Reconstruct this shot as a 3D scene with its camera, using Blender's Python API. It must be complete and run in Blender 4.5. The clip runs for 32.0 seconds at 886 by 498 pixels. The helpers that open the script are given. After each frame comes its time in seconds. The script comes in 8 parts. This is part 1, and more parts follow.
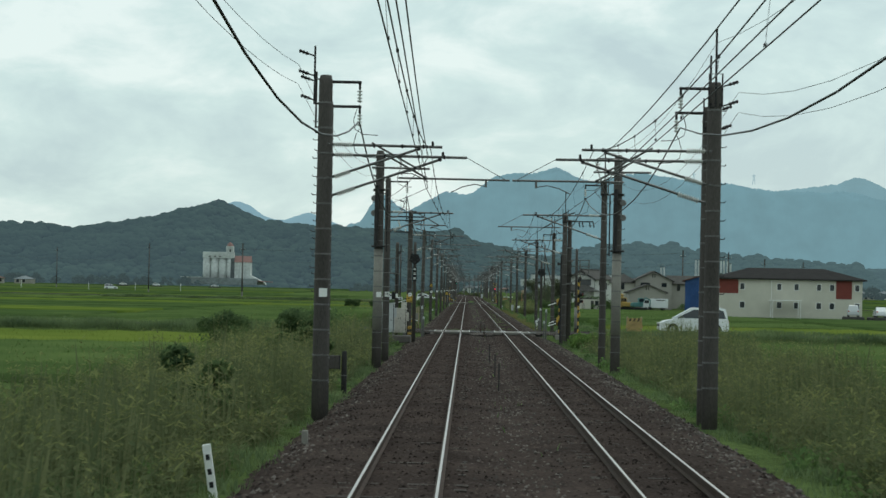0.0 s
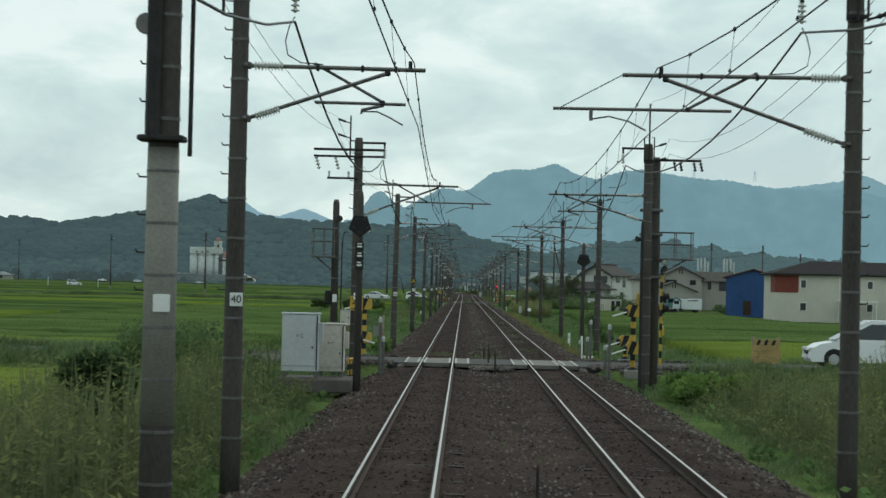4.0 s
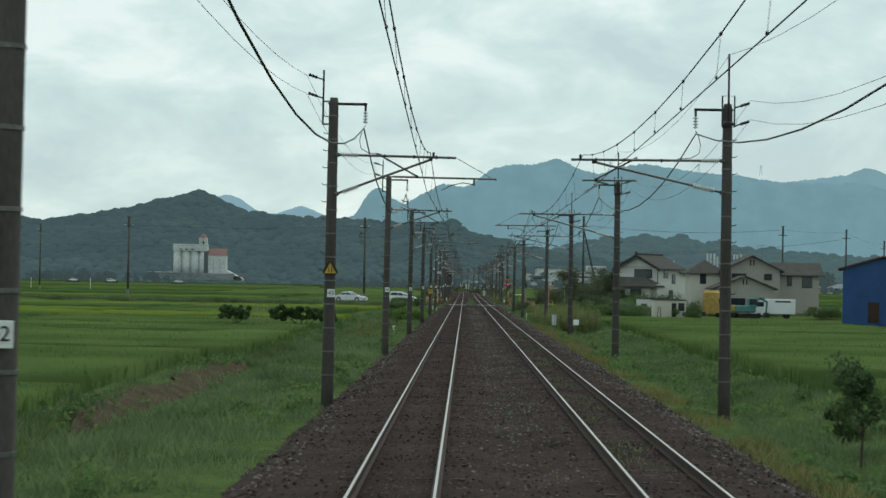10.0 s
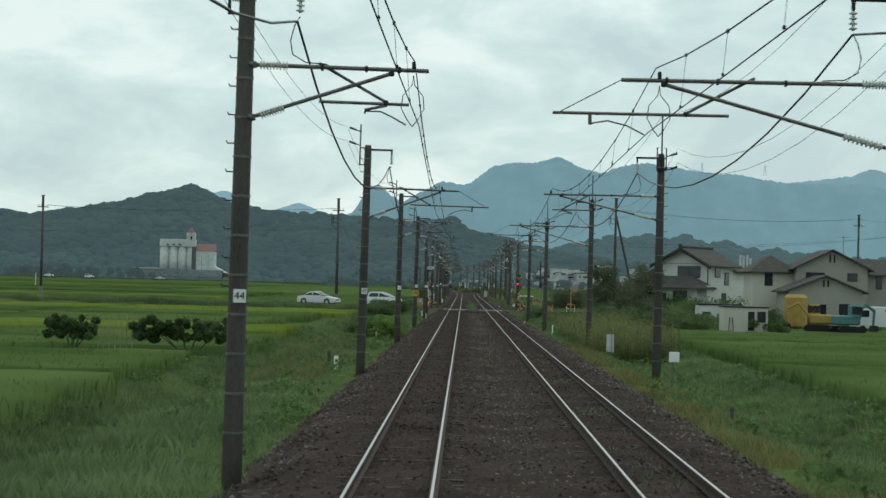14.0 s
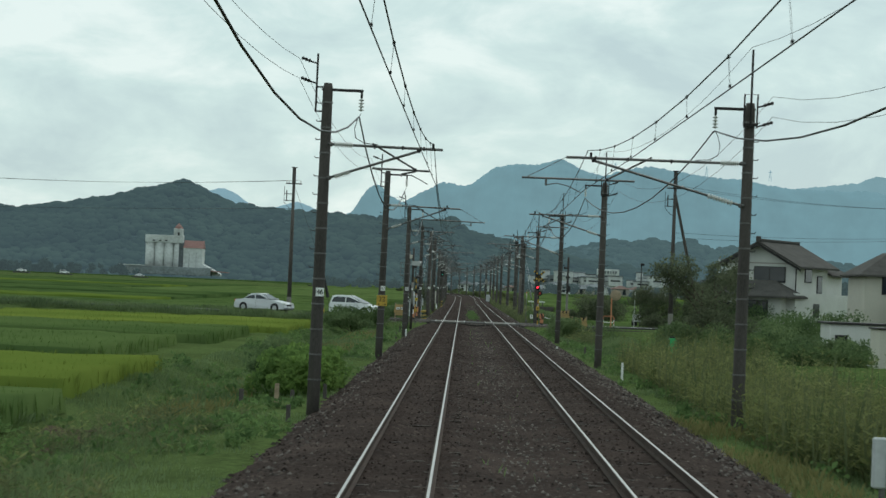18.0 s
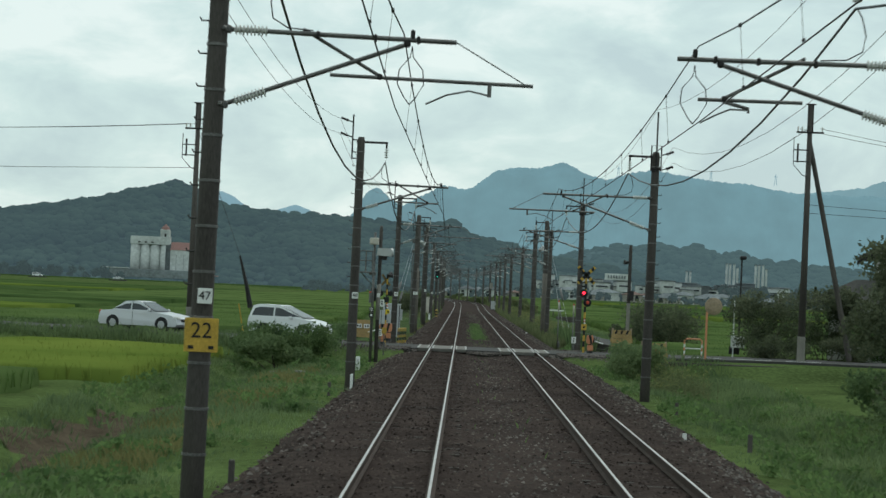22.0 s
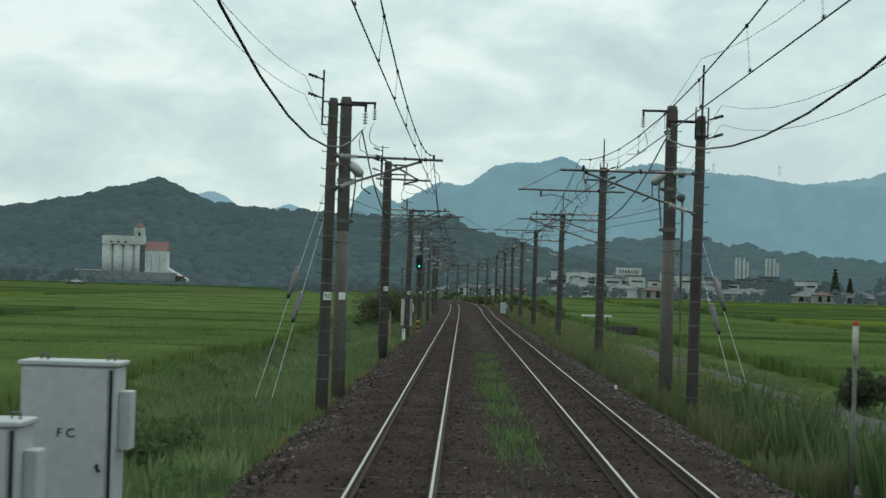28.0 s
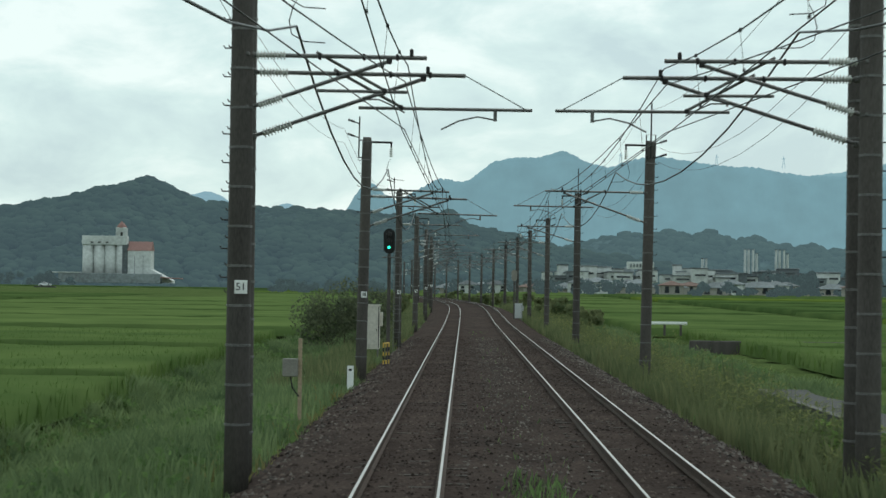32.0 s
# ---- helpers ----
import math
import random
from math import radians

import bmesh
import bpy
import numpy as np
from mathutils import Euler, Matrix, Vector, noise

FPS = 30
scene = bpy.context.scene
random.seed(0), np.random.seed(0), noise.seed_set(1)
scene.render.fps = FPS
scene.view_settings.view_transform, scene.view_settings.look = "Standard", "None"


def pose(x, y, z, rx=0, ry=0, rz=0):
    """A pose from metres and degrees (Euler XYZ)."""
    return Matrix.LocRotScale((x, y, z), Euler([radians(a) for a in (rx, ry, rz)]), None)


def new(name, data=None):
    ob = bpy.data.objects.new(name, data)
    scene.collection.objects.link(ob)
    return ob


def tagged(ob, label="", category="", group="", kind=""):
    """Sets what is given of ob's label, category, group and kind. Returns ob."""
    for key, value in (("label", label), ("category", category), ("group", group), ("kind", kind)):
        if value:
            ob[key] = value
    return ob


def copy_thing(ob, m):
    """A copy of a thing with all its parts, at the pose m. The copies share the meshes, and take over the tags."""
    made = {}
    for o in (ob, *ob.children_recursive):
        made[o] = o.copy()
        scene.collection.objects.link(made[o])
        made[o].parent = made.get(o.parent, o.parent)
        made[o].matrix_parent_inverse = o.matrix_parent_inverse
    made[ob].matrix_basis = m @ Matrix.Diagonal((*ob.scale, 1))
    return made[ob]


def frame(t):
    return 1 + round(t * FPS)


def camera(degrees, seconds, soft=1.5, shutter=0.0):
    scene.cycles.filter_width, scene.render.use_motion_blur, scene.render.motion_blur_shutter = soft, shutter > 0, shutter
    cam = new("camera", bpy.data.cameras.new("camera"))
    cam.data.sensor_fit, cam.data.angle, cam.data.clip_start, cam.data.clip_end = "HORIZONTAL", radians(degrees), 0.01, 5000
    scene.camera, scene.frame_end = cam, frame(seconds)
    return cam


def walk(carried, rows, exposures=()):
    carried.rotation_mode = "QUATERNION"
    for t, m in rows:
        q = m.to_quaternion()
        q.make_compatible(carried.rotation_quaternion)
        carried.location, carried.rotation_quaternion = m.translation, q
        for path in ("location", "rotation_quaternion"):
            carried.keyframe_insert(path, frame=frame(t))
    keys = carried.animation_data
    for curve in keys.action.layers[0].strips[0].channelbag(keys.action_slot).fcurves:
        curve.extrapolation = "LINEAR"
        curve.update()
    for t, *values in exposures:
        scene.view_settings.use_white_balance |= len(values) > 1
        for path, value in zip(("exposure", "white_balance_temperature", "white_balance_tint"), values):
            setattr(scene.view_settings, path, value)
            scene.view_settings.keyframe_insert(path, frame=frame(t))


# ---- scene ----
cam = camera(24.0, 32.0, soft=1.5, shutter=0.25)
walk(cam, [
    (0.0, pose(0.0, 0.00, 2.72, 91.105, -1.15, 0.658)),
    (0.5, pose(0.0, 7.44, 2.72, 91.072, -0.32, 0.715)),
    (1.0, pose(0.0, 14.88, 2.72, 91.034, 0.06, 0.725)),
    (1.5, pose(0.0, 22.34, 2.72, 90.997, -0.45, 0.746)),
    (2.0, pose(0.0, 29.81, 2.72, 91.038, -0.44, 0.686)),
    (2.5, pose(0.0, 37.29, 2.72, 90.999, -0.36, 0.628)),
    (3.0, pose(0.0, 44.78, 2.72, 90.975, -0.52, 0.623)),
    (3.5, pose(0.0, 52.28, 2.72, 91.031, -1.45, 0.564)),
    (5.5, pose(0.0, 82.40, 2.72, 91.050, -0.69, 0.638)),
    (6.0, pose(0.0, 89.96, 2.72, 91.176, -1.68, 0.621)),
    (6.5, pose(0.0, 97.53, 2.72, 91.166, -0.98, 0.689)),
    (7.0, pose(0.0, 105.11, 2.72, 91.068, -0.67, 0.648)),
    (7.5, pose(0.0, 112.71, 2.72, 90.998, -1.19, 0.578)),
    (8.0, pose(0.0, 120.31, 2.72, 90.938, -2.03, 0.498)),
    (8.5, pose(0.0, 127.93, 2.72, 90.927, -2.48, 0.553)),
    (9.0, pose(0.0, 135.56, 2.72, 90.967, -2.83, 0.606)),
    (9.5, pose(0.0, 143.21, 2.72, 91.031, -1.73, 0.649)),
    (10.0, pose(0.0, 150.86, 2.72, 90.982, -0.98, 0.600)),
    (10.5, pose(0.0, 158.53, 2.72, 90.955, -1.18, 0.607)),
    (11.0, pose(0.0, 166.21, 2.72, 90.957, -1.47, 0.664)),
    (11.5, pose(0.0, 173.90, 2.72, 90.920, -1.10, 0.653)),
    (12.0, pose(0.0, 181.61, 2.72, 90.868, -0.32, 0.630)),
    (12.5, pose(0.0, 189.32, 2.72, 90.894, -0.59, 0.578)),
    (13.0, pose(0.0, 197.05, 2.72, 90.889, -0.85, 0.573)),
    (13.5, pose(0.0, 204.79, 2.72, 90.911, -1.38, 0.559)),
    (14.0, pose(0.0, 212.53, 2.72, 90.959, -1.47, 0.574)),
    (14.5, pose(0.0, 220.29, 2.72, 90.989, -1.56, 0.576)),
    (16.5, pose(0.0, 251.42, 2.72, 90.962, -2.05, 0.599)),
    (17.0, pose(0.0, 259.22, 2.72, 90.954, -1.80, 0.585)),
    (17.5, pose(0.0, 267.03, 2.72, 90.950, -1.87, 0.564)),
    (18.0, pose(0.0, 274.85, 2.72, 91.018, -2.34, 0.555)),
    (18.5, pose(0.0, 282.67, 2.72, 91.086, -2.36, 0.607)),
    (19.0, pose(0.0, 290.50, 2.72, 91.064, -2.27, 0.621)),
    (19.5, pose(0.0, 298.34, 2.72, 91.000, -2.23, 0.651)),
    (20.0, pose(0.0, 306.18, 2.72, 90.945, -2.41, 0.636)),
    (20.5, pose(0.0, 314.02, 2.72, 90.976, -2.30, 0.621)),
    (21.0, pose(0.0, 321.87, 2.72, 91.031, -2.35, 0.578)),
    (21.5, pose(0.0, 329.73, 2.72, 91.116, -2.39, 0.548)),
    (22.0, pose(0.0, 337.58, 2.72, 91.152, -2.53, 0.571)),
    (22.5, pose(0.0, 345.44, 2.72, 91.165, -2.28, 0.581)),
    (23.0, pose(0.0, 353.30, 2.72, 91.148, -2.05, 0.584)),
    (23.5, pose(0.0, 361.16, 2.72, 91.142, -1.92, 0.575)),
    (24.0, pose(0.0, 369.02, 2.72, 91.110, -1.99, 0.570)),
    (24.5, pose(0.0, 376.89, 2.72, 91.154, -1.87, 0.597)),
    (26.5, pose(0.0, 408.36, 2.72, 91.008, -1.12, 0.554)),
    (27.0, pose(0.0, 416.23, 2.72, 91.072, -1.37, 0.547)),
    (27.5, pose(0.0, 424.10, 2.72, 91.137, -1.38, 0.524)),
    (28.0, pose(0.0, 431.97, 2.72, 91.119, -1.63, 0.540)),
    (28.5, pose(0.0, 439.84, 2.72, 91.144, -1.37, 0.609)),
    (29.0, pose(0.0, 447.71, 2.72, 91.130, -1.21, 0.618)),
    (29.5, pose(0.0, 455.58, 2.72, 91.087, -1.06, 0.579)),
    (30.0, pose(0.0, 463.45, 2.72, 91.093, -1.05, 0.649)),
    (30.5, pose(0.0, 471.32, 2.72, 91.046, -1.33, 0.653)),
    (31.0, pose(-0.02, 479.20, 2.72, 91.125, -2.00, 0.640)),
    (31.5, pose(-0.04, 487.07, 2.72, 91.169, -1.32, 0.661)),
    (32.0, pose(-0.045, 494.94, 2.72, 91.066, -0.78, 0.572)),
], exposures=((0.0, 0.0), (28.5, 0.0), (30.5, 0.1), (32.0, 0.13)))

# ---- world: bright overcast sky with soft cloud, weak wide sun ----
world = bpy.data.worlds.new("overcast_sky")
scene.world = world
world.use_nodes = True
wn, wl = world.node_tree.nodes, world.node_tree.links
wn.clear()
w_out = wn.new("ShaderNodeOutputWorld")
w_bg = wn.new("ShaderNodeBackground")
w_bg.inputs["Strength"].default_value = 1.0
sky = wn.new("ShaderNodeTexSky")
sky.sky_type = "NISHITA"
sky.sun_disc = False
sky.sun_elevation, sky.sun_rotation = radians(48), radians(20)
sky_dim = wn.new("ShaderNodeMixRGB")
sky_dim.blend_type = "MULTIPLY"
sky_dim.inputs[0].default_value = 1.0
sky_dim.inputs[2].default_value = (0.12, 0.12, 0.12, 1)
wl.new(sky.outputs[0], sky_dim.inputs[1])
tc = wn.new("ShaderNodeTexCoord")
mp = wn.new("ShaderNodeMapping")
mp.inputs["Scale"].default_value = (8.0, 1.0, 17.0)
wl.new(tc.outputs["Generated"], mp.inputs["Vector"])
n1 = wn.new("ShaderNodeTexNoise")
n1.inputs["Scale"].default_value = 1.6
n1.inputs["Detail"].default_value = 7.0
n1.inputs["Roughness"].default_value = 0.56
n1.inputs["Distortion"].default_value = 0.35
wl.new(mp.outputs[0], n1.inputs["Vector"])
r1 = wn.new("ShaderNodeValToRGB")
r1.color_ramp.elements[0].position, r1.color_ramp.elements[0].color = 0.34, (0.505, 0.65, 0.665, 1)
r1.color_ramp.elements[1].position, r1.color_ramp.elements[1].color = 0.64, (0.795, 0.916, 0.885, 1)
e = r1.color_ramp.elements.new(0.5)
e.color = (0.615, 0.78, 0.762, 1)
wl.new(n1.outputs[0], r1.inputs[0])
w_mix = wn.new("ShaderNodeMixRGB")
w_mix.inputs[0].default_value = 0.93
wl.new(sky_dim.outputs[0], w_mix.inputs[1])
wl.new(r1.outputs[0], w_mix.inputs[2])
wl.new(w_mix.outputs[0], w_bg.inputs["Color"])
wl.new(w_bg.outputs[0], w_out.inputs["Surface"])
sun_data = bpy.data.lights.new("sun", "SUN")
sun_data.energy, sun_data.angle, sun_data.color = 0.7, radians(25), (1.0, 0.96, 0.9)
sun = new("sun", sun_data)
sun.rotation_euler = (radians(42), 0, radians(160))
scene.view_settings.exposure = 0.0

# ---- materials ----
def mat(name, color, rough=0.8, metal=0.0, var=0.25, scale=4.0, fine=40.0, bump=0.15, dark=None, rand=0.0, coord="Object", stretch=(1, 1, 1), spec=0.3, emit=None):
    """Principled surface with coarse stains and fine grain in colour, roughness and relief."""
    m = bpy.data.materials.new(name)
    m.use_nodes = True
    n, l = m.node_tree.nodes, m.node_tree.links
    bsdf = n["Principled BSDF"]
    bsdf.inputs["Roughness"].default_value, bsdf.inputs["Metallic"].default_value = rough, metal
    bsdf.inputs["Specular IOR Level"].default_value = spec
    t = n.new("ShaderNodeTexCoord")
    mp_ = n.new("ShaderNodeMapping")
    mp_.inputs["Scale"].default_value = stretch
    l.new(t.outputs[coord], mp_.inputs["Vector"])
    a, b = n.new("ShaderNodeTexNoise"), n.new("ShaderNodeTexNoise")
    a.inputs["Scale"].default_value, b.inputs["Scale"].default_value = scale, fine
    a.inputs["Detail"].default_value, b.inputs["Detail"].default_value = 5.0, 3.0
    l.new(mp_.outputs[0], a.inputs["Vector"])
    l.new(mp_.outputs[0], b.inputs["Vector"])
    mx = n.new("ShaderNodeMath")
    mx.operation = "MULTIPLY_ADD"
    mx.inputs[1].default_value = 0.5
    l.new(b.outputs[0], mx.inputs[0])
    hf = n.new("ShaderNodeMath")
    hf.operation = "MULTIPLY"
    hf.inputs[1].default_value = 0.5
    l.new(a.outputs[0], hf.inputs[0])
    l.new(hf.outputs[0], mx.inputs[2])
    r = n.new("ShaderNodeValToRGB")
    c0 = dark or tuple(v * (1 - var * 1.4) for v in color)
    c1 = tuple(min(1.0, v * (1 + var)) for v in color)
    r.color_ramp.elements[0].position, r.color_ramp.elements[0].color = 0.32, (*c0, 1)
    r.color_ramp.elements[1].position, r.color_ramp.elements[1].color = 0.68, (*c1, 1)
    l.new(mx.outputs[0], r.inputs[0])
    last = r.outputs[0]
    if rand:
        inf = n.new("ShaderNodeObjectInfo")
        hs = n.new("ShaderNodeHueSaturation")
        mr = n.new("ShaderNodeMapRange")
        mr.inputs["To Min"].default_value, mr.inputs["To Max"].default_value = 1 - rand, 1 + rand
        l.new(inf.outputs["Random"], mr.inputs["Value"])
        l.new(mr.outputs[0], hs.inputs["Value"])
        l.new(last, hs.inputs["Color"])
        last = hs.outputs[0]
    l.new(last, bsdf.inputs["Base Color"])
    if bump:
        bp = n.new("ShaderNodeBump")
        bp.inputs["Strength"].default_value = bump
        bp.inputs["Distance"].default_value = 0.02
        l.new(b.outputs[0], bp.inputs["Height"])
        l.new(bp.outputs[0], bsdf.inputs["Normal"])
    if emit:
        bsdf.inputs["Emission Color"].default_value, bsdf.inputs["Emission Strength"].default_value = (*emit[0], 1), emit[1]
    return m


def leaf_mat(name, lo, hi, scale=0.35, thin=0.45, piece=0.45):
    """Loose small pieces: colour varies from piece to piece and over patches of ground."""
    m = bpy.data.materials.new(name)
    m.use_nodes = True
    n, l = m.node_tree.nodes, m.node_tree.links
    bsdf = n["Principled BSDF"]
    bsdf.inputs["Roughness"].default_value = 0.8
    bsdf.inputs["Specular IOR Level"].default_value = 0.0
    t = n.new("ShaderNodeTexCoord")
    a = n.new("ShaderNodeTexNoise")
    a.inputs["Scale"].default_value, a.inputs["Detail"].default_value = scale, 4.0
    l.new(t.outputs["Object"], a.inputs["Vector"])
    g = n.new("ShaderNodeNewGeometry")
    ad = n.new("ShaderNodeMath")
    ad.operation = "MULTIPLY_ADD"
    ad.inputs[1].default_value = piece
    l.new(g.outputs["Random Per Island"], ad.inputs[0])
    sc = n.new("ShaderNodeMath")
    sc.operation = "MULTIPLY_ADD"
    sc.inputs[1].default_value, sc.inputs[2].default_value = 1.3, -0.2 - piece / 2
    l.new(a.outputs[0], sc.inputs[0])
    l.new(sc.outputs[0], ad.inputs[2])
    r = n.new("ShaderNodeValToRGB")
    r.color_ramp.elements[0].position, r.color_ramp.elements[0].color = 0.1, (*lo, 1)
    r.color_ramp.elements[1].position, r.color_ramp.elements[1].color = 0.85, (*hi, 1)
    l.new(ad.outputs[0], r.inputs[0])
    l.new(r.outputs[0], bsdf.inputs["Base Color"])
    tr_ = n.new("ShaderNodeBsdfTranslucent")
    l.new(r.outputs[0], tr_.inputs["Color"])
    ms = n.new("ShaderNodeMixShader")
    ms.inputs[0].default_value = thin
    l.new(bsdf.outputs[0], ms.inputs[1])
    l.new(tr_.outputs[0], ms.inputs[2])
    l.new(ms.outputs[0], n["Material Output"].inputs["Surface"])
    return m


M_GROUND = mat("weedy_soil", (0.085, 0.12, 0.042), 1.0, var=0.4, scale=0.25, fine=6.0, bump=0.5, dark=(0.042, 0.058, 0.022), spec=0.0)
M_BALLAST = mat("brown_ballast", (0.052, 0.038, 0.033), 1.0, var=0.6, scale=0.45, fine=11.0, bump=1.0, dark=(0.023, 0.0175, 0.0158), spec=0.02)
M_STONE = leaf_mat("ballast_stone", (0.021, 0.0165, 0.0153), (0.106, 0.083, 0.074), 0.5, 0.0, 0.7)
M_STONE_GREY = leaf_mat("grey_ballast_stone", (0.034, 0.03, 0.0275), (0.17, 0.15, 0.138), 0.5, 0.0, 0.7)
M_RAIL_TOP = mat("polished_rail_head", (0.46, 0.45, 0.44), 0.42, metal=0.9, var=0.1, scale=1.0, bump=0.02)
M_RUST = mat("rail_rust", (0.055, 0.033, 0.024), 0.85, metal=0.1, var=0.35, scale=4.0, bump=0.2)
M_SLEEPER = mat("dirty_sleeper", (0.045, 0.035, 0.03), 0.9, var=0.4, scale=3.0, bump=0.3, rand=0.2)
M_CONC_POLE = mat("weathered_concrete_pole", (0.085, 0.074, 0.068), 0.85, var=0.35, scale=1.2, fine=30.0, bump=0.2, rand=0.15, stretch=(2, 2, 0.35))
M_CONC_WARM = mat("brownish_concrete", (0.16, 0.14, 0.122), 0.85, var=0.3, scale=1.3, fine=30.0, bump=0.2, stretch=(2, 2, 0.35))
M_CONC_LIGHT = mat("pale_concrete", (0.24, 0.225, 0.2), 0.85, var=0.2, scale=1.5, fine=30.0, bump=0.15)
M_STEEL = mat("galvanised_steel_weathered", (0.16, 0.155, 0.15), 0.5, metal=0.6, var=0.3, scale=5.0, bump=0.05)
M_DARK_STEEL = mat("dark_steel", (0.035, 0.032, 0.032), 0.6, metal=0.3, var=0.3, scale=5.0, bump=0.05)
M_WIRE = mat("dark_wire", (0.03, 0.03, 0.03), 0.5, metal=0.5, var=0.2, scale=2.0, bump=0.0)
M_CERAMIC = mat("grey_porcelain", (0.56, 0.56, 0.53), 0.3, var=0.15, scale=6.0, bump=0.02, spec=0.5)
M_WHITE = mat("white_paint", (0.78, 0.78, 0.76), 0.6, var=0.08, scale=2.0, bump=0.05)
M_BLACK = mat("black_paint", (0.015, 0.015, 0.016), 0.55, var=0.3, scale=3.0, bump=0.05)
M_YELLOW = mat("yellow_paint", (0.52, 0.33, 0.055), 0.6, var=0.25, scale=3.0, bump=0.05)
M_ORANGE = mat("faded_orange_plastic", (0.6, 0.25, 0.13), 0.55, var=0.12, scale=3.0, bump=0.05)
M_RED = mat("red_paint", (0.5, 0.06, 0.03), 0.5, var=0.15, scale=3.0, bump=0.05)
M_BOX_GREY = mat("grey_cabinet_enamel", (0.48, 0.49, 0.5), 0.5, var=0.1, scale=1.2, fine=12.0, bump=0.05)
M_BOX_BEIGE = mat("stained_beige_enamel", (0.56, 0.52, 0.46), 0.6, var=0.18, scale=1.5, fine=8.0, bump=0.05)
M_ASPHALT = mat("asphalt", (0.066, 0.064, 0.061), 0.95, var=0.25, scale=0.8, fine=40.0, bump=0.3)
M_STRIP = mat("worn_white_edge", (0.42, 0.41, 0.39), 0.7, var=0.35, scale=2.5, fine=20.0, bump=0.1)
M_DECK = mat("pale_concrete_panel", (0.18, 0.167, 0.15), 0.85, var=0.2, scale=1.2, fine=16.0, bump=0.15, stretch=(0.4, 6, 1), rand=0.08)
# Hills emit a faint blue that stands for distance haze, stronger on the farther.
M_HILL = mat("hazed_wooded_hill", (0.03, 0.044, 0.038), 1.0, var=0.85, scale=0.02, fine=0.13, bump=0.0, spec=0.0, emit=((0.05, 0.081, 0.098), 0.8))
M_HILL_PALE = mat("hazed_wooded_hill_farther", (0.03, 0.044, 0.04), 1.0, var=0.7, scale=0.02, fine=0.13, bump=0.0, spec=0.0, emit=((0.062, 0.105, 0.12), 1.0))
# Air haze on the mountains is put in as bluish base colour and emission.
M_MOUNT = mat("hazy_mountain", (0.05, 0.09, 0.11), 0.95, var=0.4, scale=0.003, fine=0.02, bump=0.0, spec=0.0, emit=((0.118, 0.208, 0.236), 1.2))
M_MOUNT_MID = mat("haze_paled_mountain", (0.05, 0.09, 0.11), 0.95, var=0.3, scale=0.003, fine=0.02, bump=0.0, spec=0.0, emit=((0.14, 0.235, 0.262), 1.25))
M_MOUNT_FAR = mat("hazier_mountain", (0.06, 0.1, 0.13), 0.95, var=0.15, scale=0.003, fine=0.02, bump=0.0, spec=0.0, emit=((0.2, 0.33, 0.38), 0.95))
# Hill trees get the same haze glow through their emission.
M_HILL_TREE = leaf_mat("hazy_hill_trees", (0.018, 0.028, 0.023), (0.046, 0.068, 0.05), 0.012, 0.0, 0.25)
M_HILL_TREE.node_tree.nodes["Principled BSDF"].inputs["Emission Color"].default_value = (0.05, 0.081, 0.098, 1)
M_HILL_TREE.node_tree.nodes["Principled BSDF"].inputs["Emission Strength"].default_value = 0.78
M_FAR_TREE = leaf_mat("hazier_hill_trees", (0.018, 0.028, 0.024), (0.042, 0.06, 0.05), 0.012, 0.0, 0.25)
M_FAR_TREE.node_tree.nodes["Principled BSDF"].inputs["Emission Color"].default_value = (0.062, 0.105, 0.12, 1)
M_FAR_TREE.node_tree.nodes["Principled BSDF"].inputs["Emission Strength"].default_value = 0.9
M_RICE = leaf_mat("rice_leaves", (0.056, 0.106, 0.03), (0.138, 0.205, 0.06), 0.1, 0.45, 0.25)
M_RICE_RIPE = leaf_mat("ripening_rice_leaves", (0.125, 0.172, 0.035), (0.22, 0.255, 0.06), 0.1, 0.45, 0.25)
M_RICE_FIELD = leaf_mat("rice_canopy", (0.046, 0.08, 0.026), (0.115, 0.162, 0.055), 0.1, 0.0)
M_RIPE_FIELD = leaf_mat("ripening_rice_canopy", (0.085, 0.13, 0.024), (0.17, 0.21, 0.045), 0.1, 0.0)
M_GRASS = leaf_mat("bank_grass", (0.072, 0.114, 0.057), (0.256, 0.33, 0.154), 0.3, 0.45, 0.22)
M_DRY = leaf_mat("dry_bank_grass", (0.12, 0.125, 0.05), (0.3, 0.27, 0.12), 0.5, 0.4, 0.3)
M_HERB = leaf_mat("bank_herbs", (0.065, 0.115, 0.045), (0.2, 0.3, 0.11), 0.6)
M_GOLD = leaf_mat("goldenrod_tops", (0.125, 0.155, 0.06), (0.29, 0.3, 0.125), 0.3)
M_SOIL = mat("dry_brown_soil", (0.1, 0.078, 0.056), 1.0, var=0.4, scale=1.2, fine=9.0, bump=0.6, spec=0.0)
M_WEED = leaf_mat("tall_weeds", (0.077, 0.107, 0.053), (0.22, 0.232, 0.115), 0.3, 0.45, 0.22)
M_VINE = leaf_mat("vine_leaves", (0.075, 0.135, 0.045), (0.22, 0.33, 0.09), 0.8, 0.45, 0.35)
M_LEAF = leaf_mat("shrub_leaves", (0.055, 0.09, 0.045), (0.17, 0.24, 0.1), 0.8)


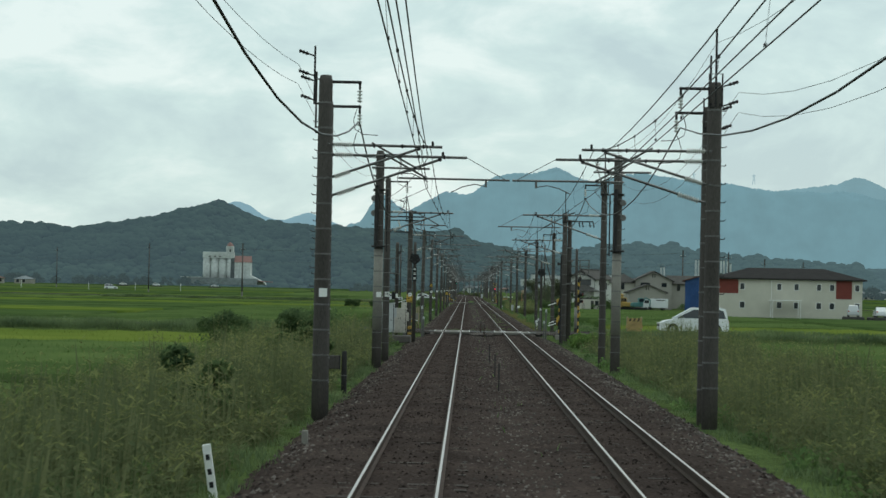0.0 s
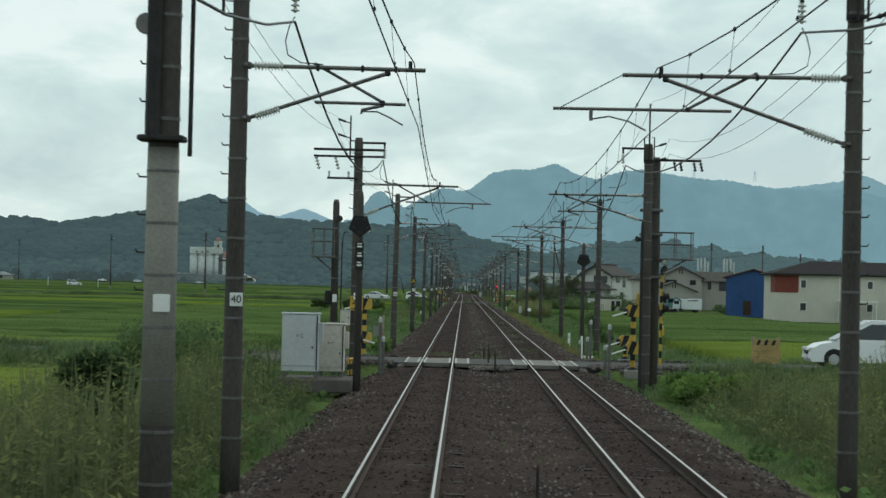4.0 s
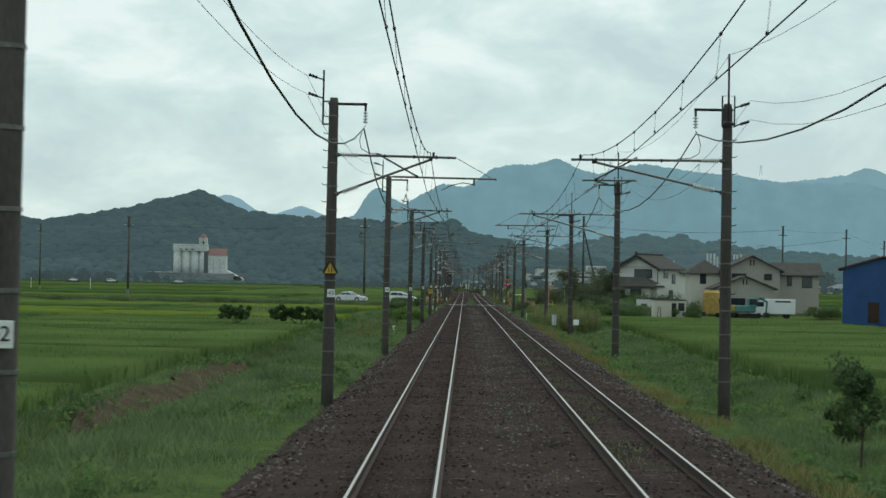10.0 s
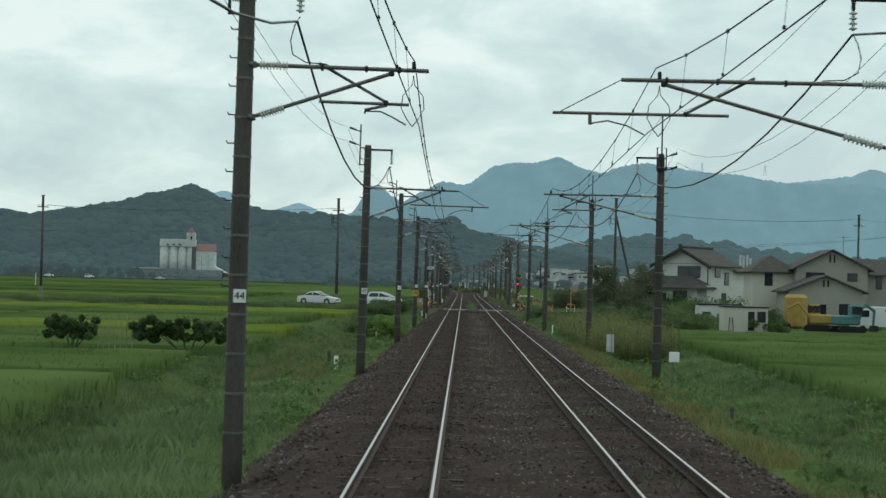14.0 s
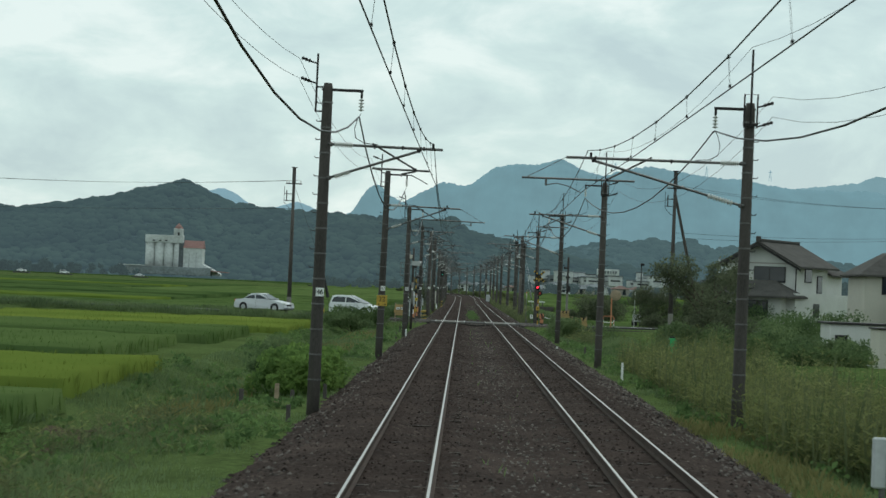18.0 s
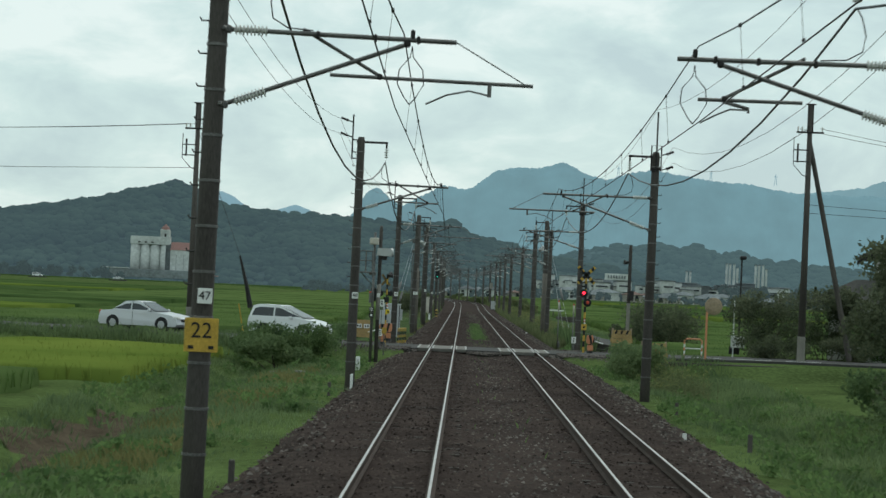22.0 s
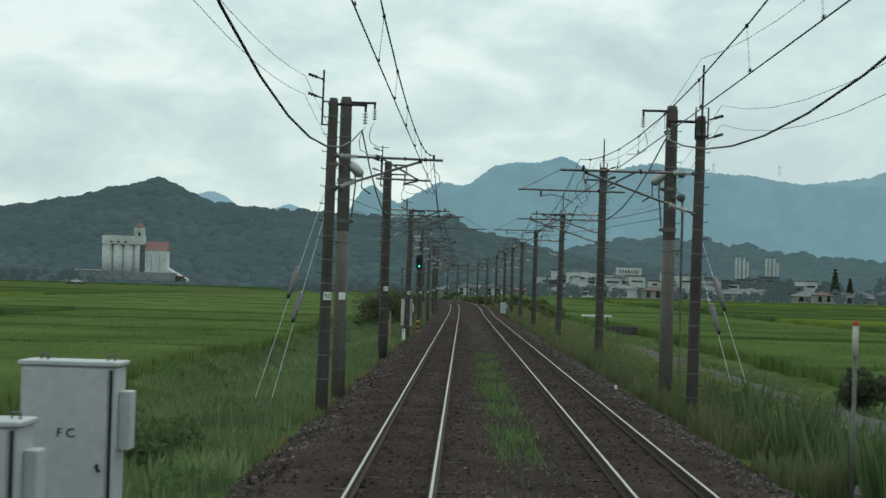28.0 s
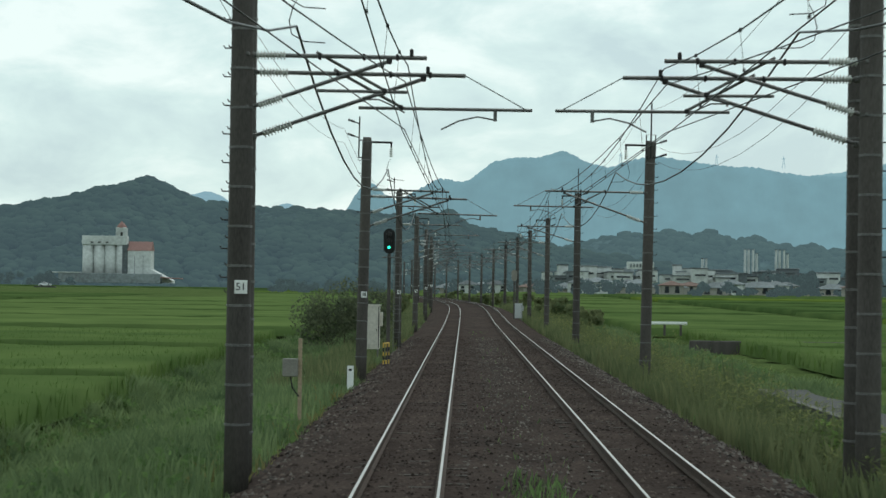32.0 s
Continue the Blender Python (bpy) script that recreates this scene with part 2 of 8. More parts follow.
M_GLASS = mat("dark_window_glass", (0.02, 0.025, 0.03), 0.08, var=0.1, scale=1.0, bump=0.0, spec=0.6)
M_CAR_WHITE = mat("white_car_paint", (0.75, 0.76, 0.77), 0.25, var=0.03, scale=1.0, bump=0.0, spec=0.5)
M_CAR_SILVER = mat("silver_car_paint", (0.55, 0.56, 0.58), 0.28, metal=0.3, var=0.03, scale=1.0, bump=0.0, spec=0.5)
M_TYRE = mat("tyre_rubber", (0.018, 0.018, 0.018), 0.8, var=0.2, scale=6.0, bump=0.1)
M_WALL_WHITE = mat("white_render_wall", (0.6, 0.6, 0.57), 0.85, var=0.1, scale=0.6, fine=12.0, bump=0.08)
M_WALL_CREAM = mat("cream_siding_wall", (0.56, 0.53, 0.46), 0.8, var=0.08, scale=0.6, fine=12.0, bump=0.08)
M_WALL_GREY = mat("grey_brown_siding", (0.33, 0.31, 0.28), 0.8, var=0.1, scale=0.6, fine=12.0, bump=0.08)
M_WALL_BRICK = mat("red_brown_panel", (0.2, 0.05, 0.04), 0.8, var=0.15, scale=1.0, fine=14.0, bump=0.1)
M_BLUE = mat("blue_corrugated_sheet", (0.03, 0.085, 0.24), 0.55, var=0.2, scale=0.8, fine=10.0, bump=0.1)
M_ROOF = mat("dark_grey_roof_tile", (0.032, 0.03, 0.03), 0.9, spec=0.08, var=0.25, scale=1.0, fine=9.0, bump=0.4, stretch=(1, 1, 3))
M_ROOF_TILE = mat("weathered_grey_roof_tile", (0.085, 0.08, 0.075), 0.85, var=0.25, scale=1.0, fine=9.0, bump=0.4, stretch=(1, 1, 3), spec=0.1)
M_ROOF_BROWN = mat("rusty_brown_roof", (0.1, 0.046, 0.038), 0.75, var=0.25, scale=0.8, fine=8.0, bump=0.3)
M_PINK_ROOF = mat("faded_red_roof", (0.27, 0.15, 0.135), 0.8, var=0.15, scale=0.1, fine=1.0, bump=0.0)
M_BROWN_ROOF = mat("faded_brown_roof", (0.15, 0.095, 0.08), 0.85, var=0.25, scale=0.1, fine=1.0, bump=0.0, rand=0.2)
# Haze over far buildings is mixed into these wall and roof tones.
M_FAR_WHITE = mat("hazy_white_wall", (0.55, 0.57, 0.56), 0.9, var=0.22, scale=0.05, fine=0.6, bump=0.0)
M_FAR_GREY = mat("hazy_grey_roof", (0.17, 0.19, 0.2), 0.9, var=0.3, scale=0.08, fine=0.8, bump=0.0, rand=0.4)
M_BARK = mat("grey_brown_bark", (0.07, 0.055, 0.042), 0.9, var=0.35, scale=3.0, fine=20.0, bump=0.5, stretch=(1, 1, 0.3))
M_CONIFER = leaf_mat("dark_evergreen_leaves", (0.066, 0.08, 0.054), (0.18, 0.2, 0.12), 0.6)
# Far leaves emit a blue-grey that lifts them as air haze would.
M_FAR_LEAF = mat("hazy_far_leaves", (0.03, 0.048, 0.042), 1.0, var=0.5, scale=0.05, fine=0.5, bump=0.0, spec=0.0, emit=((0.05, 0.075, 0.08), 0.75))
M_BOARD = mat("faded_ochre_board", (0.4, 0.27, 0.12), 0.8, var=0.3, scale=2.0, fine=12.0, bump=0.2)
M_OCHRE = mat("dirty_ochre_paint", (0.17, 0.125, 0.055), 0.7, var=0.35, scale=4.0, bump=0.05)
M_BRIGHT_YELLOW = mat("bright_yellow_paint", (0.72, 0.55, 0.03), 0.5, var=0.12, scale=4.0, bump=0.03)
M_YARD_YELLOW = mat("dusty_yellow_paint", (0.4, 0.26, 0.07), 0.65, var=0.25, scale=2.0, bump=0.05)
M_WOOD = mat("weathered_board", (0.34, 0.26, 0.18), 0.8, var=0.3, scale=2.0, fine=12.0, bump=0.2)
M_SILVER = mat("brushed_grey_metal", (0.45, 0.46, 0.46), 0.45, metal=0.5, var=0.1, scale=3.0, bump=0.03)
M_LAMP_RED = mat("lit_red_lamp", (0.8, 0.02, 0.03), 0.3, var=0.0, bump=0.0, emit=((1.0, 0.02, 0.05), 3.0))
M_LAMP_GREEN = mat("lit_green_lamp", (0.02, 0.6, 0.4), 0.3, var=0.0, bump=0.0, emit=((0.02, 1.0, 0.6), 3.0))
M_TEAL = mat("teal_machine_paint", (0.08, 0.2, 0.2), 0.5, var=0.15, scale=2.0, bump=0.05)
M_GREEN_PLASTIC = mat("green_plastic", (0.05, 0.35, 0.12), 0.4, var=0.1, scale=2.0, bump=0.02)

# ---- mesh helpers ----
class Geo:
    """Collects vertices and faces of one mesh."""

    def __init__(self):
        self.v, self.f = [], []

    def put(self, v, f):
        k = len(self.v)
        self.v += [tuple(p) for p in v]
        self.f += [tuple(i + k for i in q) for q in f]
        return self

    def box(self, c, s, rz=0.0, rx=0.0, ry=0.0, bev=0.0):
        """A box with chamfered edges, centre c, size s."""
        hx, hy, hz = (a / 2 for a in s)
        b = min(bev, hx * 0.45, hy * 0.45, hz * 0.45)
        if b <= 0:
            pts = [(x, y, z) for z in (-hz, hz) for y in (-hy, hy) for x in (-hx, hx)]
            fs = [(0, 2, 3, 1), (4, 5, 7, 6), (0, 1, 5, 4), (2, 6, 7, 3), (0, 4, 6, 2), (1, 3, 7, 5)]
        else:
            ring = [(hx - b, -hy), (hx, -hy + b), (hx, hy - b), (hx - b, hy), (-hx + b, hy), (-hx, hy - b), (-hx, -hy + b), (-hx + b, -hy)]
            inner = [(x * (hx - b) / hx, y * (hy - b) / hy) for x, y in ring]
            pts = [(*p, -hz) for p in inner] + [(*p, -hz + b) for p in ring] + [(*p, hz - b) for p in ring] + [(*p, hz) for p in inner]
            fs = [tuple(range(7, -1, -1)), tuple(range(24, 32))]
            fs += [(r * 8 + i, r * 8 + (i + 1) % 8, r * 8 + 8 + (i + 1) % 8, r * 8 + 8 + i) for r in range(3) for i in range(8)]
        if rz or rx or ry:
            m = Euler((radians(rx), radians(ry), radians(rz))).to_matrix()
            pts = [m @ Vector(p) for p in pts]
        return self.put([(p[0] + c[0], p[1] + c[1], p[2] + c[2]) for p in pts], fs)

    def tube(self, pts, r, n=6, r1=None, caps=True):
        """A round bar along points; r may taper to r1."""
        pts = [Vector(p) for p in pts]
        rs = [r + ((r if r1 is None else r1) - r) * i / max(1, len(pts) - 1) for i in range(len(pts))]
        v, f = [], []
        for i, p in enumerate(pts):
            d = (pts[min(i + 1, len(pts) - 1)] - pts[max(i - 1, 0)]).normalized()
            a = d.cross(Vector((0, 0, 1)) if abs(d.z) < 0.9 else Vector((1, 0, 0))).normalized()
            b = d.cross(a)
            v += [p + (a * math.cos(k * math.tau / n) + b * math.sin(k * math.tau / n)) * rs[i] for k in range(n)]
        for i in range(len(pts) - 1):
            f += [(i * n + k, i * n + (k + 1) % n, (i + 1) * n + (k + 1) % n, (i + 1) * n + k) for k in range(n)]
        if caps:
            f += [tuple(range(n - 1, -1, -1)), tuple(range((len(pts) - 1) * n, len(pts) * n))]
        return self.put(v, f)

    def lathe(self, p0, p1, prof, n=10):
        """Turned shape: prof is rows of (share of the way, radius)."""
        a0, a1 = Vector(p0), Vector(p1)
        d = a1 - a0
        a = d.normalized().cross(Vector((0, 0, 1)) if abs(d.normalized().z) < 0.9 else Vector((1, 0, 0))).normalized()
        b = d.normalized().cross(a)
        v, f = [], []
        for s, r in prof:
            v += [a0 + d * s + (a * math.cos(k * math.tau / n) + b * math.sin(k * math.tau / n)) * r for k in range(n)]
        for i in range(len(prof) - 1):
            f += [(i * n + k, i * n + (k + 1) % n, (i + 1) * n + (k + 1) % n, (i + 1) * n + k) for k in range(n)]
        f += [tuple(range(n - 1, -1, -1)), tuple(range((len(prof) - 1) * n, len(prof) * n))]
        return self.put(v, f)

    def prism(self, poly, y0, y1, axis="y"):
        """A flat outline pushed through along one axis."""
        n = len(poly)
        if axis == "y":
            v = [(x, y0, z) for x, z in poly] + [(x, y1, z) for x, z in poly]
        elif axis == "x":
            v = [(y0, x, z) for x, z in poly] + [(y1, x, z) for x, z in poly]
        else:
            v = [(x, z, y0) for x, z in poly] + [(x, z, y1) for x, z in poly]
        return self.put(v, [tuple(range(n)), tuple(range(2 * n - 1, n - 1, -1))] + [(i, n + i, n + (i + 1) % n, (i + 1) % n) for i in range(n)])

    def mesh(self, name, material, smooth=False):
        me = bpy.data.meshes.new(name)
        me.from_pydata(self.v, [], self.f)
        bm = bmesh.new()
        bm.from_mesh(me)
        bmesh.ops.recalc_face_normals(bm, faces=bm.faces)
        bm.to_mesh(me)
        bm.free()
        me.materials.append(material)
        if smooth:
            me.polygons.foreach_set("use_smooth", [True] * len(me.polygons))
        return me


def thing(name, label, category, at=(0, 0, 0), rz=0.0, group="", kind=""):
    """An Empty at a thing's base, to which its parts belong."""
    ob = new(name)
    ob.matrix_basis = pose(*at, 0, 0, rz)
    return tagged(ob, label, category, group, kind)


def part(name, geo, material, parent, label="", smooth=False):
    """One mesh object under a thing or a part."""
    ob = new(name, geo.mesh(name, material, smooth))
    ob.parent = parent
    return tagged(ob, label)


def solo(name, geo, material, label, category="", group="", kind="", smooth=False):
    """A thing that is one mesh."""
    return tagged(new(name, geo.mesh(name, material, smooth)), label, category, group, kind)


def raw(name, v, f, material, label, category, kind, smooth=False):
    """A large mesh straight from number arrays; f is an array of quads or triangles."""
    v, f = np.asarray(v, np.float32), np.asarray(f, np.int32)
    me = bpy.data.meshes.new(name)
    k = f.shape[1]
    me.vertices.add(len(v))
    me.vertices.foreach_set("co", v.ravel())
    me.loops.add(f.size)
    me.loops.foreach_set("vertex_index", f.ravel())
    me.polygons.add(len(f))
    me.polygons.foreach_set("loop_start", np.arange(0, f.size, k, dtype=np.int32))
    if smooth:
        me.polygons.foreach_set("use_smooth", np.ones(len(f), bool))
    me.update(calc_edges=True)
    me.materials.append(material)
    return tagged(new(name, me), label, category, "", kind)


def wav(x, y, s=1.0, seed=0.0):
    """Cheap smooth noise on arrays, about -1 to 1."""
    x, y = np.asarray(x, float) / s + seed, np.asarray(y, float) / s + seed * 1.7
    return (np.sin(x * 1.31 + 1.7 * np.sin(y * 0.83 + 1.3)) + np.sin(y * 1.57 + 1.9 * np.sin(x * 0.71 + 0.4)) + np.sin((x + y) * 2.3 + np.sin(x * 1.9 - y))) / 3


# ---- the lie of the land: rail top is z = 0, the line runs along y ----
LEFT_TRACK, RIGHT_TRACK, GAUGE = -0.912, 2.993, 1.132
ROADS = (136.9, 438.8)


def bend(y):
    """The line turns gently to the left far ahead."""
    return -np.clip(np.asarray(y, float) - 695, 0, 900) ** 2 / 7300


def rise(y):
    """The line climbs a little before it bends away."""
    k = np.clip((np.asarray(y, float) - 640) / 120, 0, 1)
    return 0.6 * k * k * (3 - 2 * k)


def lane(x):
    """The second lane swings away from the line on the left side."""
    return 0.34 * np.clip(-np.asarray(x, float) - 5.5, 0, 60)


def road_z(x):
    return -0.03 + 0.1 * np.clip((np.abs(np.asarray(x, float) - 1) - 6) / 8, 0, 1)


def ground_z(x, y):
    y = np.asarray(y, float)
    x = np.asarray(x, float) - bend(y)
    left = np.interp(x, [-60, -10.6, -10.0, -9.3, -8.5, -7.2, -4.9, -3.7, -2.2], [-0.75, -0.75, -0.9, -1.32, -1.3, -0.9, -0.6, -0.58, -0.66])
    right = np.interp(x, [4.4, 5.6, 6.6, 8.4, 9.6, 11.3, 60], [-0.66, -0.57, -0.62, -1.12, -1.18, -0.72, -0.65])
    z = np.where(x < 1, left, right)
    d = np.minimum(np.abs(x + 2.6), np.abs(x - 4.8)) * ((x < -2.6) | (x > 4.8))
    z = z + np.clip(d / 2, 0, 1) * (0.1 * wav(x, y, 3.1) + 0.06 * wav(x, y, 0.9, 5))
    z = z + rise(y) * np.clip((24 - np.abs(x)) / 14, 0, 1)
    z = z + 0.0036 * np.clip(y - 420, 0, 1e9) * np.clip((np.abs(x) - 8) / 40, 0, 1) * np.clip((1700 - y) / 1700 + 0.3, 0, 1)
    for c in (ROADS[0], ROADS[1] + lane(x)):
        k = np.clip((6.2 - np.abs(y - c)) / 3.0, 0, 1)
        k = k * k * (3 - 2 * k) * ((x < -2.4) | (x > 4.5))
        z = z * (1 - k) + (road_z(x) - 0.06) * k
    return z

# ---- ground: one sheet to the horizon ----
xs = np.concatenate([-np.geomspace(2500, 30, 26), np.arange(-29, -9.5, 1.5), np.arange(-9.5, -2.2, 0.45), np.arange(-2.2, 5.0, 0.9), np.arange(5.0, 13, 0.5), np.arange(13, 30, 1.5), np.geomspace(30, 2500, 26)])
ys = np.concatenate([np.arange(-40, 0, 8), np.arange(0, 660, 1.0), np.geomspace(660, 4900, 60)])
gx, gy = np.meshgrid(xs, ys)
gv = np.stack([gx, gy, ground_z(gx, gy)], -1).reshape(-1, 3)
i0 = (np.arange(len(ys) - 1)[:, None] * len(xs) + np.arange(len(xs) - 1)[None, :]).ravel()
raw("ground", gv, np.stack([i0, i0 + 1, i0 + len(xs) + 1, i0 + len(xs)], -1), M_GROUND, "weedy dark soil between the railway and the paddies", "ground", "structure", True)

# ---- ballast bed under both tracks ----
bx = np.array([-3.95, -3.3, -2.75, -2.25, -1.6, -0.9, -0.2, 0.3, 1.04, 1.8, 2.3, 3.0, 3.7, 4.35, 4.85, 5.4, 5.95])
bz = np.array([-0.68, -0.46, -0.27, -0.2, -0.19, -0.19, -0.19, -0.24, -0.3, -0.24, -0.19, -0.19, -0.19, -0.2, -0.27, -0.46, -0.68])
by = np.concatenate([np.arange(-20, 660, 0.5), np.arange(660, 1024, 4.0)])
fine_x = np.concatenate([np.linspace(bx[i], bx[i + 1], 4)[:-1] for i in range(len(bx) - 1)] + [bx[-1:]])
cx, cy = np.meshgrid(fine_x, by)
cz = np.interp(cx, bx, bz) + 0.02 * wav(cx, cy, 0.35) + 0.025 * wav(cx, cy, 0.16, 3) + np.random.uniform(-0.015, 0.015, cx.shape) + rise(cy)
i0 = (np.arange(len(by) - 1)[:, None] * len(fine_x) + np.arange(len(fine_x) - 1)[None, :]).ravel()
raw("ballast_bed", np.stack([cx + bend(cy), cy, cz], -1).reshape(-1, 3), np.stack([i0, i0 + 1, i0 + len(fine_x) + 1, i0 + len(fine_x)], -1), M_BALLAST, "dark brown crushed stone ballast under two tracks", "ballast", "structure")

# ---- rails ----
rail_outline = [(-0.065, -0.16), (0.065, -0.16), (0.065, -0.145), (0.012, -0.125), (0.012, -0.045), (0.033, -0.036), (0.034, -0.006), (-0.034, -0.006), (-0.033, -0.036), (-0.012, -0.045), (-0.012, -0.125), (-0.065, -0.145)]
rail_y = np.concatenate([[-20.0], np.arange(0, 640, 40.0), np.arange(640, 1022, 10.0)])


def swept(outline, sx):
    """A rail: its outline carried along the line."""
    n = len(outline)
    v = [(x + sx + float(bend(y)), y, z + float(rise(y))) for y in rail_y for x, z in outline]
    f = [(i * n + k, i * n + (k + 1) % n, (i + 1) * n + (k + 1) % n, (i + 1) * n + k) for i in range(len(rail_y) - 1) for k in range(n)]
    return Geo().put(v, f + [tuple(range(n))])


for cx_ in (LEFT_TRACK, RIGHT_TRACK):
    tr = thing("railway_track", "pair of steel rails with bright worn heads on dark ballast", "railway track", (cx_, 0, 0), group="tracks")
    for sx in (-GAUGE / 2, GAUGE / 2):
        rl = part("rail", swept(rail_outline, sx), M_RUST, tr)
        part("rail_head", swept([(-0.02, -0.0055), (0.02, -0.0055), (0.016, 0.0), (-0.016, 0.0)], sx), M_RAIL_TOP, rl, "polished running surface")

# ---- loose stones and half-buried sleepers ----
rs = np.random.RandomState(9)
n = 210000
sx_, sy_ = rs.uniform(-4.2, 6.2, n), rs.uniform(20, 620, n)
fray = np.maximum(-3.2 - sx_, sx_ - 5.3) + 0.45 * wav(sx_, sy_, 2.2, 8)
keep = rs.uniform(0, 1, n) > np.clip(fray / 0.7, 0, 0.95)
for c in ROADS:
    keep &= np.abs(sy_ - c) > 2.9
for c in (LEFT_TRACK, RIGHT_TRACK):
    keep &= np.abs(np.abs(sx_ - c) - GAUGE / 2) > 0.07
sx_, sy_ = sx_[keep], sy_[keep]
# paler, newer stone lies between the tracks and on the shoulders
pale = np.exp(-((sx_ - 1.15) / 0.75) ** 2) * (0.55 + 0.3 * wav(sx_, sy_, 9.0, 1)) + 0.6 * np.clip((sx_ - 4.0) / 0.6, 0, 1) + 0.3 * np.clip((-2.3 - sx_) / 0.5, 0, 1) > rs.uniform(0, 1, len(sx_))
shape = np.array([(1, 0, 0), (0, 1, 0), (-1, 0, 0), (0, -1, 0), (0.1, 0.1, 0.8)])
tri_ = np.array([(0, 1, 4), (1, 2, 4), (2, 3, 4), (3, 0, 4)])
for pick, mt, lab in ((~pale, M_STONE, "loose angular brown ballast stones over the track bed"), (pale, M_STONE_GREY, "loose paler grey ballast stones between the tracks")):
    px_, py_ = sx_[pick], sy_[pick]
    n = len(px_)
    edge = np.clip(np.maximum(-2.2 - px_, px_ - 4.3), 0, 1)
    size = rs.uniform(0.018, 0.045, n) * (1 + 0.5 * edge)
    v = shape[None] * size[:, None, None] * rs.uniform(0.6, 1.3, (n, 5, 3))
    ang = rs.uniform(0, math.tau, n)
    v = np.stack([v[..., 0] * np.cos(ang)[:, None] - v[..., 1] * np.sin(ang)[:, None], v[..., 0] * np.sin(ang)[:, None] + v[..., 1] * np.cos(ang)[:, None], v[..., 2]], -1)
    v = v + np.stack([px_ + bend(py_), py_, np.interp(px_, bx, bz) + 0.012 + rs.uniform(-0.02, 0.02, n)], -1)[:, None, :]
    raw("ballast_stones", v.reshape(-1, 3), (np.arange(n)[:, None, None] * 5 + tri_[None]).reshape(-1, 3), mt, lab, "stones", "stuff")
for c in (LEFT_TRACK, RIGHT_TRACK):
    sl = Geo()
    for y in np.arange(8, 600, 0.66):
        if all(abs(y - q) > 3.2 for q in ROADS):
            sl.box((c + rs.uniform(-0.02, 0.02), y, -0.276 + rs.uniform(-0.02, 0.02)), (1.95, 0.2, 0.13))
    solo("sleepers", sl, M_SLEEPER, "dark sleepers almost buried in ballast", "sleepers", kind="stuff")
# bare soil along the foot of the bank
for y0, y1, x0, w in ((200, 244, -9.6, 1.9), (378, 403, -8.8, 2.3), (318, 330, -9.2, 1.2), (150, 160, -8.9, 1.1)):
    yy = np.linspace(y0, y1, 60)
    vv = np.linspace(-1, 1, 7)
    gy2, gw = np.meshgrid(yy, vv)
    taper = np.clip(np.minimum(gy2 - y0, y1 - gy2) / 6, 0.05, 1)
    gx2 = x0 + 0.35 * wav(gy2, gy2 * 0, 3.0, y0) + gw * taper * w / 2 * (1 + 0.35 * wav(gy2, gw, 1.1, 2))
    gz2 = ground_z(gx2, gy2) + 0.09 - 0.1 * np.abs(gw) ** 3
    j = (np.arange(6)[:, None] * 60 + np.arange(59)[None, :]).ravel()
    raw("bare_soil", np.stack([gx2, gy2, gz2], -1).reshape(-1, 3), np.stack([j, j + 1, j + 61, j + 60], -1), M_SOIL, "bare dry brown soil along a ditch", "soil", "structure", True)
# gravel pushed up against the edges of both lanes
rs = np.random.RandomState(14)
for c, half in ((ROADS[0], 2.75), (ROADS[1], 3.1)):
    n = 5200
    gx2 = np.concatenate([rs.uniform(-8.5, -2.1, n // 2), rs.uniform(0.25, 1.85, n // 8), rs.uniform(4.15, 9.0, n - n // 2 - n // 8)])
    gy2 = c + np.where(rs.uniform(0, 1, n) < 0.6, -1, 1) * (half + np.abs(rs.normal(0, 0.45, n)))
    d2 = np.clip((np.abs(gy2 - c) - half) / 1.1, 0, 1)
    inside = (gx2 > -2.3) & (gx2 < 4.4)
    gz2 = np.where(inside, -0.2, ground_z(gx2, gy2)) * 1.0 + (0.13 * (1 - d2) if c < 300 else 0.1 * (1 - d2)) + rs.uniform(-0.02, 0.02, n)
    v = np.array([(1, 0, 0), (0, 1, 0), (-1, 0, 0), (0, -1, 0), (0.1, 0.1, 0.8)])[None] * rs.uniform(0.03, 0.07, n)[:, None, None] * rs.uniform(0.6, 1.3, (n, 5, 3)) + np.stack([gx2, gy2, gz2], -1)[:, None, :]
    raw("lane_gravel", v.reshape(-1, 3), (np.arange(n)[:, None, None] * 5 + tri_[None]).reshape(-1, 3), M_STONE_GREY, "loose gravel heaped along the edge of a lane", "stones", "stuff")
# a heap of spare ballast beyond the first crossing
hy, hx = np.meshgrid(np.linspace(-1, 1, 40), np.linspace(-1, 1, 24))
hz = 0.42 * np.clip(1 - hx ** 2, 0, 1) * np.clip(1 - hy ** 2, 0, 1) ** 0.6 * (1 + 0.25 * wav(hx, hy, 0.3)) + np.random.RandomState(3).uniform(-0.03, 0.03, hx.shape)
j = (np.arange(23)[:, None] * 40 + np.arange(39)[None, :]).ravel()
raw("ballast_heap", np.stack([-3.0 + 0.75 * hx, 144.6 + 3.4 * hy, -0.48 + hz], -1).reshape(-1, 3), np.stack([j, j + 1, j + 41, j + 40], -1), M_BALLAST, "low heap of spare brown ballast", "ballast", "structure")
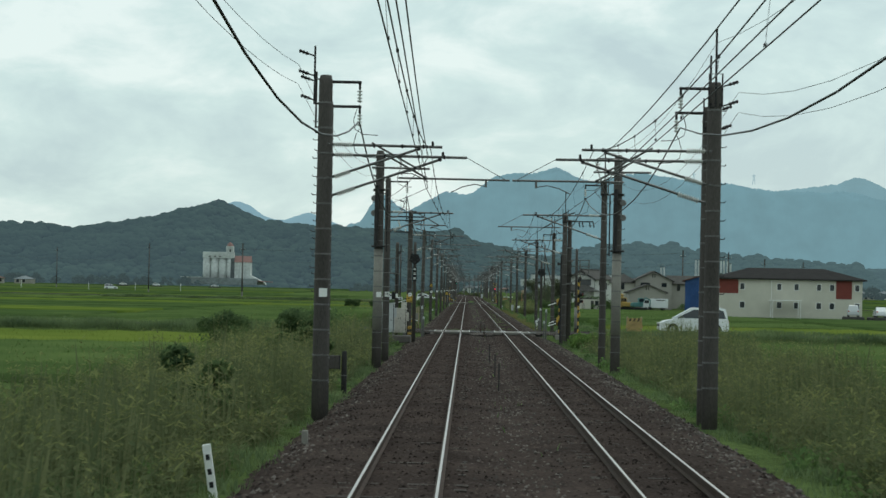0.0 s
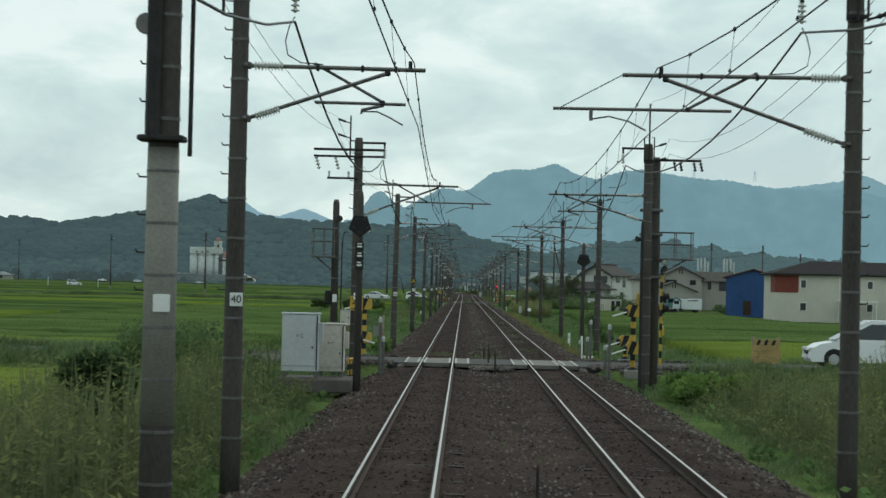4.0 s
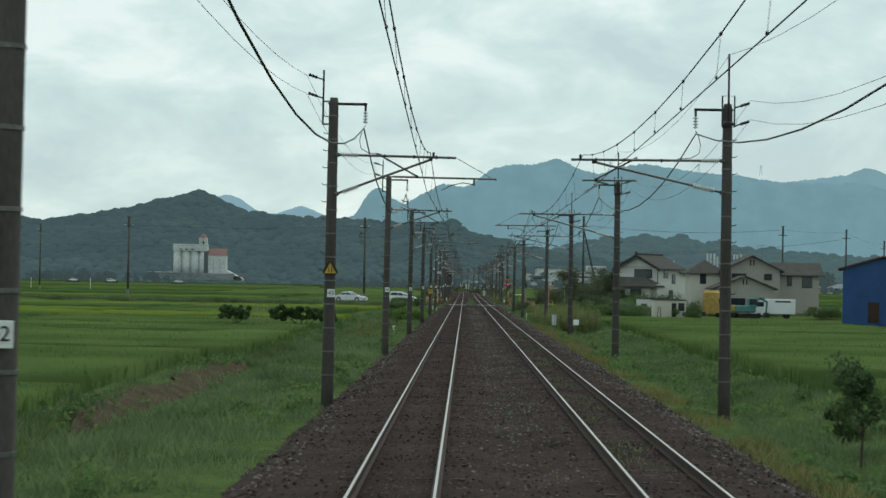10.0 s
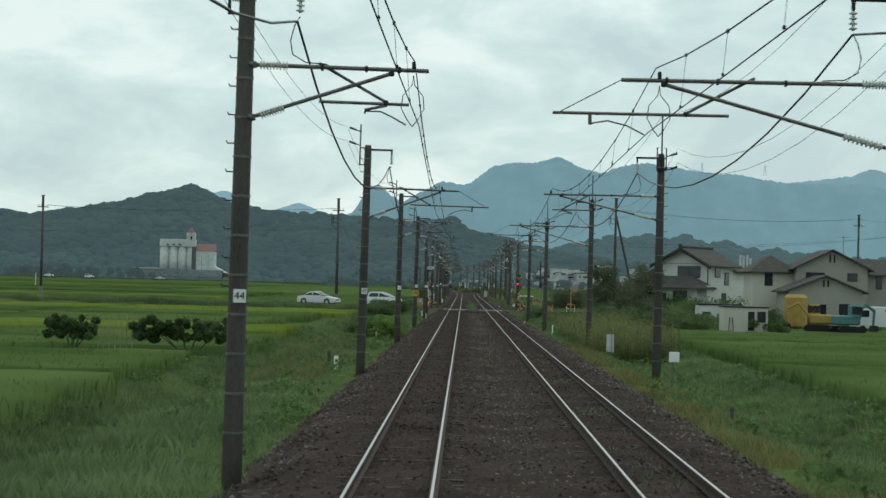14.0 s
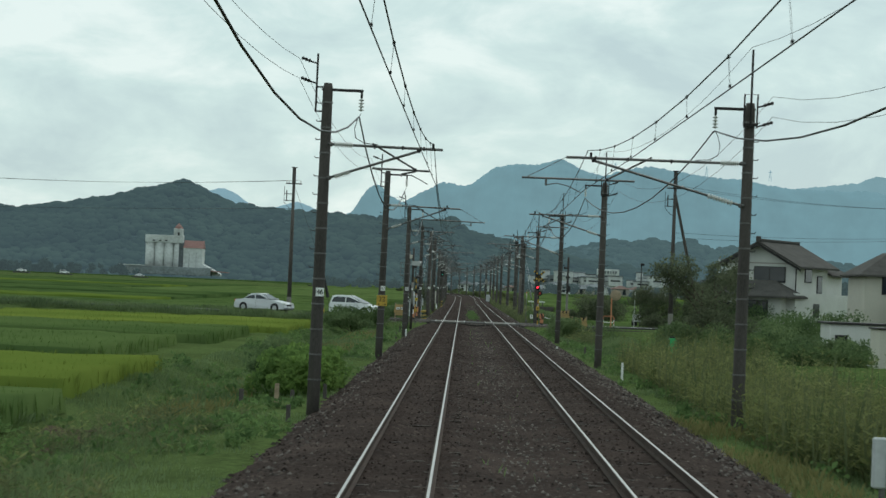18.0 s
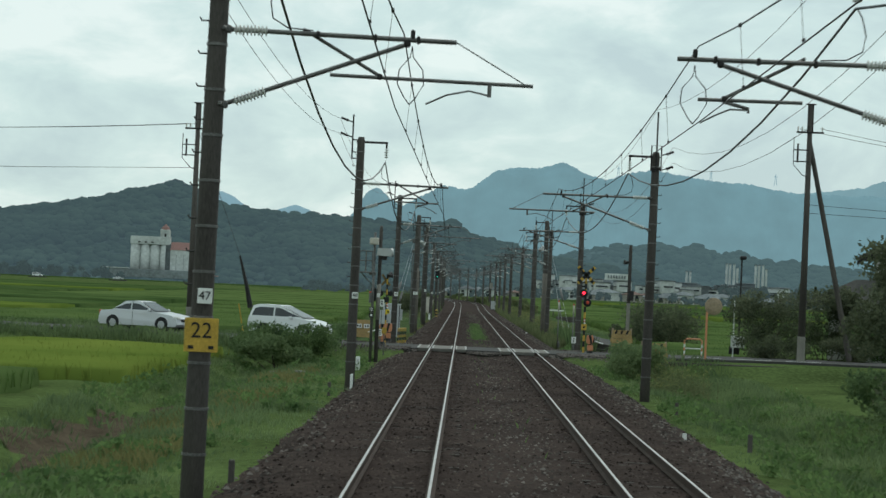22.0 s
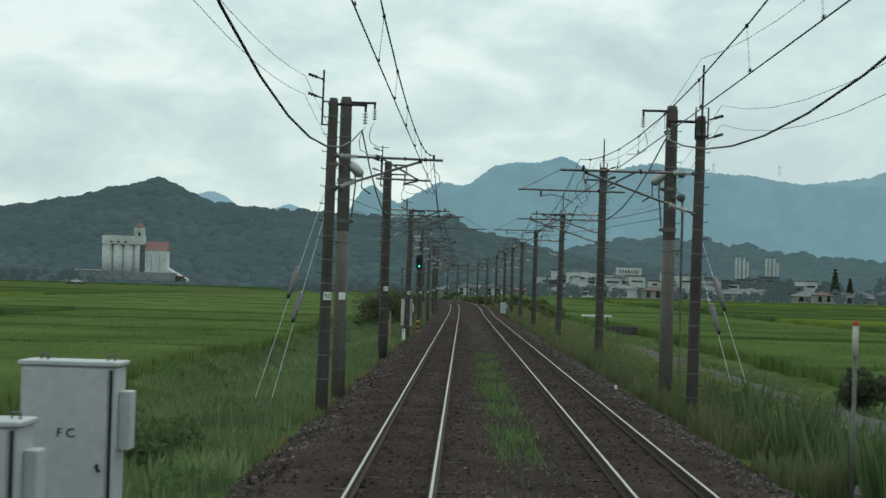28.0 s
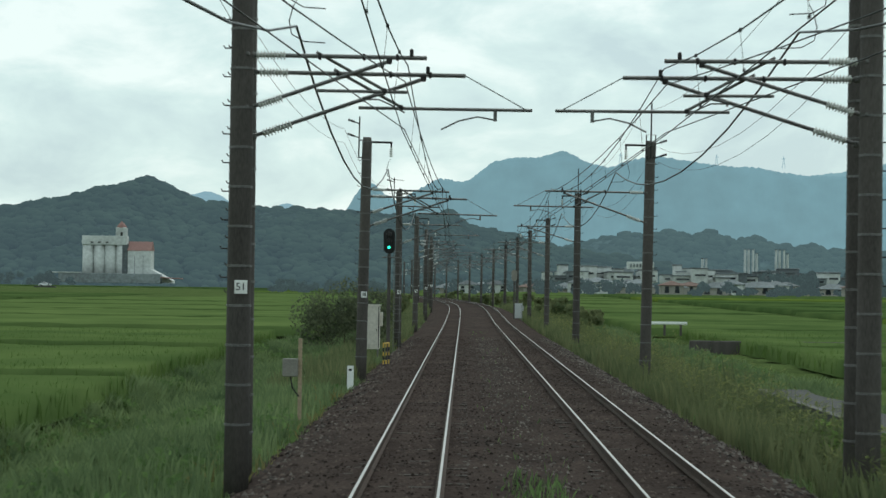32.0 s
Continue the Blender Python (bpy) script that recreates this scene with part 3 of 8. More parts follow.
# ---- hills and mountains behind the plain ----
def ridge(name, ctrl, y0, depth, rough, material, label, seed, steps=260):
    """A long hill: its crest is given by a few heights along x, its flanks fall to the plain."""
    px, pz = [c[0] for c in ctrl], [c[1] for c in ctrl]
    u = np.linspace(px[0], px[-1], steps)
    crest = np.interp(u, px, pz)
    k = np.hanning(7) / np.hanning(7).sum()
    crest = np.convolve(np.pad(crest, 3, mode="edge"), k, "valid")
    vv = np.linspace(-1, 1, 41)
    gu, gw = np.meshgrid(u, vv)
    gc = np.meshgrid(crest, vv)[0]
    span = (px[-1] - px[0])
    shape = np.clip(1 - np.abs(gw) ** 1.15, 0, 1)
    bumps = rough * (1.6 * wav(gu, gw * depth, span / 40, seed) + 0.4 * wav(gu, gw * depth, span / 110, seed + 3)) + rough * np.where(np.abs(gw) < 0.04, 1.0, 0.6) * np.random.RandomState(int(seed * 10)).uniform(-1, 1, gu.shape)
    gz = gc * shape * (1 + 0.12 * wav(gu, gw * depth, span / 18, seed + 7) * (np.abs(gw) > 0.05)) + bumps * np.clip(shape * 6, 0, 1)
    v = np.stack([gu, y0 + gw * depth, gz - 2], -1).reshape(-1, 3)
    n = len(u)
    j = (np.arange(40)[:, None] * n + np.arange(n - 1)[None, :]).ravel()
    return raw(name, v, np.stack([j, j + 1, j + n + 1, j + n], -1), material, label, "hill", "structure", False)


HILL_NEAR = [(-2151, 34), (-1472, 50), (-1019, 67), (-724, 56), (-566, 67), (-458, 64), (-426, 59), (-403, 66), (-376, 68), (-348, 74), (-298, 85), (-275, 92), (-252, 82), (-224, 72), (-163, 66), (-113, 67), (-69, 63), (-12, 65), (3, 56), (43, 46), (76, 38), (181, 22), (340, 5)]
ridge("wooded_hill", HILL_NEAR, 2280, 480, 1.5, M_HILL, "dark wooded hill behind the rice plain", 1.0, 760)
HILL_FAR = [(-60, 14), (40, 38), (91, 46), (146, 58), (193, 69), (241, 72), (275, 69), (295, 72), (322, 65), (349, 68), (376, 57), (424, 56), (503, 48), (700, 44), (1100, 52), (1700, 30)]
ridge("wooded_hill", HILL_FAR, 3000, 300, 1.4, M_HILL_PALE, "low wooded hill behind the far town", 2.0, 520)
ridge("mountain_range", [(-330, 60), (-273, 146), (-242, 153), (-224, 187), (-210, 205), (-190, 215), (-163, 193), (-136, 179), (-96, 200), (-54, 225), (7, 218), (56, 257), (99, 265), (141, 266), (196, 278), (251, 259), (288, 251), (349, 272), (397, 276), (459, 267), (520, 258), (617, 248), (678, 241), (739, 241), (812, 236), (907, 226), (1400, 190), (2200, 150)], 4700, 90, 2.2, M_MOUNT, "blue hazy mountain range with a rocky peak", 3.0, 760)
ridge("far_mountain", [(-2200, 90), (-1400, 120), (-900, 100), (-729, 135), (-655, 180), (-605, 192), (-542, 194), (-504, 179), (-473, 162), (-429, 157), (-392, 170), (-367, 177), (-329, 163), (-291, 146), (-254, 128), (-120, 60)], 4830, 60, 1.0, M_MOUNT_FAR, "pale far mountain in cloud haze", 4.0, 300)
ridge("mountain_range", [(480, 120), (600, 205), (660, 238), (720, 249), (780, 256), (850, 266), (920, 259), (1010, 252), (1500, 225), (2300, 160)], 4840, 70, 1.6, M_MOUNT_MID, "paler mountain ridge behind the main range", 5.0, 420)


# ---- the woods on the near hills: one crown beside another ----
def crowns(name, ctrl, x0, x1, y0, depth, spacing, seed, label, material):
    rs = np.random.RandomState(seed)
    n = int((x1 - x0) * depth / spacing ** 2)
    x, w = rs.uniform(x0, x1, n), -1 + 1.03 * rs.uniform(0, 1, n) ** 0.8
    z = np.interp(x, [c[0] for c in ctrl], [c[1] for c in ctrl]) * np.clip(1 - np.abs(w) ** 1.15, 0, 1) - 2
    r = spacing * rs.uniform(0.42, 0.75, n) * np.where(rs.uniform(0, 1, n) < 0.12, 1.5, 1.0)
    ico = bmesh.new()
    bmesh.ops.create_icosphere(ico, subdivisions=2, radius=1)
    base = np.array([v.co[:] for v in ico.verts])
    tri = np.array([[v.index for v in f.verts] for f in ico.faces])
    ico.free()
    up = base[tri].mean(1)[:, 2] > -0.35
    tri = tri[up]
    v = base[None] * rs.uniform(0.84, 1.14, (n, len(base), 1)) * r[:, None, None] * np.array([1.12, 1.12, 0.8]) + np.stack([x, y0 + w * depth, z + r * 0.15], -1)[:, None, :]
    f = (np.arange(n)[:, None, None] * len(base) + tri[None]).reshape(-1, 3)
    raw(name, v.reshape(-1, 3), f, material, label, "woods", "stuff", True)


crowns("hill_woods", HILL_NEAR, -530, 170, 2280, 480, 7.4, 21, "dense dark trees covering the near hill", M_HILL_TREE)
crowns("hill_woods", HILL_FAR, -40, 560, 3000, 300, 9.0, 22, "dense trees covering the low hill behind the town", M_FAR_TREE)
# ---- catenary poles ----
def ribs(geo, p0, p1, n, r, core):
    """A long insulator: sheds along a rod."""
    prof = [(0, core)]
    for i in range(n):
        s = (i + 0.3) / n
        prof += [(s, core), (s + 0.18 / n, r), (s + 0.42 / n, r * 0.9), (s + 0.5 / n, core)]
    return geo.lathe(p0, p1, prof + [(1, core)], 8)


def cantilever(th, sg, D, push, dy=0.0, dz=0.0, loop=False):
    """Hinged bracket that carries messenger and contact wire; sg is +1 where the track lies towards +x."""
    X = lambda x, z, y=0.0: (sg * x, dy + y, z + dz)
    up1, lz, lj = (D + 0.6, 5.07, D - 0.05) if push else (D + 0.24, 5.27, D - 0.33)
    r0, r1 = (D - 1.1, D + 1.67) if push else (D - 1.48, D - 0.06)
    part("insulator", ribs(Geo(), X(0.22, 6.1), X(0.68, 6.1), 9, 0.075, 0.036), M_CERAMIC, th, "ribbed grey porcelain insulator", True)
    dl = Vector((lj, 0, 6.02)) - Vector((0.15, 0, lz))
    q0, q1 = Vector((0.15, 0, lz)) + dl * 0.05, Vector((0.15, 0, lz)) + dl * 0.22
    part("insulator", ribs(Geo(), X(q0.x, q0.z), X(q1.x, q1.z), 9, 0.075, 0.036), M_CERAMIC, th, "ribbed grey porcelain insulator", True)
    part("top_tube", Geo().tube([X(0.1, 6.1), X(up1, 6.08)], 0.034, 8), M_STEEL, th)
    part("diagonal_tube", Geo().tube([X(0.12, lz), X(lj, 6.03)], 0.032, 8), M_STEEL, th)
    part("strut", Geo().tube([X(D - 1.5, 6.16, 0.05), X(D - 0.38, 5.55, 0.05)], 0.027, 6), M_STEEL, th)
    part("registration_tube", Geo().tube([X(r0, 5.55), X(r1, 5.54)], 0.026, 8), M_STEEL, th)
    if push:
        st = Geo().tube([X(D + 1.08, 5.55), X(D + 1.08, 5.36)], 0.032, 6)
        st.tube([X(D + 1.08, 5.38), X(D + 0.8, 5.43), X(D + 0.5, 5.36), X(D + 0.22, 5.22)], 0.014, 6)
        part("guy_wire", Geo().tube([X(up1, 6.08), X(D + 1.55, 5.56)], 0.009, 5), M_STEEL, th)
    else:
        st = Geo().tube([X(D - 0.4, 5.52), X(D - 0.75, 5.44), X(D - 0.75, 5.38)], 0.026, 6)
        st.tube([X(D - 0.75, 5.42), X(D - 0.5, 5.42), X(D - 0.3, 5.33), X(D - 0.1, 5.22)], 0.014, 6)
    part("steady_arm", st, M_STEEL, th)
    for k, xa in enumerate((up1 * 0.42, up1 * 0.66, up1 * 0.84)):
        part("tube_clamp", Geo().box(X(xa, 6.085), (0.045, 0.1, 0.1), bev=0.012), M_DARK_STEEL, th)
    part("elbow_joint", Geo().box(X(lj - 0.02, 6.03), (0.09, 0.09, 0.1), bev=0.02), M_DARK_STEEL, th)
    part("elbow_joint", Geo().box(X(D - 0.42, 5.56), (0.07, 0.09, 0.08), bev=0.015), M_DARK_STEEL, th)
    if loop:
        for q in (-1, 1):
            part("jumper_loop", Geo().tube([X(D, 6.0), X(D + 0.02 * q, 5.85), X(D + 0.16 * q, 5.68), X(D + 0.18 * q, 5.48), X(D + 0.08 * q, 5.3), X(D, 5.2)], 0.008, 5), M_WIRE, th, "thin bent jumper wire")
    part("messenger_clamp", Geo().box(X(D, 6.16), (0.06, 0.08, 0.12), bev=0.02), M_DARK_STEEL, th)
    for z in (6.1, lz):
        part("pole_bracket", Geo().box(X(0.14, z), (0.1, 0.1, 0.11), bev=0.02).box(X(0.1, z), (0.06, 0.34, 0.06), bev=0.015), M_STEEL, th)


def number_plate(th, sg, z, ry, small=False, bars=True):
    """White plate strapped to the pole, with dark bars for its digits."""
    pl = part("number_plate", Geo().box((sg * 0.05, -ry - 0.02, z), (0.2, 0.02, 0.21), bev=0.008), M_WHITE, th, "small white number plate")
    for dx, w in ((-0.03, 0.03), (0.035, 0.045)) if bars else ():
        part("digit_bar", Geo().box((sg * 0.05 + dx, -ry - 0.035, z + 0.01), (w, 0.008, 0.13)), M_BLACK, pl)


def band(geo, z, r):
    return geo.lathe((0, 0, z - 0.02), (0, 0, z + 0.02), [(0, r), (0.05, r + 0.012), (0.95, r + 0.012), (1, r)], 12)


def catenary_pole(sg, D, push, kind="plain", top=7.6, r0=0.165, r1=0.125, double=False, plate=True, steps=True, bars=False, loop=False):
    """A concrete pole with its bracket, feeder arm and top wires; rail top is z = 0."""
    th = thing("catenary_pole", {"plain": "slim dark concrete catenary pole with a steel wire bracket", "balancer": "stout concrete catenary pole with a tension balancer tube", "pulley": "pale stout concrete pole with wire tensioner pulleys", "thick": "thick weathered concrete catenary pole with double wire brackets"}[kind], "catenary pole")
    rad = lambda z: r0 + (r1 - r0) * (z + 1) / (top + 1)
    pole = part("pole", Geo().lathe((0, 0, -1.4), (0, 0, top), [(0, r0), (0.3, rad(1.5)), (0.65, rad(4.5)), (0.985, r1), (1, r1 * 0.8)], 14), M_CONC_POLE, th, "", True)
    bands = Geo()
    for z in np.arange(0.3, top - 0.1, 0.62):
        band(bands, z, rad(z))
    tagged(part("strap_set", bands, M_STEEL, th, "thin pale steel straps"), kind="stuff")
    if steps:
        st = Geo()
        for i, z in enumerate(np.arange(2.6, top - 0.4, 0.45)):
            s = -sg
            st.tube([(s * rad(z), 0, z), (s * (rad(z) + 0.1), 0, z), (s * (rad(z) + 0.12), 0, z + 0.04)], 0.012, 5)
        tagged(part("step_bolt_set", st, M_DARK_STEEL, th), kind="stuff")
    if plate and sg > 0:
        number_plate(th, sg, 2.45, rad(2.45), bars=bars)
    if push is not None:
        cantilever(th, sg, D, push, loop=loop)
        if double:
            cantilever(th, sg, D + 0.25, not push, 0.5, -0.22)
    # feeder arm towards the track
    part("feeder_arm", Geo().box((sg * 0.45, 0, top - 0.16), (0.86, 0.07, 0.07), bev=0.012).box((sg * 0.84, 0, top - 0.24), (0.06, 0.06, 0.2), bev=0.012).box((sg * 0.3, 0, top - 0.16), (0.9, 0.09, 0.05), bev=0.012), M_DARK_STEEL, th)
    ins = ribs(Geo(), (sg * 0.84, 0, top - 0.34), (sg * 0.84, 0, top - 0.66), 4, 0.07, 0.025)
    part("feeder_insulator", ins, M_CERAMIC, th, "white hanging insulator", True)
    part("feeder_jumper", Geo().tube([(sg * 0.84, 0, top - 0.72), (sg * 0.76, 0, top - 0.86), (sg * 0.7, 0, top - 1.1), (sg * 0.74, 0, top - 1.32), (sg * 0.95, 0, top - 1.44), (sg * 1.3, 0, top - 1.46)], 0.01, 5), M_WIRE, th, "looped jumper cable")
    # frame with a spike and two slanted insulators on the far side
    if kind == "plain" or kind == "thick":
        o = -sg
        if sg > 0:
            fr = Geo().tube([(o * 0.28, 0, top - 0.72), (o * 0.28, 0, top + 0.72)], 0.028, 6)
            fr.tube([(0, 0, top - 0.1), (o * 0.28, 0, top - 0.1)], 0.022, 5).tube([(0, 0, top - 0.7), (o * 0.28, 0, top - 0.7)], 0.022, 5)
            zs = (top + 0.55, top + 0.06)
            x0 = 0.28
        else:
            fr = Geo().tube([(0, -0.18, top - 0.62), (0, -0.18, top + 1.3)], 0.03, 6)
            fr.tube([(-0.16, -0.16, top - 0.62), (-0.16, -0.16, top + 0.2), (0.16, -0.16, top + 0.2), (0.16, -0.16, top - 0.62), (-0.16, -0.16, top - 0.62)], 0.024, 6)
            fr.box((0, -0.12, top - 0.55), (0.34, 0.06, 0.06), bev=0.01)
            zs = (top - 0.02, top - 0.5)
            x0 = 0.17
        part("top_frame", fr, M_DARK_STEEL, th)
        for z in zs:
            si = Geo()
            si.tube([(o * x0, 0, z - 0.08), (o * (x0 + 0.2), 0, z - 0.02)], 0.022, 6)
            ribs(si, (o * (x0 + 0.16), 0, z - 0.03), (o * (x0 + 0.4), 0, z + 0.05), 3, 0.05, 0.03)
            part("wire_insulator", si, M_DARK_STEEL, th)
    if kind == "pulley":
        part("pale_section", Geo().lathe((0, 0, -0.6), (0, 0, 4.35), [(0, rad(-0.6) + 0.006), (1, rad(4.35) + 0.006)], 14), M_CONC_WARM, th, "pale clean concrete stretch", True)
        for z in (6.3, 5.6):
            pu = part("pulley", Geo().lathe((-sg * 0.3, -0.3, z), (-sg * 0.3, -0.2, z), [(0, 0.115), (0.25, 0.125), (0.5, 0.09), (0.75, 0.125), (1, 0.115)], 18), M_STEEL, th, "grooved steel pulley", True)
            part("pulley_hub", Geo().lathe((-sg * 0.3, -0.33, z), (-sg * 0.3, -0.18, z), [(0, 0.035), (1, 0.035)], 8), M_DARK_STEEL, pu)
            part("pulley_arm", Geo().box((-sg * 0.2, -0.16, z), (0.34, 0.06, 0.07), bev=0.015), M_STEEL, th)
        part("weight_rod", Geo().tube([(-sg * 0.36, -0.25, 5.5), (-sg * 0.38, -0.25, 0.1)], 0.028, 7).tube([(-sg * 0.32, -0.25, 5.5), (-sg * 0.33, -0.25, 2.0)], 0.012, 5), M_STEEL, th)
        part("rod_guide", Geo().box((-sg * 0.22, -0.14, 4.05), (0.4, 0.06, 0.05), bev=0.01), M_STEEL, th)
        part("tension_drum", Geo().lathe((sg * 0.14, 0.0, 6.36), (sg * 0.52, 0.16, 6.0), [(0, 0.09), (0.08, 0.14), (0.8, 0.15), (0.9, 0.12), (1, 0.05)], 16), M_SILVER, th, "grey spring drum of the wire tensioner", True)
        part("yoke", Geo().tube([(sg * 0.52, 0.16, 6.0), (sg * 0.5, 0.2, 5.66), (sg * 0.72, 1.0, 5.52)], 0.02, 6), M_DARK_STEEL, th)
        part("hanger_rod", Geo().tube([(sg * 0.3, 0.0, 6.1), (sg * 0.34, 0.0, 5.8), (sg * 0.24, 0.0, 4.75)], 0.026, 6), M_STEEL, th)
        for z in (4.66, 5.85):
            part("clamp_band", Geo().lathe((0, 0, z - 0.06), (0, 0, z + 0.06), [(0, rad(z) + 0.03), (1, rad(z) + 0.03)], 14).box((sg * 0.22, 0, z), (0.16, 0.14, 0.1), bev=0.02), M_STEEL, th)
    if kind == "balancer":
        part("pale_section", Geo().lathe((0, 0, 1.0), (0, 0, 4.3), [(0, rad(1) + 0.006), (1, rad(4.3) + 0.006)], 14), M_CONC_LIGHT, th, "pale clean concrete stretch", True)
        bt = Geo().tube([(-0.1, -0.28, 4.4), (-0.1, -0.28, 6.9)], 0.09, 10)
        bt.tube([(sg * 0.32, -0.05, 4.2), (sg * 0.32, -0.05, 6.7)], 0.03, 6).box((0, -0.14, 4.4), (0.55, 0.4, 0.07), bev=0.02).box((0, -0.1, 6.7), (0.5, 0.35, 0.07), bev=0.02)
        part("tension_balancer", bt, M_DARK_STEEL, th, "upright wire tension balancer")
        for z in (6.35, 5.75):
            part("pulley", Geo().lathe((-sg * 0.2, -0.32, z), (-sg * 0.2, -0.22, z), [(0, 0.12), (0.3, 0.13), (0.5, 0.09), (0.7, 0.13), (1, 0.12)], 14), M_STEEL, th)
    return th


LX, RX = -3.57, 6.0
LD, RD = LEFT_TRACK - LX, RX - RIGHT_TRACK
protos = {}


def stand(key, maker, x, y, lean=0.0, z=0.0):
    """Put up a pole; alike poles share their meshes."""
    m = pose(x + float(bend(y)), y, z + float(rise(y)), 0, lean, 0)
    if key not in protos:
        protos[key] = maker()
        protos[key].matrix_basis = m
        return protos[key]
    return copy_thing(protos[key], m)


LEFT_Y = [166.7, 205.7, 245.3, 286.0, 326.1, 365.9, 405.2, 445.8, 486.0]
LEFT_SINK = [-0.16, 0.0, 0.0, -0.05, 0.0, 0.06, 0.0, 0.0, 0.02]
RIGHT_SINK = [-0.2, 0.0, -0.08, -0.1, -0.08, -0.07, -0.08, -0.03, -0.19]
FAR_Y = [567.1 + 39.8 * i for i in range(12)]
numbered = []
for i, y in enumerate(LEFT_Y):
    push = i % 2 == 1
    loop = i % 3 == 2
    numbered.append((stand(("L", push, loop), lambda: catenary_pole(1, LD, push, loop=loop), LX, y, random.uniform(0.0, 0.7), LEFT_SINK[i]), str(42 + i), -0.184))
    x = 6.85 if 150 < y < 330 else RX
    stand(("R", push, x, loop), lambda: catenary_pole(-1, x - RIGHT_TRACK, not push, loop=loop), x, y, random.uniform(-0.3, 0.5), RIGHT_SINK[i])
for i, y in enumerate(FAR_Y):
    push = i % 2 == 1
    stand(("LF", push), lambda: catenary_pole(1, LD, push, "thick", 7.9, 0.2, 0.17, double=i == 0, bars=True), LX, y, random.uniform(-0.2, 0.4) + 0.5 * (i == 0))
    stand(("RF", push), lambda: catenary_pole(-1, RD, not push, "thick", 7.9, 0.2, 0.17), RX + 0.25 * (i == 0), y, random.uniform(-0.3, 0.3) + 0.5 * (i == 0))
# pairs at the ends of the wire lengths
for x, sg, D in ((LX, 1, LD), (RX, -1, RD)):
    stand(("T", sg), lambda: catenary_pole(sg, D, False, "thick", 7.8, 0.2, 0.17, double=True), x, 51.2, 0.0, 0.13)
    stand(("T2", sg), lambda: catenary_pole(sg, D, None, "thick", 7.5, 0.2, 0.17), x - 0.1 * sg, 53.2)
    stand(("B", sg), lambda: catenary_pole(sg, D, None, "balancer", 8.3, 0.2, 0.17), x - 0.05 * sg, 84.6)
    mid_pole = stand(("L", False, False) if sg > 0 else ("R", False, RX, False), lambda: catenary_pole(sg, D, sg < 0), x, 92.2)
    if sg > 0:
        numbered.append((mid_pole, "40", -0.184))
    stand(("P", sg), lambda: catenary_pole(sg, D, None, "pulley", 8.3, 0.2, 0.17), x, 493.1)
    end_pole = stand(("TE", sg), lambda: catenary_pole(sg, D, False, "thick", 8.3, 0.2, 0.17, double=True), x + 0.3 * (sg < 0), 527.6, 0.0, 0.24)
    if sg > 0:
        numbered.append((end_pole, "51", -0.222))
    stand(("TE2", sg), lambda: catenary_pole(sg, D, None, "thick", 8.2, 0.2, 0.17), x - 0.12 * sg + 0.3 * (sg < 0), 529.3)

# poles beside the first crossing
p41 = catenary_pole(1, LD, True, "plain", 7.6, 0.17, 0.14, plate=True, loop=True)
p41.matrix_basis = pose(LX + 0.05, 127.5, -0.1)
numbered.append((p41, "41", -0.193))
part("cross_arm", Geo().box((-0.3, -0.16, 7.2), (2.3, 0.08, 0.08), bev=0.012), M_DARK_STEEL, p41)
part("cross_arm", Geo().box((-0.3, -0.16, 6.98), (2.3, 0.08, 0.07), bev=0.012), M_DARK_STEEL, p41)
part("lower_arm", Geo().box((-0.5, -0.16, 6.27), (1.0, 0.07, 0.07), bev=0.012), M_DARK_STEEL, p41)
for dx in (-1.38, -0.75):
    part("hanging_insulator", ribs(Geo(), (dx, -0.16, 6.98), (dx + 0.12, -0.2, 6.55), 4, 0.07, 0.025), M_CERAMIC, p41, "", True)
    part("stub_insulator", ribs(Geo(), (dx + 0.44, -0.16, 6.25), (dx + 0.44, -0.16, 6.5), 2, 0.045, 0.03), M_CERAMIC, p41, "", True)
part("coil_insulator", ribs(Geo(), (0.15, -0.1, 4.6), (0.42, -0.15, 4.55), 4, 0.09, 0.05), M_CERAMIC, p41, "", True)
r41 = catenary_pole(-1, RD, False, "plain", 7.8, 0.17, 0.14, plate=True, loop=True)
r41.matrix_basis = pose(RX - 0.05, 128.0, -0.25)
s41 = thing("support_pole", "plain dark concrete pole clamped to a catenary pole", "pole", (RX + 0.27, 128.6, 0))
part("shaft", Geo().lathe((0, 0, -1.2), (0, 0, 7.15), [(0, 0.17), (0.98, 0.13), (1, 0.11)], 14), M_CONC_POLE, s41, "", True)
part("cross_arm", Geo().box((0.5, -0.2, 7.05), (1.9, 0.09, 0.08), bev=0.012), M_DARK_STEEL, s41)
for z in (5.4, 4.6, 3.2):
    part("clamp", Geo().box((-0.15, -0.1, z), (0.75, 0.3, 0.1), bev=0.02), M_STEEL, s41)
for dx in (0.55, 0.75, 1.2, 1.42):
    part("hanging_insulator", ribs(Geo(), (dx, -0.2, 7.0), (dx + 0.06, -0.2, 6.7), 3, 0.06, 0.03), M_DARK_STEEL, s41, "", True)


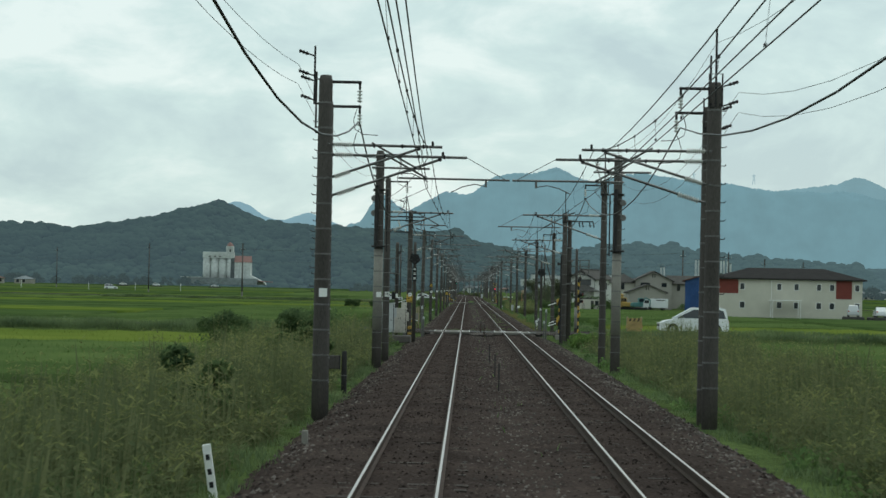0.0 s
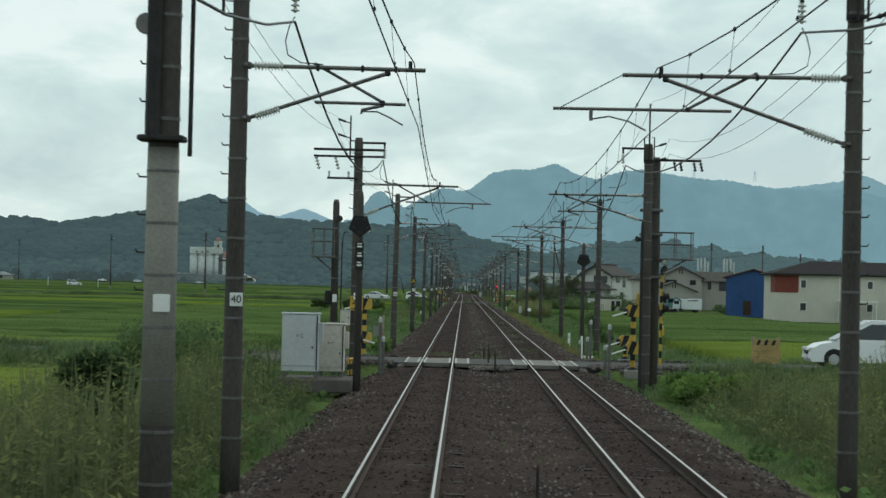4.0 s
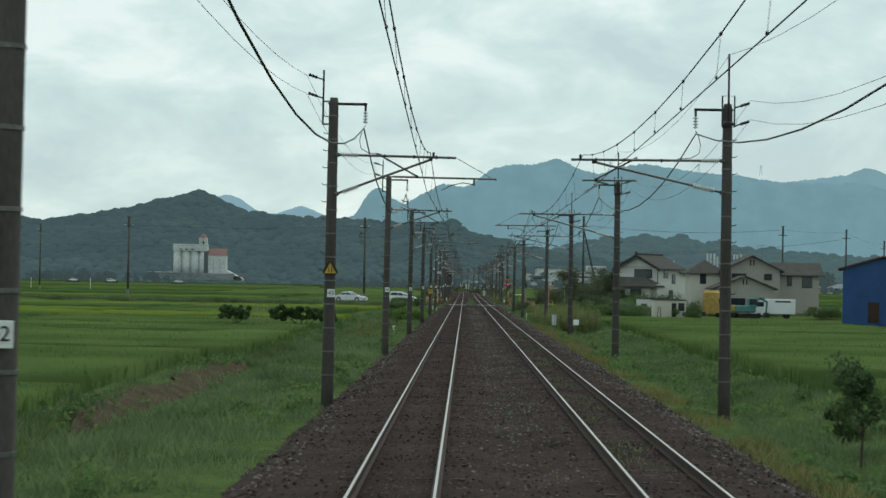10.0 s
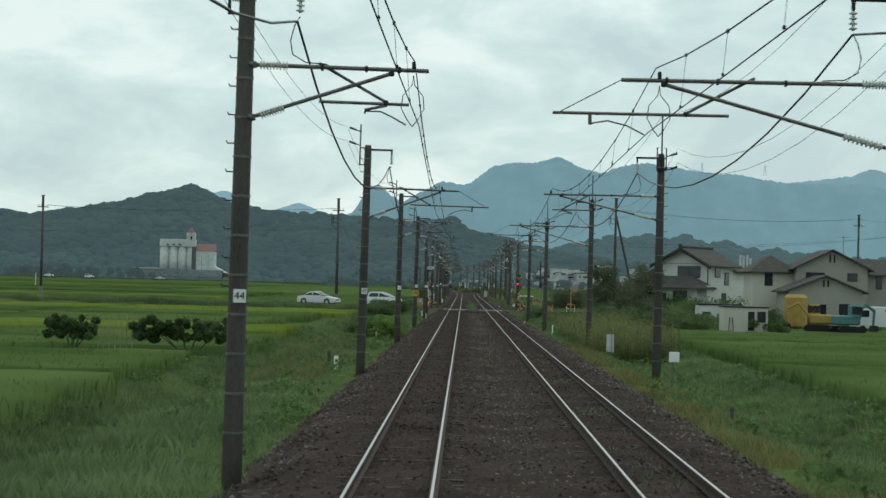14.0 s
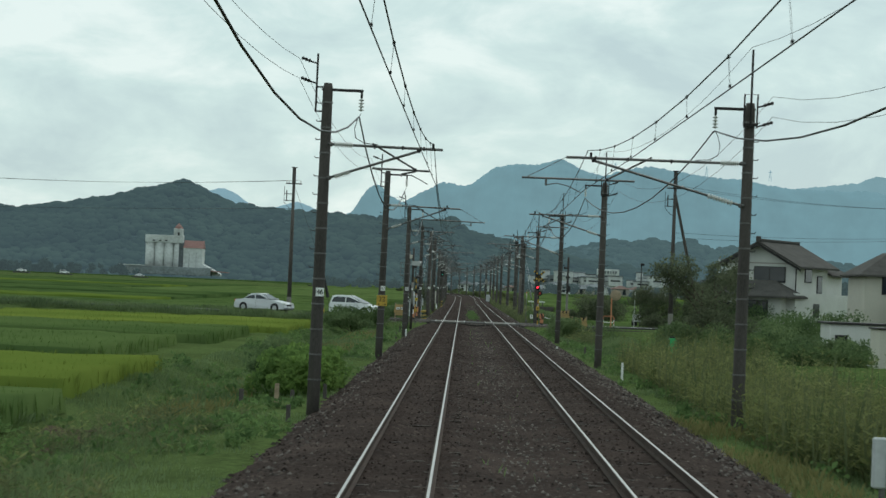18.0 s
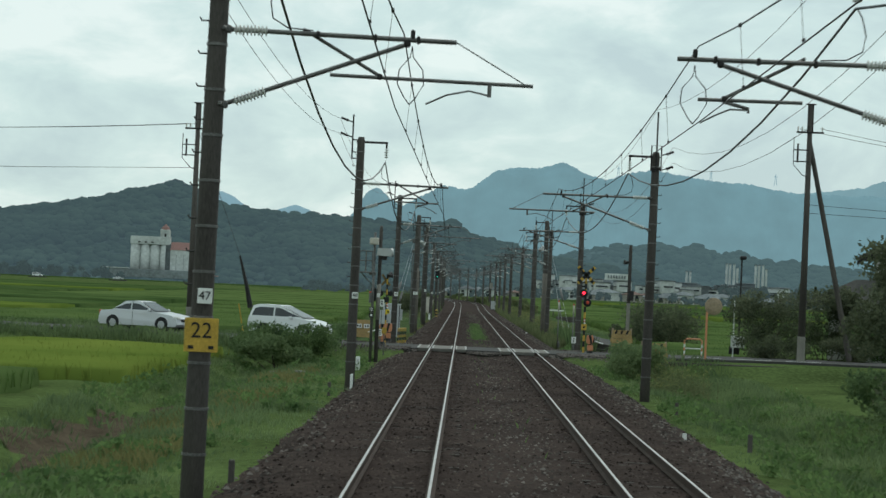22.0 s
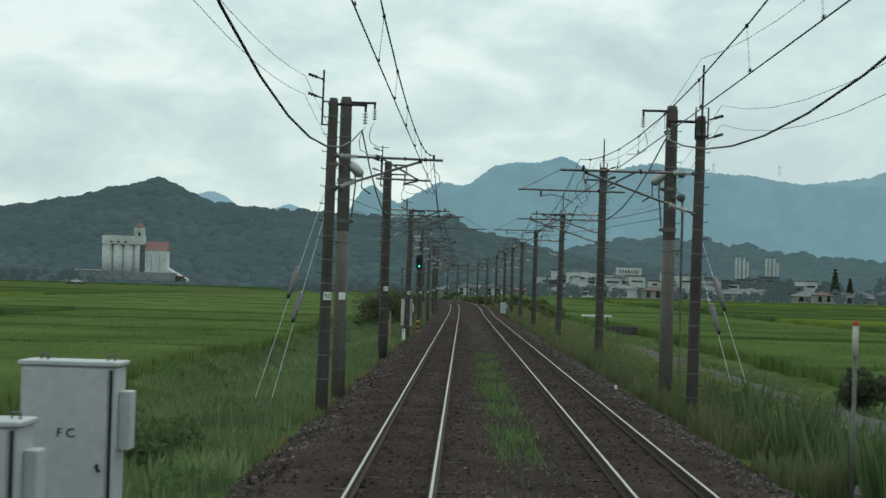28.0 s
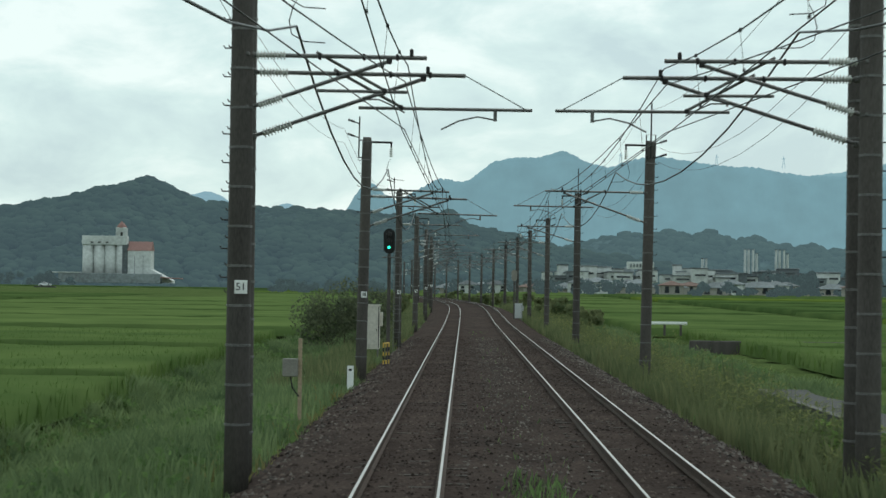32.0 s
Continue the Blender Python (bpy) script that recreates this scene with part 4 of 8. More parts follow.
# stay wires of the poles that end the wire lengths
for x, sg in ((LX, 1), (RX, -1)):
    for za, foot, c in ((6.2, (x - 2.03 * sg, 487.0, -0.75), 0.483), (5.6, (x - 1.56 * sg, 487.0, -0.75), 0.542)):
        a, b = Vector((x - 0.33 * sg, 493.0, za)), Vector(foot)
        st_ = thing("stay_wire", "pale steel stay wire with a long grey guard sleeve", "stay wire", tuple(b), group="stay wires")
        part("wire", Geo().tube([a - b, Vector((0, 0, -0.2))], 0.01, 6), M_BOX_GREY, st_)
        p, q = a + (b - a) * (c - 0.06) - b, a + (b - a) * (c + 0.06) - b
        part("guard_sleeve", Geo().lathe(p, q, [(0, 0.04), (0.08, 0.085), (0.6, 0.078), (1, 0.055)], 12), M_STEEL, st_, "grey tapered sleeve", True)
        part("sleeve_cap", Geo().lathe(q, q + (q - p) * 0.06, [(0, 0.05), (1, 0.045)], 12), M_BLACK, st_)
        part("anchor_grip", Geo().tube([Vector((0, 0, 0)), (a - b) * 0.06], 0.04, 8), M_CONC_LIGHT, st_)

# ---- overhead wires ----
def wire(name, pts, sag, r, label, segs=9):
    """A wire hung from support to support; pts is rows of x, y, z."""
    line = []
    for a, b in zip(pts[:-1], pts[1:]):
        k = segs if b[1] < 700 else 4
        s_ = sag * ((b[1] - a[1]) / 40) ** 2
        for i in range(k):
            t = i / k
            line.append((a[0] + (b[0] - a[0]) * t + float(bend(a[1] + (b[1] - a[1]) * t)), a[1] + (b[1] - a[1]) * t, a[2] + (b[2] - a[2]) * t - 4 * s_ * t * (1 - t) + float(rise(a[1] + (b[1] - a[1]) * t))))
    line.append((pts[-1][0] + float(bend(pts[-1][1])), pts[-1][1], pts[-1][2] + float(rise(pts[-1][1]))))
    return solo(name, Geo().tube(line, r, 5), M_WIRE, label, "wire", "overhead wires", smooth=True)


SUP = [12.0, 51.2, 92.2, 127.5] + LEFT_Y + [527.6] + FAR_Y
for track, sg, pole_x in ((LEFT_TRACK, 1, LX), (RIGHT_TRACK, -1, RX)):
    stag = lambda i: 0.14 * (-1) ** i * sg
    wire("contact_wire", [(track + stag(i), y, 5.2) for i, y in enumerate(SUP)], 0.03, 0.0085, "taut copper contact wire over the track")
    wire("messenger_wire", [(track + stag(i) * 0.4, y, 6.2) for i, y in enumerate(SUP)], 0.72, 0.01, "sagging messenger wire above the contact wire")
    fe = lambda y: pole_x + (0.85 if pole_x == RX and 150 < y < 330 else 0)
    wire("feeder_cable", [(fe(y) + sg * 0.84, y, 6.8) for y in SUP], 1.5 if sg > 0 else 1.25, 0.02, "thick black feeder cable hung from pole arms")
    for dz in (0.08, -0.42) if sg < 0 else (0.56, 0.08):
        wire("signal_wire", [(fe(y) - sg * (0.58 if sg < 0 else 0.68), y, 7.62 + dz) for y in SUP], 1.2 if sg < 0 else 0.65, 0.006, "thin wire on small insulators beside the poles")
    if sg < 0:
        wire("earth_wire", [(fe(y), y - 0.18, 8.88) for y in SUP], 0.8, 0.006, "thin earth wire along the pole tips")
    # wires of the overlapping lengths, drawn aside to the balancers
    for y0, y1, y2 in ((12.0, 51.2, 84.6), (493.1, 527.6, 567.1)):
        first = y0 < 100
        a = [(track + 0.3 * sg, 12.0, 6.05), (track - 0.1 * sg, 51.2, 5.95), (pole_x + 0.2 * sg, 84.6, 6.4)] if first else [(pole_x + 0.2 * sg, 493.1, 5.3), (track - 0.1 * sg, 527.6, 5.95), (track + 0.2 * sg, 567.1, 6.05), (track + 0.2 * sg, 606.9, 6.05)]
        wire("messenger_wire", a, 0.3, 0.01, "second messenger wire running to its tension balancer")
        a = [(x, y, z - 0.75 if abs(x - track) < 0.5 else z - 0.3) for x, y, z in a]
        wire("contact_wire", a, 0.04, 0.0085, "second contact wire running to its tension balancer")
    # droppers between messenger and contact wire
    dv = Geo()
    for i, (a, b) in enumerate(zip(SUP[:-1], SUP[1:])):
        if a > 640:
            break
        for k in range(1, 9):
            t = k / 9
            y = a + (b - a) * t
            xm = track + (stag(i) + (stag(i + 1) - stag(i)) * t) * 0.4
            xc = track + stag(i) + (stag(i + 1) - stag(i)) * t
            zm = 6.2 - 4 * 0.72 * ((b - a) / 40) ** 2 * t * (1 - t)
            dv.tube([(xm, y, zm), (xc, y, 5.19)], 0.003, 4, caps=False)
            dv.box((xm, y, zm), (0.035, 0.06, 0.05), bev=0.01)
            dv.box((xc, y, 5.21), (0.03, 0.05, 0.04), bev=0.008)
    solo("dropper", dv, M_WIRE, "thin droppers with clamps between messenger and contact wire", "dropper", kind="stuff")
# ---- vegetation ----
def leaves(n, centres, radii, size, seed, flat=0.8):
    """Small leaf cards scattered over clumps."""
    rs = np.random.RandomState(seed)
    k = rs.randint(0, len(centres), n)
    d = rs.normal(0, 1, (n, 3))
    d /= np.linalg.norm(d, axis=1)[:, None]
    p = centres[k] + d * (radii[k] * rs.uniform(0.55, 1.05, n))[:, None] * np.array([1, 1, flat])
    a = rs.normal(0, 1, (n, 3))
    a /= np.linalg.norm(a, axis=1)[:, None]
    b = np.cross(a, rs.normal(0, 1, (n, 3)))
    b /= np.linalg.norm(b, axis=1)[:, None] + 1e-6
    s = size * rs.uniform(0.5, 1.3, n)[:, None]
    v = np.stack([p - a * s, p + b * s * 0.55, p + a * s, p - b * s * 0.55], 1).reshape(-1, 3)
    i = np.arange(n)[:, None] * 4
    return v, i + np.array([[0, 1, 2, 3]])


def blades(name, x, y, z, hgt, wid, material, label, category, lean=0.35, bends=1, seed=1):
    """Many single leaves, each a bent tapering strip standing on the ground."""
    rs = np.random.RandomState(seed)
    n = len(x)
    a = rs.uniform(0, math.tau, n)
    la = rs.uniform(0, math.tau, n)
    ln = rs.uniform(0.1, 1, n) * lean * hgt
    dx, dy = np.cos(a) * wid / 2, np.sin(a) * wid / 2
    lx, ly = np.cos(la) * ln, np.sin(la) * ln
    base = np.stack([x, y, z - 0.05], -1)
    side = np.stack([dx, dy, 0 * dx], -1)
    mid = base + side + np.stack([lx * 0.35, ly * 0.35, hgt * 0.62], -1)
    tip = base + np.stack([lx, ly, hgt], -1)
    v = np.stack([base - side, base + side * 0.8, mid, tip], 1).reshape(-1, 3)
    k = np.arange(n)[:, None] * 4
    f = np.concatenate([k + np.array([[0, 1, 2]]), k + np.array([[0, 2, 3]])])
    return raw(name, v, f, material, label, category, "stuff")


def spread(n, x0, x1, y0, y1, seed):
    rs = np.random.RandomState(seed)
    return rs.uniform(x0, x1, n), rs.uniform(y0, y1, n), rs


def off_roads(x, y, gap=3.6):
    k = np.ones(len(x), bool)
    for c in (ROADS[0], ROADS[1] + lane(x)):
        k &= np.abs(y - c) > gap
    return k


def stalks(x, y, z, hgt, label, seed, per=12, leaf=0.125, bright=False):
    """Tall weeds: a thin stem each, drooping leaves up it and a feathery head."""
    rs = np.random.RandomState(seed)
    n = len(x)
    blades("weed_stems", x, y, z, hgt, np.full(n, 0.03), M_WEED, label, "weeds", 0.12, seed=seed)
    k = np.repeat(np.arange(n), per)
    u = rs.uniform(0.2, 1.0, len(k))
    a = rs.uniform(0, math.tau, len(k))
    s = leaf * rs.uniform(0.6, 1.4, len(k)) * (1.25 - 0.6 * u)
    out = np.stack([np.cos(a), np.sin(a), rs.uniform(-0.5, 0.7, len(k))], -1) * s[:, None]
    wide = np.stack([-np.sin(a), np.cos(a), rs.uniform(-0.4, 0.4, len(k))], -1) * (s * 0.22)[:, None]
    p = np.stack([x[k], y[k], z[k] + hgt[k] * u], -1) + out * 0.2
    v = np.stack([p, p + out + wide, p + out * 2.0, p + out - wide], 1)
    head = u > (0.25 if bright else 0.8)
    for pick, mt in ((~head, M_WEED), (head, M_GOLD)):
        q = v[pick].reshape(-1, 3)
        i = np.arange(len(q) // 4)[:, None] * 4
        raw("weed_leaves", q, i + np.array([[0, 1, 2, 3]]), mt, label, "weeds", "stuff")


# grass on both banks, thinner against the ballast
for side, x0, x1, n, sd in (("l", -10.9, -3.0, 400000, 11), ("r", 5.0, 12.4, 370000, 12)):
    x, y, rs = spread(n, x0, x1, 22, 690, sd)
    edge = ((-3.35 - x) if side == "l" else (x - 5.5)) + 0.35 * wav(x, y, 5.0, sd + 4) + 0.15 * wav(x, y, 1.1, sd)
    k = off_roads(x, y) & (rs.uniform(0, 1, n) < np.clip(edge / 0.45 + 0.2 + 0.3 * wav(x, y, 4.0, 2), 0.012, 1) * (0.8 + 0.3 * wav(x, y, 1.7, sd)))
    for p0, p1, q0 in ((200, 244, -9.6), (378, 403, -8.8), (318, 330, -9.2)):
        k &= ~((y > p0) & (y < p1) & (np.abs(x - q0) < 0.85 + 0.25 * wav(x, y, 2.0, 7)) & (rs.uniform(0, 1, n) > 0.14))
    x, y, edge = x[k], y[k], edge[k]
    h = np.clip(0.1 + 0.1 * np.clip(edge, 0, 3.5) * np.clip((9.5 - edge) / 4, 0.25, 1) + 0.16 * wav(x, y, 6, sd) + 0.14 * wav(x, y, 1.3, sd + 2), 0.07, 0.6) * rs.uniform(0.6, 1.3, len(x)) * (np.interp(y, [150, 170, 270, 285, 350, 370, 430, 445], [1, 0.9, 0.85, 0.5, 0.5, 0.6, 0.6, 1]) if side == "l" else np.interp(y, [140, 150, 320, 360, 430, 440], [1, 0.6, 0.6, 0.75, 0.75, 1]))
    h = np.where((x > 6.4) & (y > 448) & (y < 484) & (x > 0.148 * (y - 416)), h * 0.35, h)
    blades("bank_grass", x, y, ground_z(x, y), h, np.full(len(x), 0.019), M_GRASS, "lush green grass on the railway bank", "grass", 0.6, seed=sd)

# short dry grass along the foot of the ballast and on worn ground
for i, (x0, x1, y0, y1, n) in enumerate(((5.3, 6.9, 236, 330, 9000), (5.3, 6.4, 150, 230, 5000), (-7.7, -5.4, 374, 424, 7000), (-9.0, -6.0, 328, 350, 4000), (-8.2, -4.8, 284, 302, 5000), (-4.6, -3.5, 470, 640, 5000))):
    x, y, rs = spread(n, x0, x1, y0, y1, 70 + i)
    k = wav(x, y, 3.0, 9 + i) + rs.uniform(-0.3, 0.3, n) > 0.0
    x, y = x[k], y[k]
    blades("dry_grass", x, y, ground_z(x, y) + 0.05, rs.uniform(0.12, 0.34, len(x)), np.full(len(x), 0.022), M_DRY, "short dry straw-coloured grass beside the ballast", "grass", 0.7, seed=75 + i)
# grass verges that stand along both lanes
vx, vy, vh = [], [], []
rs = np.random.RandomState(81)
for yc, half, far_l, far_r in ((ROADS[0], 2.75, -90, 70), (ROADS[1], 3.1, -80, 8.5)):
    for sgn in (-1, 1):
        n = 26000 if far_r > 50 else 15000
        x = np.concatenate([rs.uniform(far_l, -8.5, n), rs.uniform(8.0, far_r, n // 2)])
        y = yc + (lane(x) if yc > 300 else 0) + sgn * (half + rs.uniform(0.0, 1.7, len(x)))
        vx.append(x), vy.append(y), vh.append(rs.uniform(0.3, 0.62, len(x)) * (0.8 + 0.3 * wav(x, y, 2.0, sgn)))
x, y = np.concatenate(vx), np.concatenate(vy)
blades("verge_grass", x, y, ground_z(x, y), np.concatenate(vh), np.full(len(x), 0.024), M_GRASS, "uncut green grass along the edge of a lane", "grass", 0.5, seed=82)

# low broad-leaved herbs in clumps on the banks
for i, (x0, x1, n) in enumerate(((-11.2, -3.9, 2000), (5.9, 12.4, 1700))):
    x, y, rs = spread(n, x0, x1, 20, 640, 24 + i)
    k = off_roads(x, y, 4.5) & (wav(x, y, 7.0, i) > -0.3)
    x, y = x[k], y[k]
    r = rs.uniform(0.2, 0.55, len(x))
    v, f = leaves(len(x) * 46, np.stack([x, y, ground_z(x, y) + 0.12], -1), r, 0.085, 26 + i, 0.7)
    raw("bank_herbs", v, f, M_HERB, "clumps of broad-leaved green weeds on the bank", "weeds", "stuff")

# stands of tall weeds
for i, (x0, x1, y0, y1, n, h) in enumerate(((-10.5, -4.0, 18, 116, 8200, 2.05), (6.5, 13.0, 18, 122, 8200, 1.95), (6.7, 11.0, 317, 366, 4200, 2.2), (6.2, 7.9, 476, 690, 5600, 1.7), (-8.8, -5.0, 300, 326, 260, 0.9), (7.2, 9.5, 414, 432, 330, 1.5), (-10, -6, 118, 131, 260, 1.3))):
    x, y, rs = spread(n, x0, x1, y0, y1, 30 + i)
    k = wav(x, y, 3.4, i) + rs.uniform(-0.6, 0.6, n) > -0.45
    x, y = x[k], y[k]
    near = np.clip(np.minimum(np.abs(x - (x1 if x1 < 0 else x0)), 1.1) / 1.1, 0.75 if i == 2 else 0.4, 1)
    hh = h * near * (0.85 + 0.25 * wav(x, y, 2.2, 4 + i)) * rs.uniform(0.6, 1.15, len(x))
    stalks(x, y, ground_z(x, y), hh, "dense tall olive weeds with feathery heads beside the line", 40 + i, bright=i == 2)

# grass tufts between the tracks
# tall reeds and olive weeds on the banks past the second crossing
for x0, x1, y0, y1, n, h0, h1, mt, lab, sd in ((6.5, 8.8, 462, 488, 7000, 0.8, 1.7, M_LEAF, "tall green reeds below a side lane", 201), (5.4, 9.0, 540, 770, 30000, 0.5, 1.15, M_WEED, "tall olive weeds along the line", 202), (-6.4, -3.6, 560, 770, 22000, 0.4, 0.95, M_WEED, "tall olive weeds along the line", 203), (5.5, 7.8, 466, 545, 15000, 0.4, 1.0, M_WEED, "olive weeds on the bank", 204), (-6.2, -3.7, 456, 560, 12000, 0.3, 0.7, M_GRASS, "tall lush grass beside the ballast", 209)):
    x, y, rs = spread(n, x0, x1, y0, y1, sd)
    k = wav(x, y, 3.5, sd) + rs.uniform(-0.5, 0.5, n) > -0.35
    if sd in (201, 204):
        k &= x < 0.148 * (y - 416)
    x, y = x[k] + bend(y[k]), y[k]
    blades("tall_weeds", x, y, ground_z(x, y), rs.uniform(h0, h1, len(x)) * (0.85 + 0.25 * wav(x, y, 2.0, sd + 1)), np.full(len(x), 0.036), mt, lab, "weeds", 0.3, seed=sd)
x, y, rs = spread(420, 5.9, 8.0, 478, 570, 205)
stalks(x, y, ground_z(x, y), rs.uniform(0.8, 1.45, len(x)), "dark upright weed stalks on the bank", 206)
x, y, rs = spread(2600, 0.65, 1.5, 466, 528, 207)
k = wav(x * 2, y, 2.6, 5) > -0.05
x, y = x[k], y[k]
blades("track_grass", x, y, np.full(len(x), -0.27), rs.uniform(0.1, 0.3, len(x)), np.full(len(x), 0.018), M_HERB, "green grass tufts between the tracks", "grass", 0.5, seed=208)
x, y, rs = spread(60000, 0.35, 1.75, 10, 640, 50)
k = (0.45 * np.exp(-((y - 488) / 24) ** 2) + 0.5 * np.exp(-((y - 146) / 8) ** 2) + 0.012) * (0.6 + 0.6 * wav(x, y, 1.2)) > rs.uniform(0, 1, 60000)
x, y = x[k], y[k]
blades("track_weeds", x, y, np.full(len(x), -0.3), rs.uniform(0.08, 0.26, len(x)), np.full(len(x), 0.011), M_HERB, "green weeds growing between the two tracks", "weeds", 0.6, seed=51)
x, y, rs = spread(16000, -1.4, -0.4, 140, 152, 52)
x2, y2, _ = spread(9000, 2.5, 3.5, 140, 300, 53)
x, y = np.concatenate([x[:1500], x2]), np.concatenate([y[:1500], y2])
k = wav(x, y, 2.0, 1) > 0.15
blades("track_weeds", x[k], y[k], np.full(k.sum(), -0.2), rs.uniform(0.05, 0.15, k.sum()), np.full(k.sum(), 0.02), M_GRASS, "low weeds sprouting between the rails", "weeds", 0.7, seed=54)


# ---- rice paddies ----
def paddy(x0, x1, y0, y1, ripe, seed, fine):
    """One flooded field of rice: a dense block of plants with an uneven top and leafy edge."""
    rs = np.random.RandomState(seed)
    g = float(ground_z((x0 + x1) / 2 if abs(x0 + x1) < 120 else math.copysign(40, x0), (y0 + y1) / 2))
    top = g + 0.62 + rs.uniform(-0.05, 0.05)
    nx, ny = max(4, min(60, int(abs(x1 - x0) / 1.2))), max(4, min(60, int((y1 - y0) / 0.9)))
    ax, ay = np.meshgrid(np.linspace(x0, x1, nx), np.linspace(y0, y1, ny))
    az = top - 0.1 + 0.05 * wav(ax, ay, 2.0, seed) + rs.uniform(-0.05, 0.05, ax.shape)
    rim = np.zeros(ax.shape, bool)
    rim[0], rim[-1], rim[:, 0], rim[:, -1] = True, True, True, True
    az[rim] = g - 0.15
    ax2, ay2 = ax.copy(), ay.copy()
    ay2[1], ay2[-2] = ay2[0] + 0.12, ay2[-1] - 0.12
    ax2[:, 1], ax2[:, -2] = ax2[:, 0] + 0.12, ax2[:, -1] - 0.12
    ay2[0] += 0.12 * wav(ax[0], 0 * ax[0], 0.9, seed)
    j = (np.arange(ny - 1)[:, None] * nx + np.arange(nx - 1)[None, :]).ravel()
    mt = M_RICE_RIPE if ripe else M_RICE
    lab = "field of rice turning yellow" if ripe else "field of dense green rice"
    raw("rice_field", np.stack([ax2, ay2, az], -1).reshape(-1, 3), np.stack([j, j + 1, j + nx + 1, j + nx], -1), M_RIPE_FIELD if ripe else M_RICE_FIELD, lab, "rice field", "stuff", False)
    if fine:
        n = int(abs(x1 - x0) * (y1 - y0) * fine)
        x, y = rs.uniform(x0, x1, n), rs.uniform(y0, y1, n)
        e = int(n * 0.05)
        x[:e // 2] = (x1 if x0 < 0 else x0) + rs.uniform(-0.25, 0.15, e // 2)
        y[e // 2:e] = y0 + rs.uniform(-0.15, 0.25, e - e // 2)
        z = np.full(n, top - 0.45)
        z[:e] = g
        h = rs.uniform(0.42, 0.56, n)
        h[:e] = rs.uniform(0.45, 0.8, e)
        blades("rice_plants", x, y, z, h, np.full(n, 0.045 + 0.04 * (fine < 3)), mt, lab.replace("field of", "leaves of"), "rice", 0.3, seed=seed)


ripe_l = {3, 5, 13, 16, 17}
bl = [-30, 28, 62, 104, 133.2, 141, 166, 178, 212, 243, 276, 297, 303, 330, 352, 379, 403, 434, 443, 464, 502, 528, 560, 590]
while bl[-1] < 1560:
    bl.append(bl[-1] + 32 + (bl[-1] - 560) * 0.06)
for i, (a, b) in enumerate(zip(bl[:-1], bl[1:])):
    if any(a < c < b for c in ROADS) or b - a < 10 or a == 443:
        continue
    a2, b2 = a + 0.9 + 0.5 * (i % 3), b - 0.9 - 0.8 * (i % 2)
    if a > 600:
        paddy(-60, -9.5, a2, b2, False, 100 + i, 0)
        paddy(-420, -61, a2, b2, i % 5 == 1, 200 + i, 0)
    else:
        inner = -10.2 - 0.6 * (i % 3) - (2.6 if 330 < a < 400 else 0)
        paddy(-34, inner, a2, b2, i in ripe_l, 100 + i, 7.0)
        if 430 < a < 460:
            continue
        paddy(-130, -35.2, a2, b2, i in ripe_l or i % 6 == 2, 200 + i, 0)
        paddy(-420, -131.5, a2, b2, i % 4 == 0, 300 + i, 0)
br = [-30, 40, 84, 130, 143, 186, 222, 262, 300, 340, 372, 426, 446, 480, 520, 575, 598, 640]
while br[-1] < 1250:
    br.append(br[-1] + 38 + (br[-1] - 560) * 0.08)
for i, (a, b) in enumerate(zip(br[:-1], br[1:])):
    if any(a < c < b for c in ROADS) or 371 < a < 428:
        continue
    a2, b2 = a + 0.9 + 0.5 * (i % 3), b - 0.9 - 0.8 * (i % 2)
    inner = 14.6 if 479 < a < 600 else 11.7 + 0.6 * (i % 3)
    paddy(inner, 36 if a > 440 or a < 371 else 19.5, a2, b2, i in (4,), 400 + i, 7.0 if a < 600 else 0)
    if a > 440 or b < 290:
        paddy(37.5, 140, a2, b2, i % 5 == 2, 500 + i, 0)
    if a > 440 or b < 290:
        paddy(142, 420, a2, b2, i % 4 == 2, 600 + i, 0)
# ---- level crossings ----
def lettering(text, size, at, parent, material, rot=(90, 0, 0), label=""):
    """Flat raised characters in the built-in font."""
    cu = bpy.data.curves.new("lettering", "FONT")
    cu.body, cu.size, cu.extrude, cu.align_x, cu.align_y = text, size, 0.003, "CENTER", "CENTER"
    cu.materials.append(material)
    ob = new("lettering", cu)
    ob.parent = parent
    ob.location, ob.rotation_euler = at, [radians(a) for a in rot]
    return tagged(ob, label)


for pole_, digits, y_ in numbered:
    lettering(digits, 0.165, (0.05, y_, 2.45), pole_, M_BLACK)


